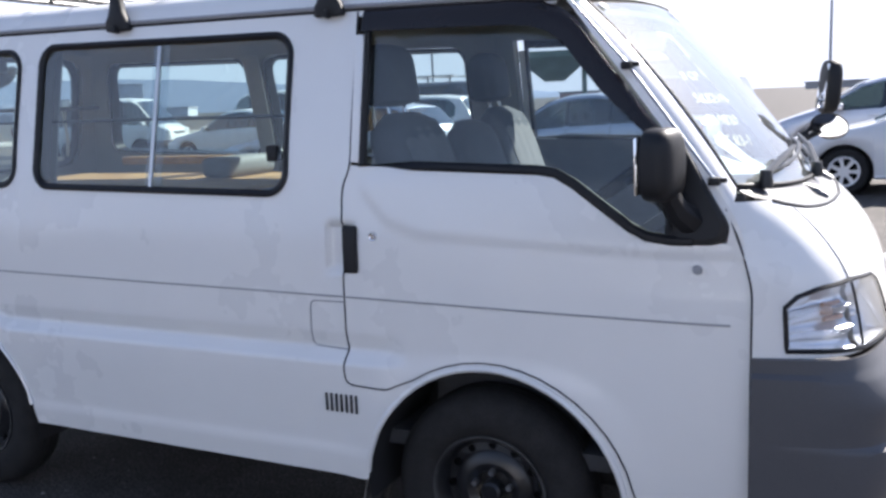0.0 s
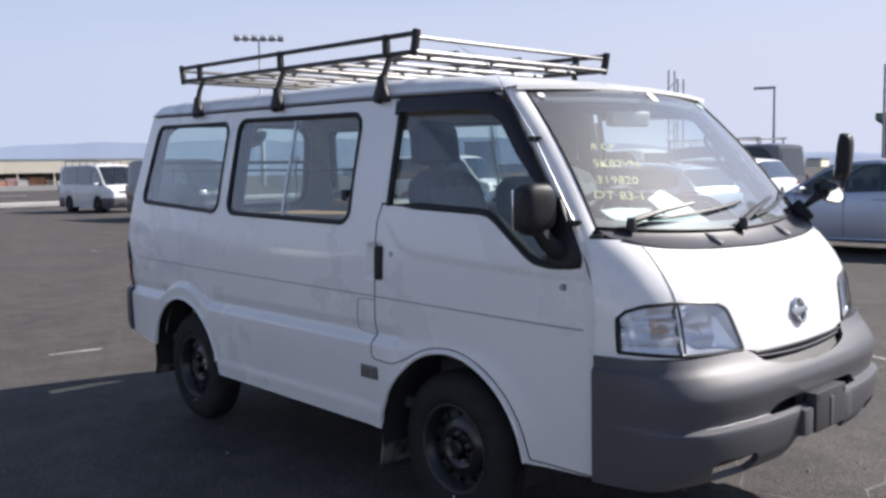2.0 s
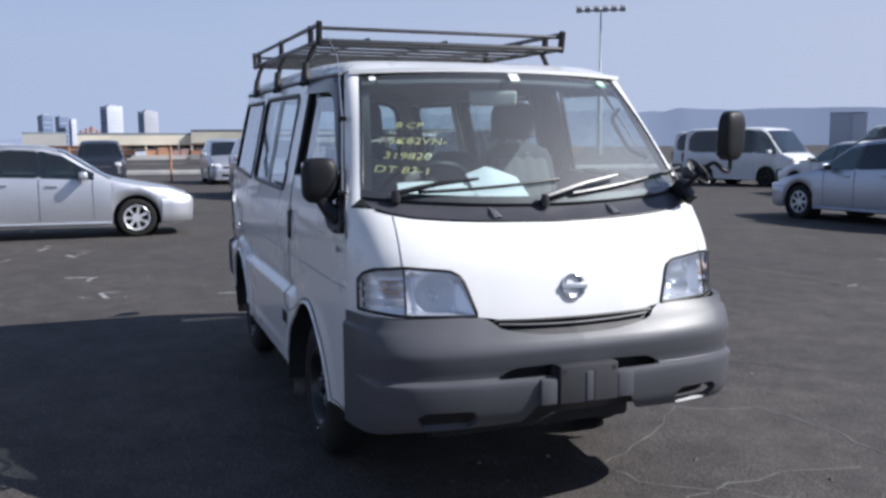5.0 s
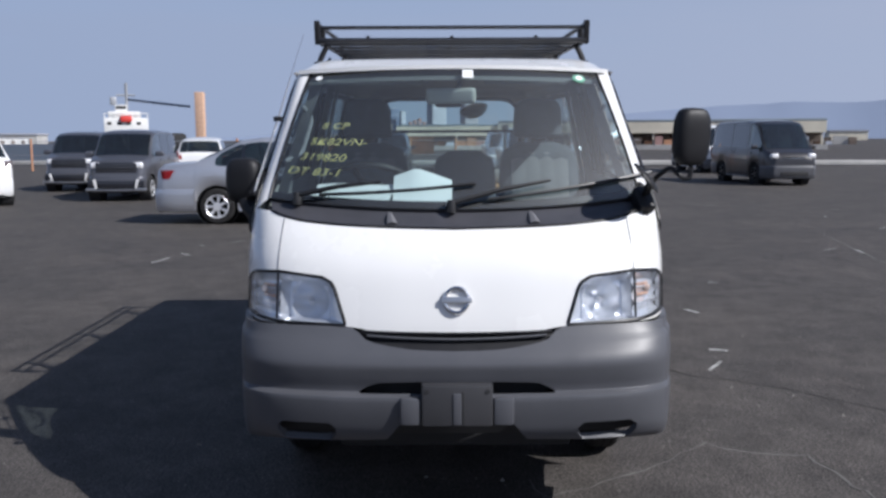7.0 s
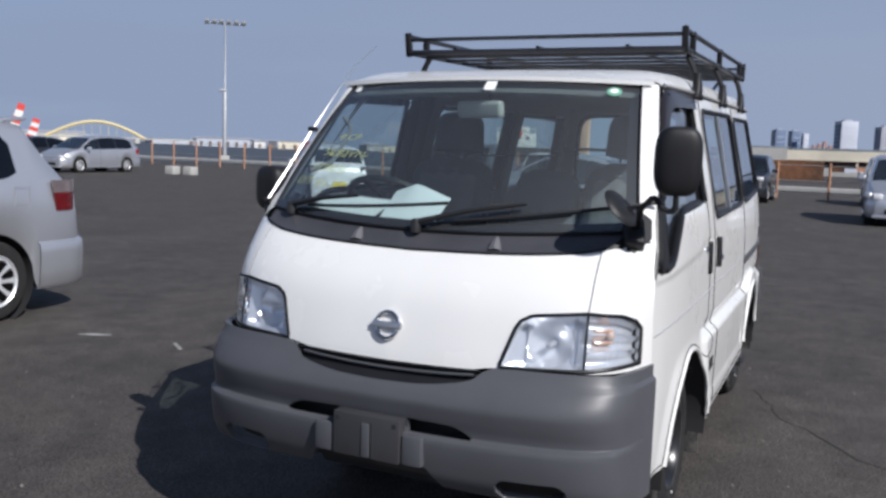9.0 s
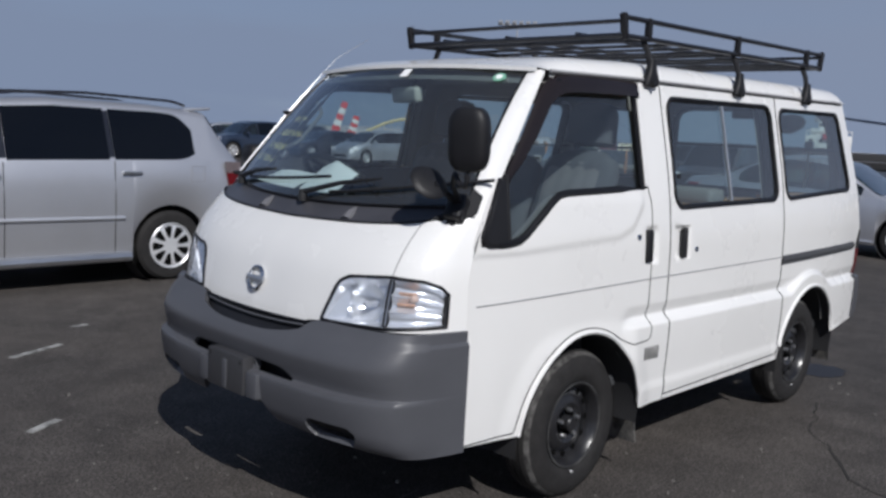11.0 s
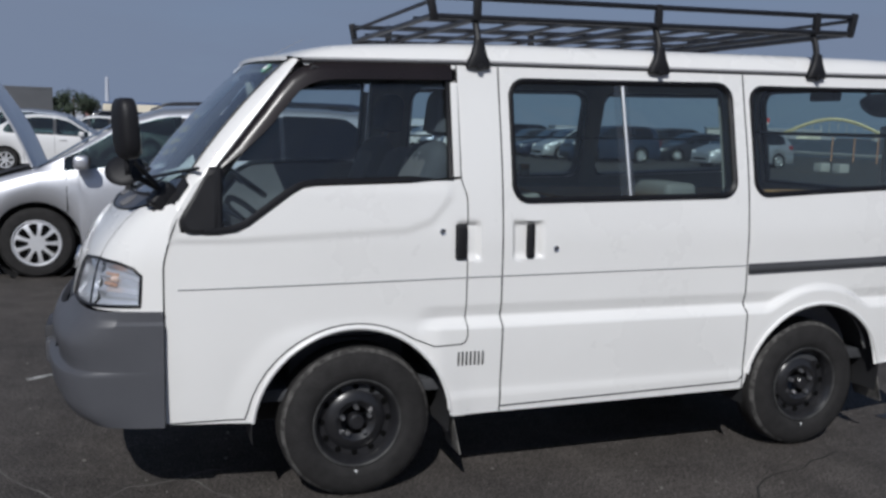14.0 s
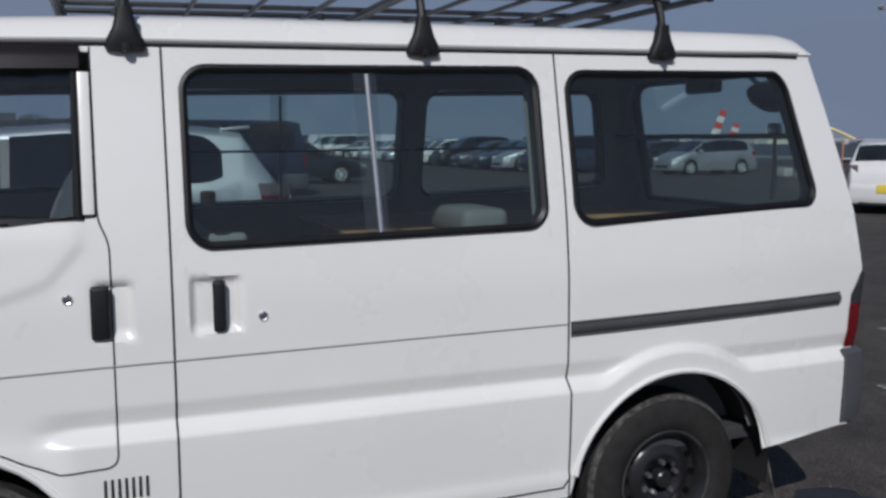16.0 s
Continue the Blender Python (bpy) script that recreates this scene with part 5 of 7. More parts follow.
    # writing in yellow marker on the glass, inside
    for text, y, vv, size in (("8 CP", -0.45, 0.515, 0.046), ("SK82VN-", -0.425, 0.395, 0.050), ("319820", -0.47, 0.285, 0.050), ("DT 83-1", -0.49, 0.185, 0.050)):
        cu = bpy.data.curves.new("writing", "FONT")
        cu.body, cu.size, cu.align_x, cu.offset, cu.extrude, cu.shear = text, size, "CENTER", -0.0005, 0.0004, 0.25
        tmp = bpy.data.objects.new("writing", cu)
        me = bpy.data.meshes.new_from_object(tmp)
        bpy.data.objects.remove(tmp)
        bm = bmesh.new()
        bm.from_mesh(me)
        for q in bm.verts:
            q.co.x *= 1.12
            p = screen((y + q.co.x) / 0.62, vv + q.co.y / 0.72)
            q.co = p - Vector((0.003, 0, 0.003)) * (1 - q.co.z * 400)
        part("writing", bm, YELLOWINK, SCREEN, "yellow handwritten marker lettering", smooth=False)
    for y, vv, m, r in ((-0.535, 0.93, PAPER, 0.014), (0.055, 0.935, PAPER, 0.019), (0.495, 0.915, STICKGREEN, 0.025)):
        c = [screen(y / 0.58 + r * math.cos(a) / 0.58, vv + r * math.sin(a) / 0.72) + Vector((0.004, 0, 0.004)) for a in [2 * math.pi * (k + 0.5) / 20 for k in range(20)]]
        if y == 0.055:
            c = [screen((y + a) / 0.58, vv + b / 0.72) + Vector((0.004, 0, 0.004)) for a, b in ((-0.021, -0.024), (0.021, -0.024), (0.021, 0.024), (-0.021, 0.024))]
        bm = bmesh.new()
        bm.faces.new([bm.verts.new(p) for p in c])
        st = part("sticker", thick(bm, 0.0005), m, SCREEN, "small round inspection sticker", smooth=False)
        if m is STICKGREEN:
            c2 = [p.lerp(sum(c, Vector()) / len(c), 0.45) + Vector((0.002, 0, 0.002)) for p in c]
            bm = bmesh.new()
            bm.faces.new([bm.verts.new(p) for p in c2])
            part("sticker_mark", bm, PAPER, SCREEN, smooth=False)


inside()


# ---- roof rack ----
def roof_rack():
    rack = thing("roof_rack", "black tubular steel roof rack with low side rails", "roof rack")
    XF, XB, W = -0.303, -2.365, 0.640
    feet = (-0.492, -1.322, -2.16)

    def zr(x):
        return interp(x, (XB, XF), (1.945, 1.888))
    for s in (-1, 1):
        y = s * W
        top = [(XB, y, zr(XB) + 0.075), (XF, y, zr(XF) + 0.075)]
        part("upper_rail", tubed(top, 0.0115, 8), RACK, rack)
        part("lower_rail", tubed([(XB, y, zr(XB)), (XF, y, zr(XF))], 0.0115, 8), RACK, rack)
        for x in (XB, XF):
            part("corner_cap", boxed(-0.016, 0.016, -0.014, 0.014, -0.056, 0.056, bev=0.010, seg=2, m=pose(x, y, zr(x) + 0.0375, 0, 12 if x == XF else -12, 0)), BLACK, rack)
        for x in feet:
            part("rail_post", boxed(-0.016, 0.016, -0.013, 0.013, -0.05, 0.05, bev=0.007, m=pose(x, y, zr(x) + 0.0375)), BLACK, rack)
            base = van_point(x, gutter(x), s, 0.012)
            leg = [base + Vector((0, s * 0.004, 0.0)), base + Vector((0, s * 0.004, 0.045)), Vector((x, s * (W + 0.005), zr(x) - 0.055)), Vector((x, s * (W - 0.02), zr(x) - 0.012))]
            part("leg", tubed(bend(leg, 0.03), [0.014] * 12, 8), BLACK, rack)
            rings = []
            for z, hx, y0, y1 in ((-0.026, 0.044, -0.008, 0.014), (-0.020, 0.052, -0.014, 0.022), (0.004, 0.046, -0.016, 0.026), (0.030, 0.032, -0.016, 0.024), (0.060, 0.024, -0.015, 0.020), (0.085, 0.020, -0.014, 0.018)):
                c, h = (y0 + y1) / 2, (y1 - y0) / 2
                rings.append([base + Vector((hx * math.copysign(abs(math.cos(a)) ** 0.6, math.cos(a)), s * (c + h * math.copysign(abs(math.sin(a)) ** 0.6, math.sin(a))), z)) for a in [2 * math.pi * k / 20 for k in range(20)]])
            clamp = part("clamp", loft(bmesh.new(), rings), BLACK, rack, "black gutter clamp")
            part("clamp_bolt", lathe(bmesh.new(), [(0, 0.034 * s), (0.010, 0.033 * s), (0.013, 0.026 * s), (0.013, 0.01 * s)], 12, "y", base + Vector((0, 0, -0.020))), BLACK, clamp)
    for x in (XF, *feet, XB):
        part("cross_bar", tubed([(x, -W, zr(x)), (x, W, zr(x))], 0.0125, 8), RACK, rack)
    for x, dz in ((XF + 0.0, 0.06), (XB, 0.06)):
        part("end_bar", tubed([(x, -W, zr(x) + dz), (x, W, zr(x) + dz)], 0.009, 8), RACK, rack)
    for k in range(3):
        y = -0.40 + 0.40 * k
        part("slat", tubed([(XB, y, zr(XB) + 0.014), (XF, y, zr(XF) + 0.014)], 0.0095, 8), RACK, rack)
    for k in range(9):
        x = XF - 0.2 - 0.21 * k
        part("slat_across", tubed([(x, -W, zr(x) - 0.004), (x, W, zr(x) - 0.004)], 0.008, 6), RACK, rack)
    return rack


roof_rack()


# ---- parked cars ----
PRIVACY = glass("privacy_glass", (0.035, 0.038, 0.042), gloss=0.05, dust=0.003)
CARGLASS = glass("car_glass", (0.50, 0.57, 0.56), gloss=0.07, dust=0.008)
CABIN = mat("car_cabin", (0.055, 0.056, 0.06), 0.9, var=0.2, scale=6, fine=0.1)


def paint(name, c, metal=0.0, rough=0.3):
    return mat(name, c, rough, metal, var=0.05, scale=2, fine=0.03, fine_scale=500, coat=0.7)


SILVER = paint("silver_paint", (0.60, 0.61, 0.645), 0.78, 0.42)
SILVERBLUE = paint("silver_blue_paint", (0.46, 0.49, 0.56), 0.75, 0.40)
CARWHITE = paint("car_white", (0.68, 0.68, 0.68))
WHEELSILVER = mat("wheel_silver", (0.74, 0.75, 0.77), 0.36, 0.45, var=0.12)
CARBLACK = paint("car_black", (0.012, 0.013, 0.018))
GUNMETAL = paint("gunmetal", (0.095, 0.097, 0.112), 0.4)
NAVY = paint("navy_paint", (0.015, 0.022, 0.05), 0.2)
BROWNGREY = paint("brown_grey_paint", (0.026, 0.024, 0.026), 0.2)
CARBLUE = paint("car_blue", (0.022, 0.035, 0.065), 0.3)
PLATEYELLOW = mat("plate_yellow", (0.75, 0.58, 0.05), 0.5, var=0.08)
PLATEWHITE = mat("plate_white", (0.75, 0.76, 0.74), 0.5, var=0.08)
LAMPCLEAR = mat("clear_lamp", (0.20, 0.165, 0.175), 0.12, 0.2, var=0.2, scale=12, coat=0.5)
REDCAR = mat("red_car_lens", (0.36, 0.012, 0.018), 0.15, var=0.25, scale=14, coat=0.6)

# kind: length, width, height, wheelbase, wheel radius, front overhang; roof line and shoulder line by share of the length from the nose; windows along it
KINDS = {
    "sedan": (4.45, 1.69, 1.46, 2.55, 0.305, 0.86, ((0, .52), (.015, .66), (.08, .76), (.25, .90), (.29, .95), (.43, 1.36), (.50, 1.44), (.60, 1.46), (.68, 1.42), (.84, 1.07), (.86, 1.04), (.97, 1.02), (.99, .92), (1, .60)), ((0, .5), (.1, .74), (.28, .90), (.86, 1.0), (1, .92)), ((.33, .50), (.515, .66), (.67, .77)), (.275, .445), (.685, .835)),
    "wagon": (4.65, 1.72, 1.48, 2.67, 0.315, 0.93, ((0, .50), (.015, .64), (.08, .76), (.25, .90), (.285, .95), (.42, 1.37), (.50, 1.45), (.62, 1.48), (.80, 1.44), (.90, 1.36), (.975, 1.0), (.99, .9), (1, .55)), ((0, .5), (.1, .74), (.28, .90), (.95, 1.0), (1, .9)), ((.33, .48), (.495, .66), (.68, .90)), (.275, .43), (.905, .97)),
    "mpv": (4.56, 1.72, 1.60, 2.75, 0.315, 0.90, ((0, .50), (.012, .66), (.06, .80), (.17, .97), (.20, 1.0), (.36, 1.45), (.44, 1.54), (.58, 1.59), (.78, 1.57), (.88, 1.52), (.905, 1.50), (.975, 1.06), (.99, .95), (1, .55)), ((0, .5), (.08, .78), (.2, .96), (.95, 1.06), (1, .95)), ((.25, .44), (.455, .655), (.67, .88)), (.195, .37), (.91, .968)),
    "carrier": (4.56, 1.72, 1.60, 2.75, 0.317, 0.90, ((0, .50), (.012, .66), (.06, .80), (.17, .95), (.205, .99), (.36, 1.43), (.44, 1.54), (.58, 1.59), (.78, 1.585), (.86, 1.56), (.895, 1.54), (.955, 1.10), (.985, .98), (1, .50)), ((0, .5), (.08, .78), (.2, .95), (.5, 1.055), (.95, 1.10), (1, .95)), ((.25, .475), (.49, .675), (.685, .855)), (.20, .37), (.90, .952)),
    "kei": (3.40, 1.48, 1.50, 2.45, 0.28, 0.55, ((0, .50), (.015, .68), (.06, .86), (.17, .97), (.20, 1.0), (.36, 1.42), (.45, 1.49), (.62, 1.50), (.82, 1.46), (.90, 1.41), (.965, 1.02), (.985, .95), (1, .50)), ((0, .5), (.08, .8), (.2, .94), (.95, 1.02), (1, .95)), ((.26, .46), (.475, .68), (.70, .86)), (.195, .37), (.905, .958)),
    "keivan": (3.40, 1.48, 1.68, 2.46, 0.29, 0.50, ((0, .52), (.012, .80), (.03, .95), (.15, 1.06), (.165, 1.08), (.28, 1.55), (.34, 1.64), (.5, 1.68), (.85, 1.66), (.94, 1.62), (.985, 1.05), (1, .55)), ((0, .55), (.05, .9), (.16, 1.03), (.96, 1.08), (1, .95)), ((.20, .42), (.435, .66), (.68, .92)), (.155, .29), (.945, .98)),
    "boxvan": (4.69, 1.69, 1.98, 2.57, 0.32, 0.98, ((0, .55), (.008, .82), (.03, .98), (.09, 1.10), (.10, 1.13), (.22, 1.82), (.27, 1.93), (.4, 1.98), (.9, 1.97), (.965, 1.92), (.99, 1.1), (1, .55)), ((0, .55), (.04, .9), (.1, 1.08), (.97, 1.12), (1, 1.0)), ((.135, .30), (.33, .58), (.60, .93)), (.092, .23), (.968, .99)),
    "suv": (4.60, 1.78, 1.74, 2.62, 0.35, 0.88, ((0, .60), (.015, .85), (.06, .98), (.24, 1.08), (.27, 1.12), (.38, 1.58), (.45, 1.68), (.6, 1.72), (.85, 1.70), (.93, 1.64), (.985, 1.1), (1, .65)), ((0, .6), (.06, .93), (.26, 1.06), (.96, 1.12), (1, 1.0)), ((.30, .47), (.485, .67), (.69, .90)), (.262, .39), (.935, .98)),
}


def tidy_wheel(parent, x, y, r, s, cap, gaps=7):
    w = part("wheel", lathe(bmesh.new(), [(0, -0.015 * s), (r * 0.12, -0.012 * s), (r * 0.30, -0.02 * s), (r * 0.62, -0.012 * s), (r * 0.66, -0.02 * s), (r * 0.66, -0.08 * s)], 24), cap if cap else STEEL, parent, m=pose(x, y, r))
    part("tyre", lathe(bmesh.new(), [(r * 0.64, -0.012 * s), (r * 0.75, 0.0), (r * 0.92, -0.008 * s), (r, -0.035 * s), (r, -0.15 * s), (r * 0.9, -0.18 * s), (r * 0.6, -0.18 * s)], 28), TYRE, w)
    part("rim_lip", lathe(bmesh.new(), [(r * 0.60, -0.010 * s), (r * 0.64, 0.001 * s), (r * 0.66, -0.004 * s), (r * 0.66, -0.02 * s)], 28), cap if cap else STEEL, w)
    for k in range(gaps):
        a = 2 * math.pi * k / gaps
        e0, e1 = math.pi / gaps * 0.30, math.pi / gaps * 0.62
        pts = [(r * q * math.cos(a + t), r * q * math.sin(a + t)) for q, t in ((0.24, -e0), (0.42, -e1 * 0.95), (0.55, -e1), (0.575, 0), (0.55, e1), (0.42, e1 * 0.95), (0.24, e0))]
        bm = bmesh.new()
        bm.faces.new([bm.verts.new((x, 0, z)) for x, z in pts])
        res = bmesh.ops.extrude_face_region(bm, geom=bm.faces[:])
        bmesh.ops.translate(bm, verts=[v for v in res["geom"] if isinstance(v, bmesh.types.BMVert)], vec=(0, -0.02 * s, 0))
        part("spoke_gap", bm, HOLE, w, m=pose(0, -0.0085 * s, 0))
    return w


def car(kind, colour, label, name="car", m=None, cap=None, plate=PLATEWHITE, dark=False, front_detail=True, scale_h=1.0, roofrails=False, lower=None, gaps=7, tail=None):
    L, W, H, WB, R, FO, top, shoulder, sides, ws, rw = KINDS[kind]
    c = thing(name, label, "van" if kind == "boxvan" else "car", "parked cars", m)
    hw, x0 = W / 2, WB / 2 + FO
    tx, tz = [p[0] for p in top], [p[1] * scale_h for p in top]
    sx, sz = [p[0] for p in shoulder], [p[1] * scale_h for p in shoulder]
    box_like = kind in ("boxvan", "keivan")
    if cap is None and kind != "boxvan":
        cap = WHEELSILVER
    roofw = 0.86 if box_like else 0.74

    def plan(f):
        return hw * interp(f, (0, .02, .06, .14, .3, .8, .92, .97, 1), (.72, .82, .91, .97, 1, 1, .985, .95, .87))

    def xx(f):
        return x0 - f * L

    def low(f):
        x = xx(f)
        z = interp(f, (0, .05, .95, 1), (.26, .20, .22, .30))
        for wx in (WB / 2, -WB / 2):
            d = (R * 1.17) ** 2 - (x - wx) ** 2
            if d > 0:
                z = max(z, R + math.sqrt(d))
        return z

    def section(f):
        """Half a cross-section from the sill over the shoulder to the roof's middle."""
        w, T, S, z0 = plan(f), interp(f, tx, tz), interp(f, sx, sz), low(f)
        S = min(S, T)
        zm = z0 + (S - z0) * 0.45
        out = [(w * 0.965, z0), (w * 0.985, z0 + (S - z0) * 0.12), (w, zm), (w * 0.995, z0 + (S - z0) * 0.75), (w * 0.965, S - 0.015 * (S > z0 + .05))]
        gh = T - S
        k = min(1.0, gh / 0.25)
        wr = w * (0.93 - (0.93 - roofw) * min(1.0, gh / (H * 0.32)))
        out += [(w * 0.955 + (wr - w * 0.955) * q, S + (gh - 0.055 * k) * q) for q in (0.05, 0.35, 0.7, 0.94, 1.0)]
        out += [(wr * 0.93, T - 0.018 * k), (wr * 0.72, T + 0.004), (wr * 0.4, T + 0.014), (0.0, T + 0.018)]
        return out

    def face_x(z):
        """How far forward the nose reaches at a height."""
        f = 0.0
        while f < 0.12 and interp(f, tx, tz) < z:
            f += 0.002
        return xx(f)

    fs = sorted({round(i / 64, 5) for i in range(65)} | {p[0] for p in top} | {(x0 - wx + d * R * 1.17) / L for wx in (WB / 2, -WB / 2) for d in (-1, -.98, -.92, -.8, -.6, .6, .8, .92, .98, 1)} | {0.005, 0.995} | {e for w in (*sides, ws, rw) for e in w} | {sides[-1][0] + 0.75 * (sides[-1][1] - sides[-1][0])})
    fs = [f for f in fs if 0 <= f <= 1]
    rows = []
    for f in fs:
        sec = section(f)
        rows.append([Vector((xx(f), -y, z)) for y, z in sec] + [Vector((xx(f), y, z)) for y, z in sec[-2::-1]])
    # the shell, open at its windows
    bm = bmesh.new()
    vs = [[bm.verts.new(p) for p in r] for r in rows]
    n = len(rows[0])
    spans = [w if w is not sides[-1] else (w[0], w[0] + 0.75 * (w[1] - w[0])) for w in sides]

    def glazed(f):
        return interp(f, tx, tz) - interp(f, sx, sz) >= 0.10
    for i in range(len(rows) - 1):
        fm = (fs[i] + fs[i + 1]) / 2
        flank = any(u < fm < w for u, w in spans) and glazed(fs[i]) and glazed(fs[i + 1])
        ends = ws[0] < fm < ws[1] or rw[0] < fm < rw[1]
        for j in range(n - 1):
            band = min(j, n - 2 - j)
            if (flank and 5 <= band < 8) or (ends and band >= 10):
                continue
            bm.faces.new((vs[i][j], vs[i][j + 1], vs[i + 1][j + 1], vs[i + 1][j]))
    bm.faces.new(vs[0])
    bm.faces.new(vs[-1])
    body = part("body", bm, colour, c)
    part("underbody", boxed(-L / 2 + 0.25, L / 2 - 0.25, -hw * 0.72, hw * 0.72, 0.19, 0.62, bev=0.04), GREYDARK, c, m=pose(x0 - L / 2, 0, 0))
    # side windows, on the skin
    pane = CARGLASS
    # cabin: seats, bench and dashboard
    hs = H * scale_h
    xs0, xs1 = xx(sides[0][1]) + 0.12, xx(sides[1][1]) + 0.05
    for s in (-1, 1):
        st = part("seat", pad(pose(xs0, s * hw * 0.42, 0.55, 0, -16, 0), 0.50, hs - 0.95, 0.15, 0.88, 0.2, 16), CABIN, c)
        part("headrest", pad(pose(xs0 - 0.16, s * hw * 0.42, hs - 0.47, 0, -8, 0), 0.26, 0.19, 0.11, 0.9, 0.34, 14), CABIN, st)
    if kind not in ("boxvan",):
        part("rear_seat", pad(pose(xs1, 0, 0.55, 0, -18, 0), hw * 1.5, hs - 1.02, 0.16, 0.92, 0.2, 18), CABIN, c)
    zd = interp(sides[0][0], sx, sz)
    part("dashboard", boxed(-0.30, 0.14, -hw * 0.82, hw * 0.82, -0.22, -0.01, bev=0.06, seg=3, m=pose(xx(sides[0][0]) + 0.06, 0, zd)), CABIN, c)

    def skin(f, q, s, off=0.006):
        w, T, S = plan(f), interp(f, tx, tz), interp(f, sx, sz)
        gh = max(0.0, T - S)
        wr = w * (0.93 - (0.93 - roofw) * min(1.0, gh / (H * 0.32)))
        zt = S + (gh - 0.055) * q
        return Vector((xx(f), s * (w * 0.955 + (wr - w * 0.955) * q + off), zt))
    for s in (-1, 1):
        for i, (a, b) in enumerate(sides):
            rws = []
            last = i == len(sides) - 1
            for k in range(17):
                f = a + (b - a) * k / 16
                gh = interp(f, tx, tz) - interp(f, sx, sz)
                if gh < 0.10:
                    continue
                t1, t0 = 0.965, 0.03
                if last and k > 12:
                    e = (k - 12) / 4
                    t1, t0 = 0.965 - 0.30 * e * e, 0.03 + 0.12 * e * e
                rws.append([skin(f, t0 + (t1 - t0) * j / 4, s) for j in range(5)])
            if i < len(sides) - 1:
                g0, g1 = b, sides[i + 1][0]
                part("window_pillar", thick(grid(bmesh.new(), [[skin(g0 + (g1 - g0) * k / 2, 0.07 + 0.86 * j / 4, s, 0.004) for j in range(5)] for k in range(3)]), 0.003), CARBLACK, c)
            if len(rws) > 1:
                part("side_window", thick(grid(bmesh.new(), rws), 0.004), PRIVACY if (dark and i > 0) else pane, c)
            if i < 2:
                fe = b + 0.008 if i < 2 else b
                fh = (0.458, 0.716)[i] if kind == "carrier" else b - 0.035
                x = xx(fh)
                zz = interp(fh, sx, sz) - 0.10
                part("door_handle", boxed(-0.09, 0.09, -0.018, 0.018, -0.016, 0.016, bev=0.012, m=pose(x, s * (plan(b) * 0.99 + 0.008), zz)), ALLOY if kind == "carrier" else colour, c)
                seam = [Vector((xx(fe), s * (plan(fe) * q[0] + 0.001), q[1])) for q in ((0.987, low(fe) + 0.08 if low(fe) < .4 else 0.62), (1.0, 0.55), (0.997, 0.78), (0.968, interp(fe, sx, sz)))]
                if seam[0].z < 0.5:
                    part("door_gap", tubed(seam, 0.004, 5), GAP, c)
        fe = sides[0][0] + 0.005
        part("door_gap", tubed([Vector((xx(fe), s * (plan(fe) + 0.001) * q, z)) for q, z in ((0.987, 0.62 if low(fe) > 0.4 else 0.3), (1, 0.6), (0.997, 0.8), (0.97, interp(fe, sx, sz)))], 0.004, 5), GAP, c)
        fm = sides[0][0] + 0.035
        mz = interp(fm, sx, sz) + 0.07
        mirror = part("door_mirror", boxed(-0.06, 0.07, -0.10, 0.10, -0.065, 0.065, bev=0.045, seg=3, m=pose(xx(fm), s * (plan(fm) + 0.10), mz)), colour, c)
        part("mirror_glass", boxed(-0.008, 0.0, -0.08, 0.08, -0.045, 0.045, bev=0.003, m=pose(xx(fm) - 0.06, s * (plan(fm) + 0.10), mz)), GREYDARK, mirror)
        for wx in (WB / 2, -WB / 2):
            tidy_wheel(c, wx, s * (plan((x0 - wx) / L) - 0.014), R, s, cap, gaps)
            bmh = lathe(bmesh.new(), [(R * 1.16, 0.0), (R * 1.16, -0.25 * s), (0, -0.25 * s)], 24)
            part("wheel_well", bmh, GREYDARK, c, m=pose(wx, s * (hw - 0.03), R))
        # lamps
        fl = 0.035 if not box_like else 0.02
        hz = interp(0.06, sx, sz) - 0.07
        part("headlamp", boxed(-0.20, 0.05, min(-0.17 * s, 0.06 * s), max(-0.17 * s, 0.06 * s), -0.075, 0.075, bev=0.05, seg=3, m=pose(xx(fl) if kind in ("boxvan", "carrier") else min(face_x(hz), xx(0.010)) - 0.022, s * (plan(0.03) - 0.085), hz)), REFLECTOR, c)
        if kind == "carrier":
            for z0, z1, mm, nm in ((0.84, 0.985, REDLENS, "tail_lamp"), (0.988, 1.09, LAMPCLEAR, "tail_lamp_upper")):
                rws = [[Vector((xx(f), s * (plan(f) * q + 0.006), z)) for f, q in ((0.93 - 0.012 * (z - 0.84) / 0.25, 0.997), (0.945, 1.0), (0.962, 1.0), (0.975, 0.985), (0.988, 0.93), (0.990, 0.84))] for z in (z0, (z0 + z1) / 2, z1)]
                part(nm, thick(grid(bmesh.new(), rws), 0.008), mm, c)
            part("side_moulding", tubed([Vector((xx(f), s * (plan(f) + 0.003), 0.585)) for f in (0.325, 0.45, 0.6, 0.70)], 0.018, 8), colour, c)
            part("fuel_flap_gap", tubed([Vector((xx(f), s * (plan(f) * 0.997 + 0.001), z)) for f, z in ((0.872, 1.04), (0.842, 1.04), (0.842, 0.90), (0.872, 0.90))], 0.0025, 5, closed=True), SEAMGREY, c)
        elif kind in ("wagon", "mpv", "kei", "sedan"):
            z1 = interp(0.95, sx, sz) - 0.03
            z0 = z1 - (0.25 if kind == "wagon" else 0.20 if kind != "sedan" else 0.15)
            deep = 0.045 if kind == "sedan" else 0.055
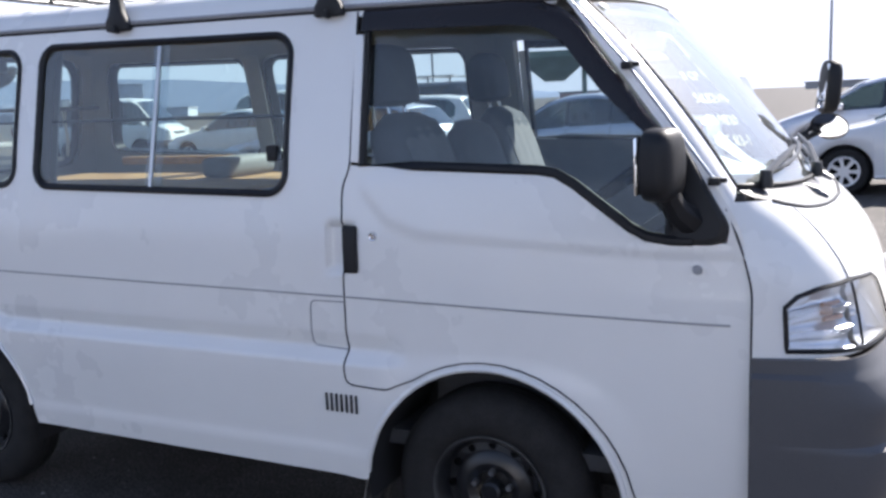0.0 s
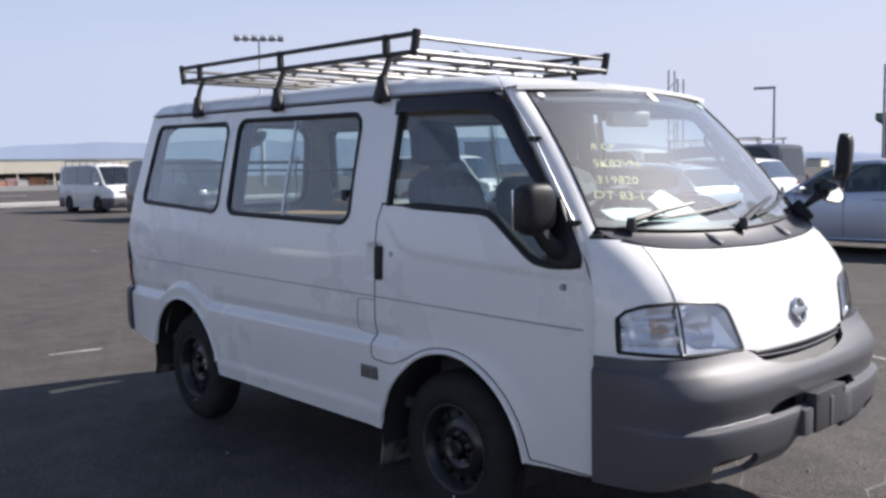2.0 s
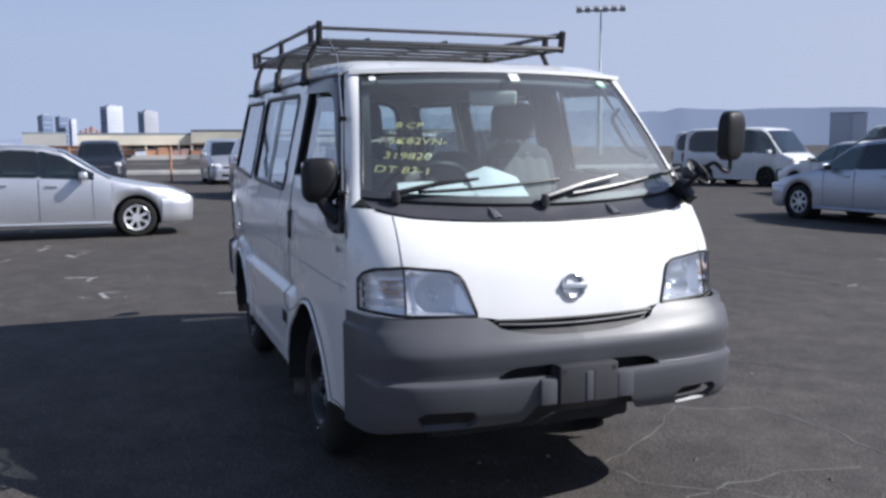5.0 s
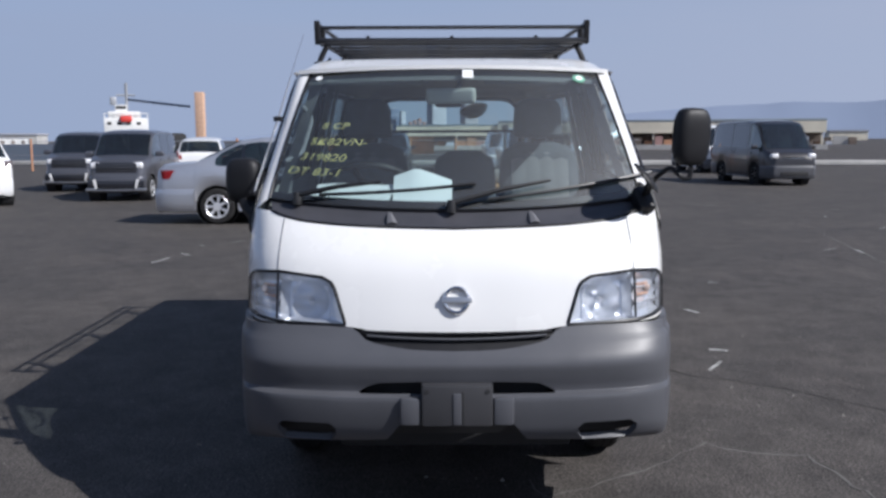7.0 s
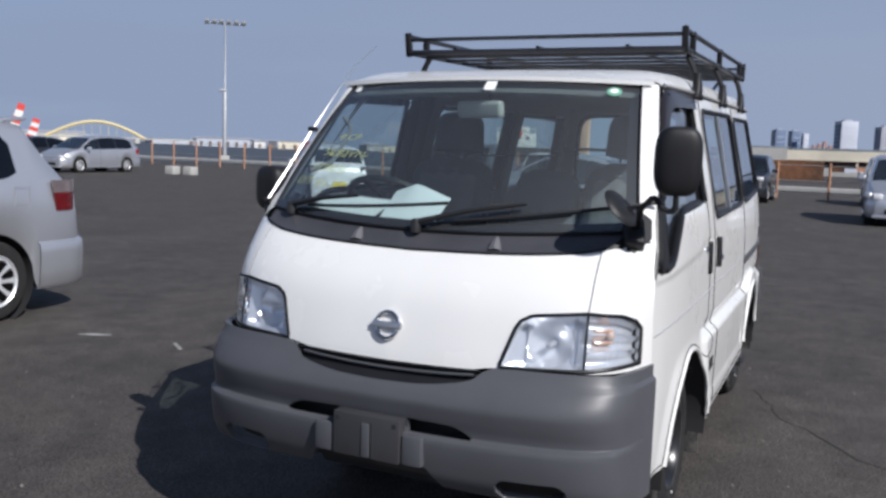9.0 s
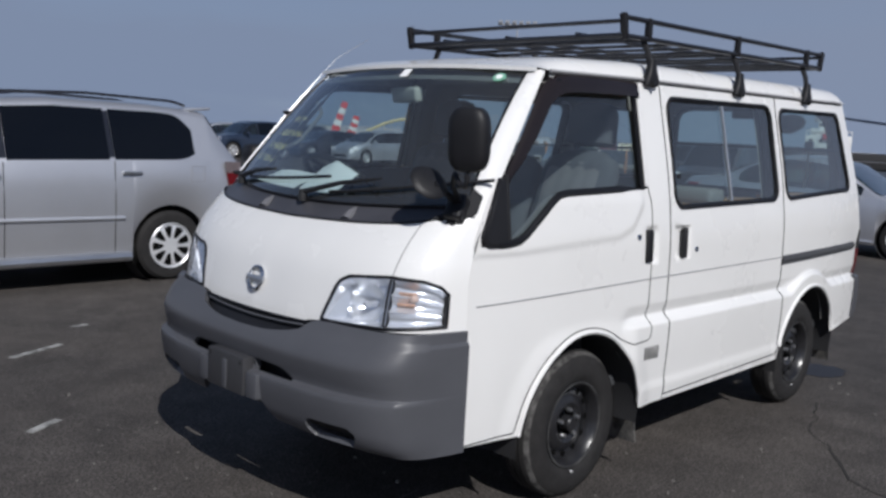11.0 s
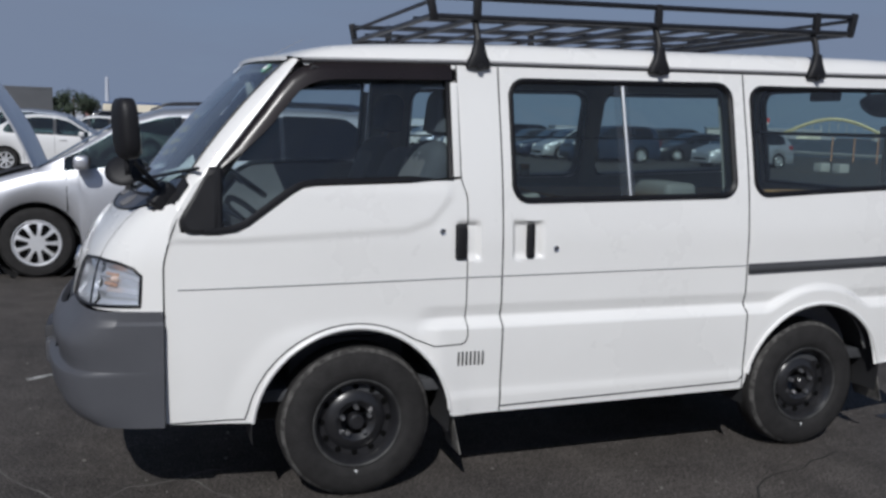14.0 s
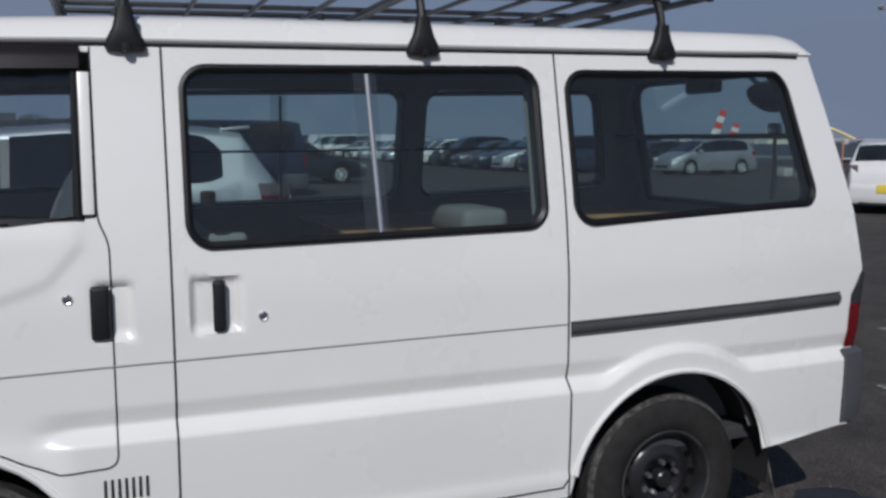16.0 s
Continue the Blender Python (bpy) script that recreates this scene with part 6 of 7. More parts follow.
            rws = [[Vector((xx(f), s * (plan(f) * q + 0.006), z)) for f, q in ((0.990 - deep - 0.020 * (z - z0) / (z1 - z0), 0.997), (0.958, 1.0), (0.966, 1.0), (0.976, 0.985), (0.986, 0.94), (0.989, 0.78))] for z in (z0, z0 + (z1 - z0) / 3, z0 + (z1 - z0) * 2 / 3, z1)]
            part("tail_lamp", thick(grid(bmesh.new(), rws), 0.010), tail if tail else REDCAR, c)
        else:
            part("tail_lamp", boxed(-0.03, 0.05, min(-0.09 * s, 0.012 * s), max(-0.09 * s, 0.012 * s), -0.18, 0.18, bev=0.03, seg=3, m=pose(xx(0.99), s * (plan(0.975) - 0.01), 0.95)), REDLENS, c)
        part("sill_strip", tubed([Vector((xx(f), s * (plan(f) * 0.985 + 0.008), low(f) + 0.03)) for f in [(x0 - WB / 2 + R * 1.25) / L + k / 10 * ((WB - 2.5 * R) / L) for k in range(11)]], 0.045 if lower else 0.02, 8), lower if lower else colour, c)

    # windscreen and rear window
    for (a, b), nm in ((ws, "windscreen"), (rw, "rear_window")):
        rws = []
        for k in range(9):
            f = a + (b - a) * k / 8
            T, S = interp(f, tx, tz), interp(f, sx, sz)
            w = plan(f)
            wr = w * (0.93 - (0.93 - roofw) * min(1.0, max(0.0, T - S) / (H * 0.32)))
            nx = 0.6 if nm == "windscreen" else -0.6
            rws.append([Vector((xx(f) + nx * 0.012, wr * 0.90 * j / 6, T + 0.022 - 0.02 * abs(j / 6) ** 3)) for j in range(-6, 7)])
        part(nm, thick(grid(bmesh.new(), rws), 0.005), PRIVACY if (dark and nm == "rear_window") else pane, c)
    # nose and tail: grille, plates, lower openings
    gz = interp(0.05, sx, sz) - 0.11
    if front_detail:
        part("grille", boxed(-0.04, 0.02, -0.36, 0.36, -0.055, 0.055, bev=0.02, m=pose(face_x(gz) - 0.004, 0, gz)), GREYDARK, c)
        part("lower_grille", boxed(-0.05, 0.015, -0.42, 0.42, -0.06, 0.06, bev=0.02, m=pose(xx(0.0) + 0.042, 0, 0.36)), GREYDARK, c)
        part("grille_bar", boxed(-0.015, 0.03, -0.34, 0.34, -0.01, 0.01, bev=0.006, m=pose(face_x(gz) - 0.004, 0, gz)), CHROME, c)
    if plate is PLATEYELLOW:
        part("front_plate", boxed(-0.01, 0.012, -0.165, 0.165, -0.0825, 0.0825, bev=0.004, m=pose(xx(0.0) + 0.056, 0, 0.50)), plate, c)
    if plate is PLATEYELLOW:
        part("rear_plate", boxed(-0.012, 0.01, -0.165, 0.165, -0.0825, 0.0825, bev=0.004, m=pose(xx(1.0) - 0.056, 0, 0.52)), plate, c)
    for nose_end in (True, False):
        wf = (x0 - WB / 2) / L - R * 1.24 / L if nose_end else (x0 + WB / 2) / L + R * 1.24 / L
        e = 0.0 if nose_end else 1.0
        way = [(xx(wf + (e - wf) * k / 7), plan(wf + (e - wf) * k / 7)) for k in range(8)]
        tip = xx(e) + (0.012 if nose_end else -0.012)
        way += [(tip, plan(e) * 0.86), (tip + (0.014 if nose_end else -0.014), plan(e) * 0.5), (tip + (0.02 if nose_end else -0.02), 0.0)]
        way += [(x, -y) for x, y in way[-2::-1]]
        mid = Vector((xx(0.25 if nose_end else 0.75), 0, 0))
        rws = []
        for z, o in ((0.215, -0.02), (0.25, 0.010), (0.36, 0.020), (0.50, 0.024), (0.575, 0.018), (0.60, 0.0), (0.61, -0.02)):
            rws.append([Vector((x, y, z)) + (Vector((x, y, 0)) - mid).normalized() * o for x, y in way])
        part("front_bumper" if nose_end else "rear_bumper", grid(bmesh.new(), rws), GREY if kind == "boxvan" else colour, c)
    part("rear_valance", boxed(-0.03, 0.10, -hw * 0.66, hw * 0.66, -0.06, 0.03 if kind == "kei" else 0.07, bev=0.03, m=pose(xx(1.0) - (0.0 if kind == "kei" else 0.03), 0, 0.25)), GREYDARK, c)
    if kind != "kei":
        part("bumper_line", boxed(-0.02, 0.012, -hw * 0.74, hw * 0.74, -0.012, 0.012, bev=0.006, m=pose(xx(1.0) - 0.03, 0, 0.605)), GAP, c)
    if kind == "keivan":
        part("radiator_grille", boxed(-0.03, 0.018, -0.47, 0.47, -0.12, 0.12, bev=0.03, m=pose(xx(0.008), 0, 0.79)), CARBLACK, c)
        for dz in (-0.07, 0.0, 0.07):
            part("radiator_bar", boxed(-0.01, 0.026, -0.44, 0.44, -0.007, 0.007, bev=0.003, m=pose(xx(0.008), 0, 0.79 + dz)), GREY, c)
        part("badge", lathe(bmesh.new(), [(0, -0.034), (0.05, -0.032), (0.06, -0.02)], 12, "x", (xx(0.008), 0, 0.79)), CHROME, c)
        part("lower_intake", boxed(-0.05, 0.016, -0.44, 0.44, -0.085, 0.085, bev=0.02, m=pose(xx(0.0) + 0.044, 0, 0.40)), CARBLACK, c)
        part("bumper_trim", boxed(-0.05, 0.016, -0.46, 0.46, -0.014, 0.014, bev=0.006, m=pose(xx(0.0) + 0.042, 0, 0.27)), ALLOY, c)
        for s in (-1, 1):
            part("fog_pocket", boxed(-0.05, 0.02, -0.085, 0.085, -0.095, 0.095, bev=0.02, m=pose(xx(0.0) + 0.036, s * 0.56, 0.40)), CARBLACK, c)
            part("fog_trim", boxed(-0.06, 0.02, -0.028, 0.028, -0.11, 0.11, bev=0.012, m=pose(xx(0.0) + 0.048, s * 0.475, 0.41, -14 * s, 0, 0)), CARWHITE, c, "pale corner trim")
            part("fog_sill", boxed(-0.06, 0.03, -0.12, 0.12, -0.03, 0.03, bev=0.012, m=pose(xx(0.0) + 0.034, s * 0.57, 0.285)), ALLOY, c)
    if kind == "mpv":
        part("grille_surround", tubed([Vector((face_x(gz + dz) + 0.004, y, gz + dz)) for y, dz in ((-0.40, 0.05), (0.40, 0.05), (0.34, -0.06), (-0.34, -0.06))], 0.012, 6, closed=True), CHROME, c)
        part("chin_lip", boxed(-0.10, 0.02, -hw * 0.80, hw * 0.80, -0.03, 0.03, bev=0.02, m=pose(xx(0.0) + 0.055, 0, 0.235)), colour, c)
        for s in (-1, 1):
            part("lamp_corner", boxed(-0.30, 0.0, min(0.0, 0.10 * s), max(0.0, 0.10 * s), -0.06, 0.085, bev=0.04, seg=3, m=pose(xx(0.02) - 0.03, s * (plan(0.06) - 0.09), interp(0.06, sx, sz) - 0.06, 0, 0, -18 * s)), REFLECTOR, c)
    if roofrails and kind == "boxvan":
        xs = [L * (0.22 - 0.145 * k) for k in range(5)]
        zt = H * scale_h
        for x in xs:
            for s in (-1, 1):
                part("rack_leg", tubed([(x, s * hw * 0.86, zt - 0.10), (x, s * hw * 0.86, zt + 0.13)], 0.018, 6), GREY, c)
            part("rack_bar", tubed([(x, -hw * 0.88, zt + 0.13), (x, hw * 0.88, zt + 0.13)], 0.018, 6), GREY, c)
        for s in (-1, 1):
            part("rack_rail", tubed([(xs[0] + 0.1, s * hw * 0.88, zt + 0.16), (xs[-1] - 0.1, s * hw * 0.88, zt + 0.16)], 0.018, 6), GREY, c)
    elif roofrails:
        for s in (-1, 1):
            part("roof_rail", tubed(bend([Vector((xx(f), s * plan(f) * roofw * 0.86, interp(f, tx, tz) + (0.03 if f in (.42, .86) else 0.055))) for f in (.42, .45, .65, .83, .86)], 0.05), 0.014, 6), CARBLACK, c)
    if kind == "carrier":
        part("spoiler", boxed(-0.13, 0.13, -0.60, 0.60, -0.014, 0.016, bev=0.012, m=pose(xx(0.885), 0, 1.565, 0, 6, 0)), colour, c)
        # open bonnet on its rear hinges, and the dark bay under it
        hinge = pose(xx(0.195), 0, 1.0, 0, 62, 0)
        rws = [[hinge @ Vector((-0.86 * k / 8, 0.70 * j / 8 * (1 - 0.06 * k / 8), 0.035 * math.sin(math.pi * k / 8) - 0.03 * (j / 8) ** 4)) for j in range(-8, 9)] for k in range(9)]
        rws = [[Vector((2 * hinge.translation.x - p.x, p.y, p.z)) for p in r] for r in rws]
        part("open_bonnet", thick(grid(bmesh.new(), rws), 0.02), colour, c, "open bonnet")
        rws = [[Vector((xx(f), plan(f) * 0.78 * j / 6, interp(f, tx, tz) + 0.026)) for j in range(-6, 7)] for f in (0.055, 0.09, 0.13, 0.165, 0.188)]
        part("engine_bay", grid(bmesh.new(), rws), GREYDARK, c)
        part("bonnet_prop", tubed([(xx(0.06), 0.45, 0.82), (xx(0.09), 0.40, 1.55)], 0.006, 6), GREYDARK, c)
    return c


def at(x, y, heading):
    """Pose of a car: its middle between the axles, and where its nose points (degrees from +x)."""
    return pose(x, y, 0, 0, 0, heading)


# the row behind the van's left side, all with their noses to -x
car("sedan", SILVERBLUE, "silver sedan parked in the row", m=at(-3.40, 11.45, 180))
car("wagon", SILVERBLUE, "grey-blue silver estate car with roof rails parked in the row", m=at(-8.05, 11.3, 180), cap=WHEELSILVER, dark=True, roofrails=True)
car("sedan", CARWHITE, "white sedan parked in the row", m=at(2.05, 10.45, 180))
car("mpv", SILVER, "silver people carrier parked behind the row", m=at(1.6, 15.0, 180))
car("suv", NAVY, "dark blue minivan parked behind the row", m=at(-3.2, 15.2, 180), dark=True)
car("mpv", CARWHITE, "white hatchback seen from behind", m=at(-8.9, 15.6, 182))
car("sedan", CARWHITE, "white sedan parked behind the row", m=at(-14.6, 17.0, 180))
car("boxvan", CARWHITE, "white delivery van parked behind the cars", m=at(-15.3, 20.2, 180), dark=True, name="delivery_van")
car("boxvan", GUNMETAL, "dark delivery van with a roof rack behind the cars", m=at(-10.9, 20.0, 180), dark=True, name="delivery_van", roofrails=True)
# the open side towards -x
car("mpv", SILVER, "silver people carrier facing the yard", m=at(-22.2, 2.5, 0), dark=True, scale_h=1.10)
car("mpv", SILVER, "silver people carrier behind another", m=at(-33.0, 2.55, 0), dark=True, scale_h=1.12)
car("boxvan", BROWNGREY, "brown-grey delivery van facing the yard", m=at(-24.6, 10.3, 4), dark=True, name="delivery_van")
car("boxvan", CARWHITE, "white delivery van with a roof rack", m=at(-34.2, 11.4, 4), dark=True, name="delivery_van", roofrails=True)
car("boxvan", CARWHITE, "white delivery van with grey bumper", m=at(-21.3, 19.1, 12), name="delivery_van", dark=True)
car("boxvan", CARWHITE, "white delivery van further off", m=at(-27.0, 22.6, 12), name="delivery_van", dark=True)
car("suv", CARBLACK, "black off-road car facing the yard", m=at(-31.3, -2.2, 0), dark=True)
car("sedan", SILVER, "silver sedan standing across the yard", m=at(-11.7, -2.6, 90), cap=WHEELSILVER)
# the far side towards -y
car("kei", CARWHITE, "small white hatchback with a yellow plate", m=at(-16.15, -11.1, 222), plate=PLATEYELLOW, tail=LAMPCLEAR)
car("keivan", GUNMETAL, "dark grey small minivan facing the yard", m=at(-18.3, -7.80, 4), dark=True, cap=WHEELSILVER)
car("keivan", GUNMETAL, "dark grey small minivan beside another", m=at(-22.3, -10.6, 4), dark=True, cap=WHEELSILVER)
car("kei", CARWHITE, "small white hatchback behind the minivans", m=at(-24.0, -7.6, 190))
car("mpv", SILVER, "silver people carrier standing far across the yard", m=at(-25.35, -29.3, 2), dark=True)
car("wagon", CARBLACK, "black estate car across the yard", m=at(-26.8, -35.3, 0), dark=True)
car("suv", GUNMETAL, "dark minivan across the yard", m=at(-27.0, -38.6, 0), dark=True)
car("mpv", SILVER, "silver people carrier in the far row", m=at(-27.0, -42.0, 0))
# the far row, noses to the open lane
for y, kind, paint_, label in ((-32.6, "suv", CARBLUE, "blue off-road car in the far row"), (-35.4, "mpv", SILVER, "silver hatchback in the far row"), (-38.2, "wagon", NAVY, "dark blue estate car in the far row"), (-41.2, "sedan", GUNMETAL, "dark grey sedan in the far row"), (-44.2, "suv", CARBLACK, "black off-road car in the far row"), (-47.3, "mpv", CARWHITE, "white hatchback in the far row"), (-50.4, "sedan", CARWHITE, "white sedan in the far row"), (-53.6, "wagon", SILVERBLUE, "pale blue estate car in the far row"), (-57.0, "mpv", CARWHITE, "white people carrier in the far row"), (-60.5, "sedan", SILVER, "silver sedan in the far row"), (-64.0, "kei", CARWHITE, "small white hatchback in the far row"), (-68.0, "wagon", SILVER, "silver estate car in the far row"), (-72.0, "boxvan", CARWHITE, "white delivery van at the row's end"), (-77.0, "boxvan", CARWHITE, "white delivery van past the row's end")):
    car(kind, paint_, label, m=at(-20.3, y, 0), dark=kind in ("suv", "wagon"))
# cars beyond the silver people carrier
car("boxvan", NAVY, "dark blue high-roofed minivan parked in the yard", m=at(-2.95, -20.4, 0), dark=True, name="minivan")
car("wagon", CARBLACK, "black estate car parked behind the minivan", m=at(-6.6, -26.9, 180), dark=True)
car("sedan", CARWHITE, "white sedan parked beyond the people carrier", m=at(2.5, -21.2, 180))
car("mpv", SILVERBLUE, "pale blue people carrier behind the white sedan", m=at(3.2, -25.4, 180))
car("sedan", CARWHITE, "white sedan further back", m=at(1.4, -31.0, 180))
car("wagon", CARWHITE, "white estate car further back", m=at(3.9, -36.6, 180))
car("suv", CARBLACK, "black off-road car further back", m=at(0.4, -42.5, 180), dark=True)
# the silver people carrier close to the van
car("carrier", SILVER, "silver people carrier with dark rear windows and open bonnet", m=at(0.245, -5.41, 0), dark=True, cap=WHEELSILVER, roofrails=True, lower=ALLOY, gaps=9)


# ---- distance ----
CONCRETE = mat("pale_concrete", (0.45, 0.44, 0.42), 0.9, var=0.2, scale=0.05, fine=0.1, fine_scale=2)
# distance haze is painted into this blue; the air itself is clear
HAZEBLUE = mat("haze_tinted_hill", (0.235, 0.28, 0.375), 1.0, var=0.06, scale=0.004, spec=0.0)
WATER = mat("harbour_water", (0.045, 0.052, 0.06), 0.5, var=0.3, scale=0.05, bump=0.3)
SHEDWALL = mat("shed_wall", (0.78, 0.72, 0.58), 0.9, var=0.2, scale=0.2)
BAYBROWN = mat("bay_brown", (0.20, 0.155, 0.125), 0.9, col2=(0.07, 0.06, 0.06), scale=0.5, fine=0.3, fine_scale=3)
SHEDROOF = mat("shed_roof", (0.22, 0.26, 0.29), 0.8, var=0.2, scale=0.2)
RUST = mat("rust_brown", (0.17, 0.075, 0.035), 0.9, col2=(0.05, 0.03, 0.02), scale=0.3, fine=0.3, fine_scale=2)
ORANGE = mat("orange_paint", (0.50, 0.26, 0.15), 0.6, var=0.25, scale=3)
POLE = mat("galvanised_pole", (0.42, 0.43, 0.45), 0.5, 0.5, var=0.2)
# white greyed towards blue to carry the haze over the far towers
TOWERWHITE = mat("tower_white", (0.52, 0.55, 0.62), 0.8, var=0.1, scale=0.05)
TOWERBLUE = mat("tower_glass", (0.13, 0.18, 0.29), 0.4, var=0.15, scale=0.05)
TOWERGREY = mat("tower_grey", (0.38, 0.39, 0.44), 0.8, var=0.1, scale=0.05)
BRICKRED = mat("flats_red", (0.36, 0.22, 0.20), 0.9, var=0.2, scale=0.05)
# pale blue grey with the distance haze mixed into the colour
TOWERHAZE = mat("haze_tinted_concrete", (0.46, 0.49, 0.56), 0.9, var=0.1, scale=0.05)
# bridge yellow, paled in its colour for the haze in between
ARCHYELLOW = mat("bridge_yellow", (0.62, 0.52, 0.28), 0.6, var=0.15, scale=0.1)
HOPPERGREEN = mat("hopper_green", (0.16, 0.24, 0.17), 0.8, var=0.3, scale=0.5)
SIGNRED = mat("sign_red", (0.60, 0.05, 0.04), 0.6, var=0.1)
SHIPWHITE = mat("ship_white", (0.72, 0.72, 0.70), 0.7, var=0.1, scale=0.3)
MAROON = mat("container_maroon", (0.17, 0.065, 0.09), 0.8, var=0.2, scale=0.5)
DARKHALL = mat("hall_grey", (0.13, 0.14, 0.16), 0.8, var=0.15, scale=0.3)
EYE0 = Vector((3.0, 0.0, 0.0))


def ray(az, dist, h=0.0):
    """A place at a bearing (degrees from +x) and distance from the yard's middle."""
    return EYE0 + Vector((math.cos(radians(az)) * dist, math.sin(radians(az)) * dist, h))


def lift(el, dist):
    return 1.4 + math.tan(radians(el)) * dist


def tower(name, az, w_deg, el, dist, m, label, band=None, rows=0, cols=6):
    w, h = math.radians(w_deg) * dist, lift(el, dist)
    t = thing(name, label, "building", "far towers", m=Matrix.Translation(ray(az, dist)) @ pose(0, 0, 0, 0, 0, az + 24))
    w *= 0.78
    part("wall", boxed(-w / 2, w / 2, -w / 2, w / 2, 0, h, bev=w * 0.02), m, t)
    part("roof", boxed(-w / 4, w / 4, -w / 4, w / 4, h, h + w * 0.1), TOWERGREY, t)
    if rows:
        for r in range(rows):
            z = h * (0.06 + 0.88 * r / rows)
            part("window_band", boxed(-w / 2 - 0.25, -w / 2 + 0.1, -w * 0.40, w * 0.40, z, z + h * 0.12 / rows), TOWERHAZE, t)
            part("window_band", boxed(-w * 0.44, w * 0.44, w / 2 - 0.1, w / 2 + 0.25, z, z + h * 0.78 / rows), band, t)
    return t


def shed(az0, az1, dist, el, label, wall, roof, base=None):
    a, b = ray(az0, dist), ray(az1, dist)
    d = b - a
    h = lift(el, dist)
    t = thing("warehouse", label, "building", m=Matrix.Translation((a + b) / 2) @ pose(0, 0, 0, 0, 0, math.degrees(math.atan2(d.y, d.x))))
    l = d.length
    part("roof", boxed(-l / 2, l / 2, -8.02, 8.02, h * 0.92, h, bev=0.05), roof, t)
    if not base:
        part("wall", boxed(-l / 2, l / 2, -8, 8, 0, h * 0.92), wall, t)
        return t
    # a long frontage: lintel, posts between open bays, dark inside, goods standing in the bays
    r = random.Random(int(l))
    part("lintel", boxed(-l / 2, l / 2, -8, 8, h * 0.55, h * 0.92), wall, t)
    part("back_wall", boxed(-l / 2, l / 2, -5, 5, 0, h * 0.55), BAYBROWN, t)
    part("plinth", boxed(-l / 2, l / 2, -9.4, 9.4, 0, h * 0.16), base, t)
    for k in range(int(l / 4.2) + 1):
        x = -l / 2 + 4.2 * k
        for q in (-1, 1):
            part("post", boxed(x - 0.12, x + 0.12, q * 7.7 - 0.15, q * 7.7 + 0.15, h * 0.16, h * 0.55), wall, t)
        for x in (x, x + 1.4, x + 2.8):
            w, y = r.uniform(0.3, 0.9), r.uniform(8.1, 8.7)
            g = r.choice((RUST, BRICKRED, ORANGE, ORANGE, CONCRETE, BAYBROWN, TOWERWHITE))
            for q in (-1, 1):
                part("crate", boxed(x + 0.7 - w, x + 0.7 + w, q * y - 0.3, q * y + 0.3, h * 0.16, h * r.uniform(0.24, 0.46)), g, t)
    return t


def floodlight(az, dist, el, size, label):
    p, h = ray(az, dist), lift(el, dist)
    t = thing("floodlight_mast", label, "light pole", "floodlight masts", m=Matrix.Translation(p) @ pose(0, 0, 0, 0, 0, az + 90))
    q = size
    part("mast", tubed([(0, 0, 0), (0, 0, h * 0.52), (0, 0, h * 0.53), (0, 0, h)], [0.20 * q, 0.17 * q, 0.085 * q, 0.06 * q], 10), POLE, t)
    part("head_bar", tubed([(-1.7 * q, 0, h), (1.7 * q, 0, h)], 0.07 * q, 6), POLE, t)
    for k in range(6):
        x = (-1.6 + 0.64 * k) * q
        part("flood_lamp", boxed(-0.2 * q, 0.2 * q, -0.25 * q, 0.15 * q, -0.12 * q, 0.26 * q, bev=0.05, m=pose(x, 0, h + 0.05, -35, 0, 0)), POLE, t)
    part("camera_box", boxed(-0.35 * q, 0.35 * q, -0.2 * q, 0.2 * q, -0.12 * q, 0.12 * q, bev=0.05, m=pose(0.2 * q, 0, h * 0.52)), POLE, t)
    part("foot", boxed(-0.4, 0.4, -0.4, 0.4, 0, 0.5, bev=0.06), CONCRETE, t)
    return t


floodlight(150.26, 110.5, 8.5, 1.65, "tall grey floodlight mast with a row of lamps")
floodlight(-141.75, 72, 7.5, 0.88, "tall grey floodlight mast beside the water")
p = ray(118.2, 70)
lamp = thing("street_lamp", "grey street lamp with one arm", "light pole", m=Matrix.Translation(p) @ pose(0, 0, 0, 0, 0, 27))
part("mast", tubed([(0, 0, 0), (0, 0, 7.3)], [0.12, 0.08], 8), POLE, lamp)
part("lamp_head", boxed(-1.5, 0.1, -0.15, 0.15, 7.2, 7.4, bev=0.06), POLE, lamp)
for az, h, dd in ((112.1, 8.1, 65), (93.5, 7.2, 65)):
    pl = thing("utility_pole", "thin grey steel pole", "pole", m=Matrix.Translation(ray(az, dd)))
    part("mast", tubed([(0, 0, 0), (0, 0, h)], [0.13, 0.09], 8), POLE, pl)
# lattice mast
lt = thing("lattice_mast", "grey steel lattice mast", "mast", m=Matrix.Translation(ray(123.7, 95)))
for dx, dy in ((-0.55, -0.55), (0.55, -0.55), (0.55, 0.55), (-0.55, 0.55)):
    part("post", tubed([(dx, dy, 0), (dx, dy, 10.6 if dx > 0 else 11.6)], 0.10, 6), POLE, lt)
for k in range(9):
    z = 1.2 * k
    part("brace", tubed([(-0.55, -0.55, z), (0.55, -0.55, z + 1.1)], 0.05, 5), POLE, lt)
    part("brace", tubed([(0.55, 0.55, z), (-0.55, 0.55, z + 1.1)], 0.05, 5), POLE, lt)
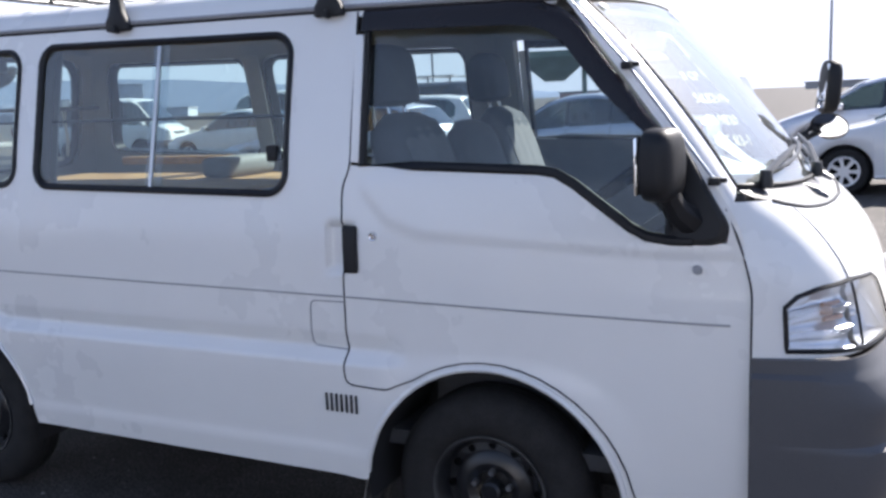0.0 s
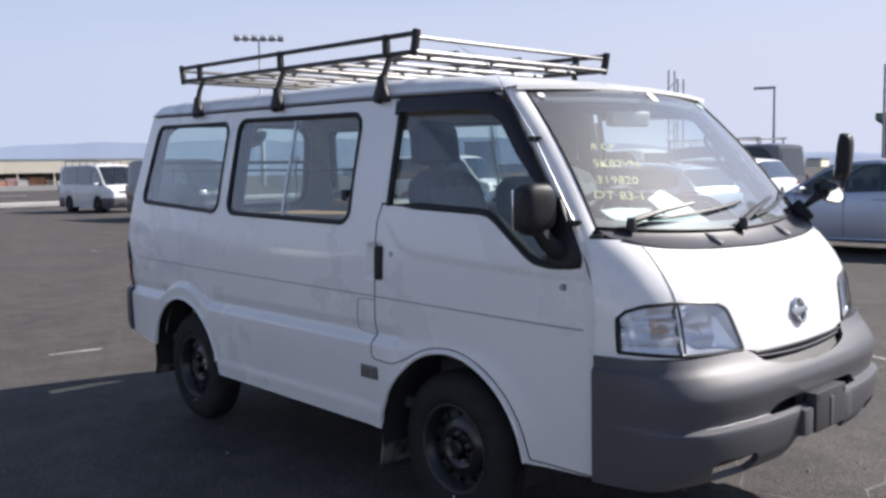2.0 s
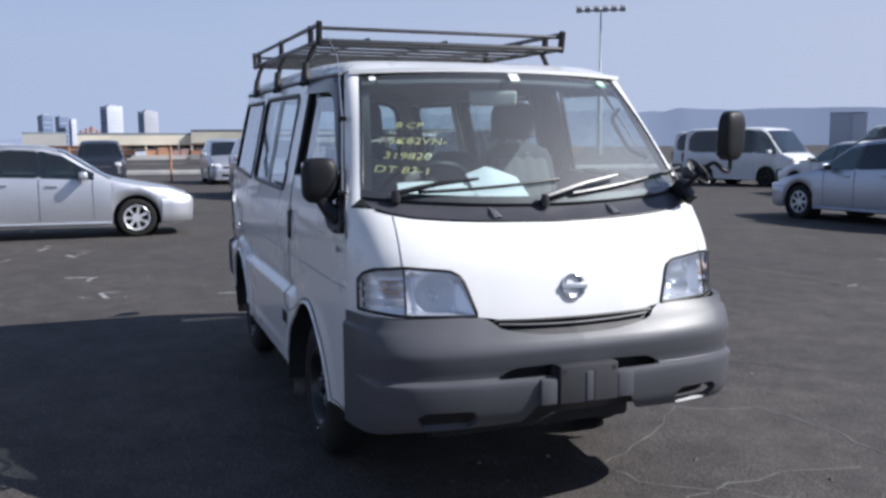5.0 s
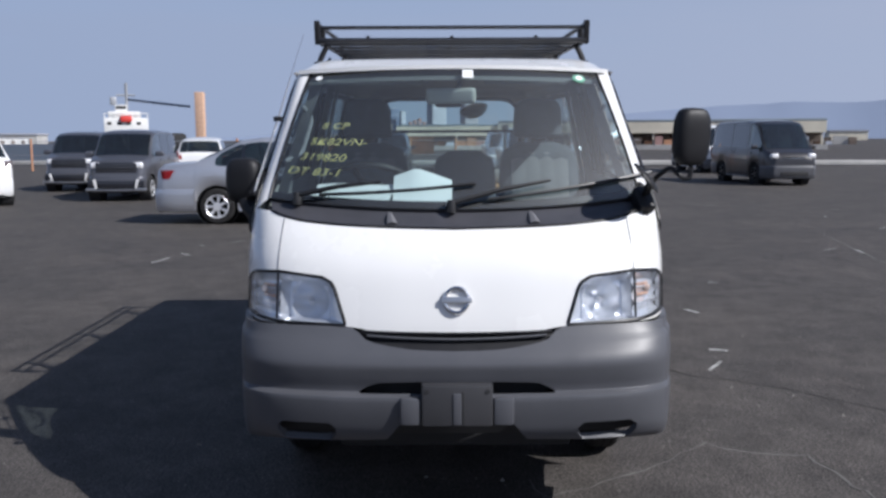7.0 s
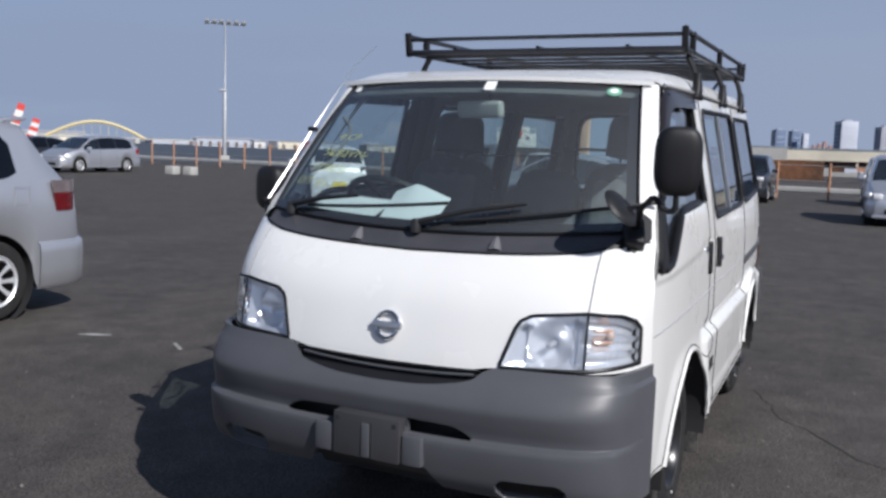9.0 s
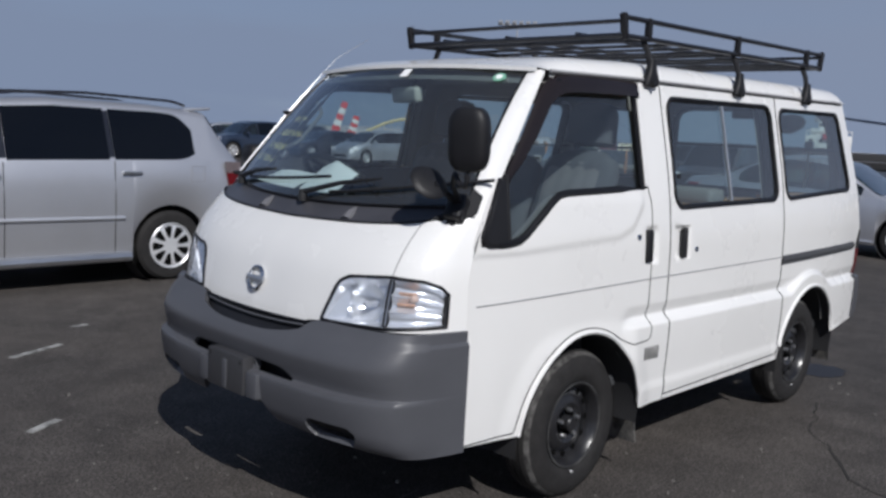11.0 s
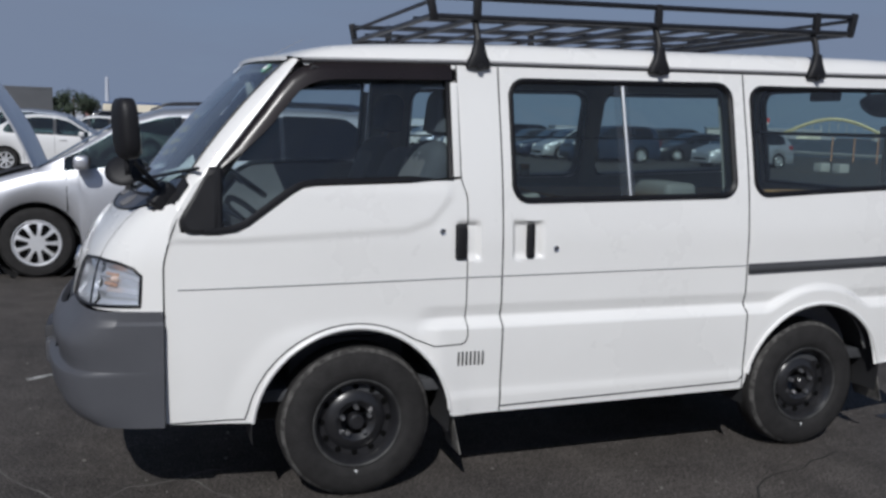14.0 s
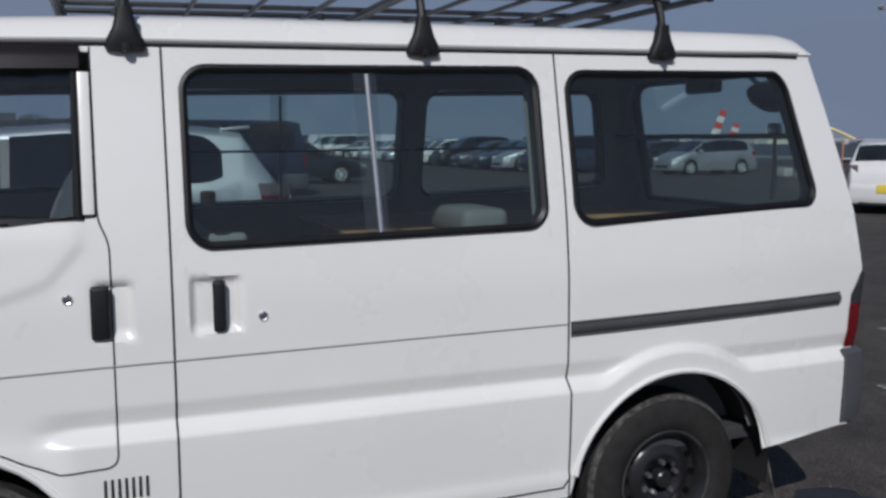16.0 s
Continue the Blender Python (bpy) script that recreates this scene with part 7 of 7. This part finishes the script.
# green hopper on legs
hp = thing("hopper", "faded green steel hopper on legs", "hopper", m=Matrix.Translation(ray(109.7, 90)) @ pose(0, 0, 0, 0, 0, 18))
part("funnel", grid(bmesh.new(), [[Vector((x * k, y * k, z)) for x, y in ((-1, -1), (1, -1), (1, 1), (-1, 1), (-1, -1))] for k, z in ((1.0, 3.0), (3.7, 5.3), (3.7, 5.9))]), HOPPERGREEN, hp)
for x, y in ((-3, -3), (3, -3), (3, 3), (-3, 3)):
    part("leg", tubed([(x, y, 0), (x, y, 5.6)], 0.16, 6), HOPPERGREEN, hp)
# fence of orange posts along the yard
for k in range(24):
    y = 6.52 - 2.0 * k
    x = -35.6 + 0.115 * (y + 1)
    f = thing("fence_post", "orange fence post with wire", "post", "orange fence posts", m=pose(x, y, 0))
    part("post", tubed([(0, 0, 0), (0, 0, 1.5)], 0.05, 8), ORANGE, f)
    part("wire", tubed([(0, 0, 0.75), (0.23, 2.0, 0.75)], 0.014, 4), POLE, f)
    part("wire", tubed([(0, 0, 1.38), (0.23, 2.0, 1.38)], 0.014, 4), POLE, f)
for az, d in ((-139.0, 39.6), (-140.1, 39.3)):
    bl = part("concrete_block", boxed(-0.24, 0.24, -0.24, 0.24, 0, 0.38, bev=0.05), CONCRETE, None, m=Matrix.Translation(ray(az, d)))
    tagged(bl, "pale concrete block at the edge", "block", "concrete blocks")
kerb = part("kerb", boxed(-0.25, 0.25, -75, 45, 0, 0.28, bev=0.05, m=pose(-44.5, 0, 0, 0, 0, -7)), CONCRETE, None)
tagged(kerb, "pale concrete kerb at the yard's edge", "kerb", kind="structure")
# loose tyres
for x, y in ((-17.8, -3.85), (-21.5, -4.0), (-25.0, -4.15), (-33.0, -4.5)):
    ty = part("loose_tyre", lathe(bmesh.new(), [(0.19, 0.0), (0.27, 0.0), (0.31, 0.05), (0.31, 0.15), (0.27, 0.20), (0.19, 0.20), (0.22, 0.10), (0.19, 0.0)], 24, "z"), TYRE, None, m=pose(x, y, 0))
    tagged(ty, "old black tyre lying on the asphalt", "tyre", "loose tyres")
# water, beyond the fence on one side
bm = bmesh.new()
bm.faces.new([bm.verts.new(q) for q in ((-50, -18, 0.01), (-42, -70, 0.01), (-60, -420, 0.01), (-420, -420, 0.01), (-420, -40, 0.01))])
tagged(part("water", bm, WATER, None, smooth=False), "dark harbour water beyond the yard", "water", kind="structure")
# buildings
shed(175.8, 157, 130, 1.12, "long low beige warehouse with rusty doors", SHEDWALL, SHEDROOF, CONCRETE)
shed(-177.2, 175.6, 131, 0.92, "low beige warehouse wing with rusty doors", SHEDWALL, SHEDROOF, CONCRETE)
shed(-176.7, -174.4, 260, 1.0, "pale shed with a grey roof", CONCRETE, SHEDROOF)
shed(-179, -171, 90, 0.2, "low rusty stack of scrap at the quay", RUST, RUST)
tower("office_tower", -179.6, 1.25, 2.57, 900, TOWERWHITE, "white high office tower with blue flank", TOWERBLUE, 10)
tower("flats_tower", 178.3, 1.15, 2.27, 950, TOWERGREY, "grey high block of flats", TOWERBLUE, 10)
tower("glass_tower", -175.9, 0.8, 2.0, 800, TOWERBLUE, "blue glass office block far off", TOWERGREY, 6)
tower("glass_tower", -176.8, 0.7, 1.95, 820, TOWERBLUE, "blue glass office block beside another", TOWERGREY, 6)
tower("white_block", -177.4, 0.4, 1.8, 810, TOWERWHITE, "white office block far off", TOWERBLUE, 6)
for k in range(5):
    tower("red_flats", -177.9 - 0.30 * k, 0.26, 1.12 + 0.12 * (k % 3), 1000, BRICKRED, "reddish block of flats far off", TOWERWHITE, 5)
gb = thing("grey_block", "grey square building with a pale end far off", "building", m=Matrix.Translation(ray(135.3, 300)) @ pose(0, 0, 0, 0, 0, 135.3))
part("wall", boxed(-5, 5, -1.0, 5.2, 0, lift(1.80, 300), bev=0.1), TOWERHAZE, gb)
part("end_wall", boxed(-5.4, 5, -5.2, -1.02, 0, lift(1.72, 300), bev=0.1), TOWERWHITE, gb)
part("roof", boxed(-5.3, 5.3, -5.4, 5.4, lift(1.80, 300) + 0.01, lift(1.86, 300), bev=0.05), TOWERGREY, gb)
rnd = random.Random(11)
for k in range(64):
    az = rnd.choice((rnd.uniform(-176, -120), rnd.uniform(-120, -75), rnd.uniform(85, 160)))
    d = rnd.uniform(420, 800)
    w, h = rnd.uniform(9, 38), lift(rnd.uniform(0.05, 0.48), d)
    t = thing("harbour_shed", "low harbour building far off", "building", "far harbour buildings", m=Matrix.Translation(ray(az, d)) @ pose(0, 0, 0, 0, 0, az + rnd.uniform(-20, 20)))
    part("wall", boxed(-8, 8, -w / 2, w / 2, 0, h * 0.85), rnd.choice((CONCRETE, TOWERWHITE, SHEDWALL, TOWERGREY, BRICKRED)), t)
    part("roof", boxed(-8.5, 8.5, -w / 2 - 0.5, w / 2 + 0.5, h * 0.85, h), rnd.choice((SHEDROOF, TOWERGREY, TOWERWHITE)), t)
# the far shore: pale depots, stacked containers and a dark hall
for az0, az1, el, shade, label in ((220.4, 217.2, 0.40, TOWERHAZE, "pale grey depot on the far shore"), (216.9, 216.2, 0.28, SHIPWHITE, "small white depot on the far shore"), (216.0, 215.5, 0.34, DARKHALL, "dark grey hall on the far shore"), (215.4, 214.0, 0.33, SHEDWALL, "cream depot on the far shore"), (213.9, 212.9, 0.40, MAROON, "stacked maroon containers on the far shore"), (212.8, 211.2, 0.33, SHEDWALL, "cream depot beside the containers"), (208.6, 207.1, 0.28, SHEDWALL, "low cream store on the far shore"), (206.8, 205.2, 0.20, SHIPWHITE, "low white boat store on the far shore")):
    a, b = ray(az0, 440), ray(az1, 440)
    w, h = (b - a).length, lift(el, 440)
    t = thing("shore_building", label, "building", "far shore buildings", m=Matrix.Translation((a + b) / 2) @ pose(0, 0, 0, 0, 0, (az0 + az1) / 2))
    part("wall", boxed(-5, 5, -w / 2, w / 2, 0, h * 0.9), shade, t)
    part("roof", boxed(-5.4, 5.4, -w / 2 - 0.3, w / 2 + 0.3, h * 0.9 + 0.01, h), TOWERGREY, t)
    for k in range(max(1, int(w / 4))):
        y = -w / 2 + w * (k + 0.5) / max(1, int(w / 4))
        part("bay", boxed(-5.12, -4.9, y - 0.7, y + 0.7, 0.2, h * 0.55), BAYBROWN, t)
# yellow arch bridge
D = 520
br = thing("arch_bridge", "yellow steel arch bridge over the water", "bridge")
pts = [ray(-130.9 - 5.6 * k / 24, D, lift(0.12 + 0.95 * math.sin(math.pi * k / 24), D)) for k in range(25)]
part("arch", tubed(pts, 1.0, 6), ARCHYELLOW, br)
part("deck", tubed([ray(-128 - 12 * k / 6, D, lift(0.12, D)) for k in range(7)], 0.5, 6), CONCRETE, br)
for k in range(1, 24, 2):
    part("hanger", tubed([pts[k], Vector((pts[k].x, pts[k].y, lift(0.12, D)))], 0.13, 4), ARCHYELLOW, br)
for az in (-128, -131, -136, -140):
    part("pier", tubed([ray(az, D), ray(az, D, lift(0.12, D))], 2.0, 6), CONCRETE, br)
# ship with its deck house
sh = thing("ship", "white deck house of a ship behind the quay", "ship")
Ds = 150
c0 = ray(-160.2, Ds)
hm = Matrix.Translation(c0) @ pose(0, 0, 0, 0, 0, 20)
part("hull", boxed(-5, 5, -9, 9, 0, lift(0.45, Ds), bev=0.8, m=hm), GREYDARK, sh)
part("deck_house", boxed(-3, 3, -3.3, 3.3, lift(0.45, Ds), lift(1.35, Ds), bev=0.15, m=hm), SHIPWHITE, sh)
part("upper_deck", boxed(-2.6, 2.6, -2.6, 2.2, lift(1.35, Ds) + 0.01, lift(1.75, Ds), bev=0.12, m=hm), SHIPWHITE, sh)
part("wheelhouse", boxed(-2, 2, -1.6, 0.2, lift(1.75, Ds) + 0.01, lift(2.15, Ds), bev=0.12, m=hm), SHIPWHITE, sh)
part("wheelhouse_window", boxed(1.95, 2.04, -1.45, 0.05, lift(1.9, Ds), lift(2.08, Ds), m=hm), GREYDARK, sh)
for q in range(4):
    part("cabin_window", boxed(2.97, 3.05, -2.8 + 1.45 * q, -2.2 + 1.45 * q, lift(0.95, Ds), lift(1.12, Ds), m=hm), GREYDARK, sh)
for q in range(5):
    part("rail_post", tubed([hm @ Vector((2.9, -3.2 + 1.6 * q, lift(1.35, Ds))), hm @ Vector((2.9, -3.2 + 1.6 * q, lift(1.62, Ds)))], 0.06, 4), SHIPWHITE, sh)
part("handrail", tubed([hm @ Vector((2.9, -3.2, lift(1.62, Ds))), hm @ Vector((2.9, 3.2, lift(1.62, Ds)))], 0.07, 4), SHIPWHITE, sh)
part("crosstree", tubed([hm @ Vector((0, -1.3, lift(2.75, Ds))), hm @ Vector((0, 1.5, lift(2.75, Ds)))], 0.14, 4), POLE, sh)
part("ventilator", boxed(-0.6, 0.6, -2.3, -1.3, lift(2.15, Ds), lift(2.65, Ds), bev=0.2, m=hm), POLE, sh)
part("funnel", boxed(-1, 1, -0.9, 0.9, lift(1.1, Ds), lift(1.48, Ds), bev=0.4, m=hm @ pose(2.6, 0, 0)), SIGNRED, sh)
part("mast", tubed([hm @ Vector((0, 0.2, 4)), hm @ Vector((0, 0.2, lift(3.5, Ds)))], 0.25, 6), POLE, sh)
part("boom", tubed([hm @ Vector((0, 0.2, lift(2.5, Ds))), hm @ Vector((0, 10, lift(2.1, Ds)))], 0.22, 6), CARBLUE, sh)
cr = thing("crane_post", "pale orange crane post on the quay", "crane", m=Matrix.Translation(ray(-164.6, 145)))
part("post", boxed(-0.7, 0.7, -0.7, 0.7, 0, lift(3.0, 145), bev=0.2), mat("faded_orange", (0.62, 0.40, 0.28), 0.8, var=0.2), cr)
jib = thing("crane_jib", "slim blue crane jib leaning over the quay", "crane")
part("boom", tubed([ray(-169.8, 150, 0.0), ray(-171.77, 150, lift(3.42, 150)), ray(-172.8, 150, lift(5.21, 150))], [0.5, 0.35, 0.25], 6), CARBLUE, jib)
# red and white striped masts, seen from the yard's far side
for az, h, tilt in ((-129.0, 9.6, 18), (-130.1, 6.0, 16)):
    d = 230
    rw_mast = thing("striped_crane", "red and white striped crane boom", "crane", "striped cranes", m=Matrix.Translation(ray(az, d)) @ pose(0, 0, 0, 0, 0, az + 90) @ pose(0, 0, 0, 0, -tilt, 0))
    for k in range(6):
        part("boom_section", boxed(-1.1 + 0.06 * k, 1.1 - 0.06 * k, -0.9, 0.9, h * k / 6, h * (k + 1) / 6), SIGNRED if k % 2 else SHIPWHITE, rw_mast)
# hills, with the distance haze put into their colour
rows = []
for k in range(121):
    az = 100 + 100 * k / 120
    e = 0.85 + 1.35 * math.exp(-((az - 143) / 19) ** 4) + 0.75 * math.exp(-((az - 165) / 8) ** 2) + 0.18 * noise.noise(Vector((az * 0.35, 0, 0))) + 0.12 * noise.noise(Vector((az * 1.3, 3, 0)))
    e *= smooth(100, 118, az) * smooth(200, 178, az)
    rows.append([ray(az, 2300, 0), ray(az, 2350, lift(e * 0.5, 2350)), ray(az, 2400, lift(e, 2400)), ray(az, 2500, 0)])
tagged(part("hills", grid(bmesh.new(), rows), HAZEBLUE, None), "low hills tinted blue for distance haze", "hills", kind="structure")


# the far edge of the yard behind the silver people carrier
DARKWALL = mat("dark_grey_cladding", (0.10, 0.105, 0.115), 0.8, var=0.15, scale=0.3)
BLUEROOF = mat("blue_sheeting", (0.05, 0.12, 0.30), 0.6, var=0.2, scale=0.4)
LEAF = mat("leaves_far", (0.045, 0.065, 0.04), 0.8, var=0.5, scale=1.5)
BARK = mat("bark", (0.09, 0.07, 0.05), 0.95, var=0.3)
shed(-81.0, -86.2, 180, 1.55, "dark grey warehouse beyond the yard", DARKWALL, DARKWALL)
shed(-86.9, -87.9, 200, 0.70, "small white building beyond the yard", TOWERWHITE, SHEDROOF)
shed(-89.3, -92.6, 160, 0.85, "low building with a blue roof", SHEDWALL, BLUEROOF)
shed(-103.6, -110.2, 220, 0.45, "long low white building beyond the cars", TOWERWHITE, SHEDROOF)
shed(-111.0, -118.0, 120, 0.10, "long dark low wall of containers", DARKWALL, DARKWALL)
pm = part("mast", tubed([ray(-89.4, 170), ray(-89.4, 170, lift(2.4, 170))], [0.45, 0.28], 8), TOWERWHITE, None)
tagged(pm, "pale slender mast beyond the yard", "mast")


def tree(az, dist, el, w, seed):
    r = random.Random(seed)
    h = lift(el, dist)
    t = thing("tree", "dark green broadleaf tree beyond the yard", "tree", "far trees", m=Matrix.Translation(ray(az, dist)))
    bm = tubed([(0, 0, 0), (0.1, 0, h * 0.4), (0, 0.1, h * 0.8)], [0.28, 0.2, 0.06], 8)
    for k in range(6):
        a, z = k * 1.1 + r.random(), h * (0.3 + 0.08 * k)
        tube(bm, [(0.05, 0, z), (math.cos(a) * w * 0.3, math.sin(a) * w * 0.3, z + h * 0.18)], [0.10, 0.03], 6)
    part("trunk", bm, BARK, t)
    bm = bmesh.new()
    lumps = [(Vector((r.uniform(-1, 1) * w * 0.32, r.uniform(-1, 1) * w * 0.32, h * r.uniform(0.42, 0.84))), w * r.uniform(0.14, 0.26)) for _ in range(11)]
    for _ in range(1500):
        c, q = r.choice(lumps)
        d = Vector((r.gauss(0, 1), r.gauss(0, 1), r.gauss(0, 1))).normalized()
        p = c + d * q * r.uniform(0.55, 1.05)
        u = d.orthogonal().normalized() * r.uniform(0.12, 0.26)
        n = d.cross(u).normalized() * r.uniform(0.10, 0.2)
        bm.faces.new([bm.verts.new(p + x) for x in (u, n, -u, -n)])
    part("crown", bm, LEAF, t, smooth=False)


tree(-87.6, 150, 1.5, 6.5, 1)
tree(-88.5, 165, 1.1, 5.5, 2)
tree(-86.6, 175, 1.2, 5.0, 3)
shed(101.0, 105.9, 90, 1.9, "grey flat-roofed building behind the parked cars", TOWERGREY, DARKWALL)
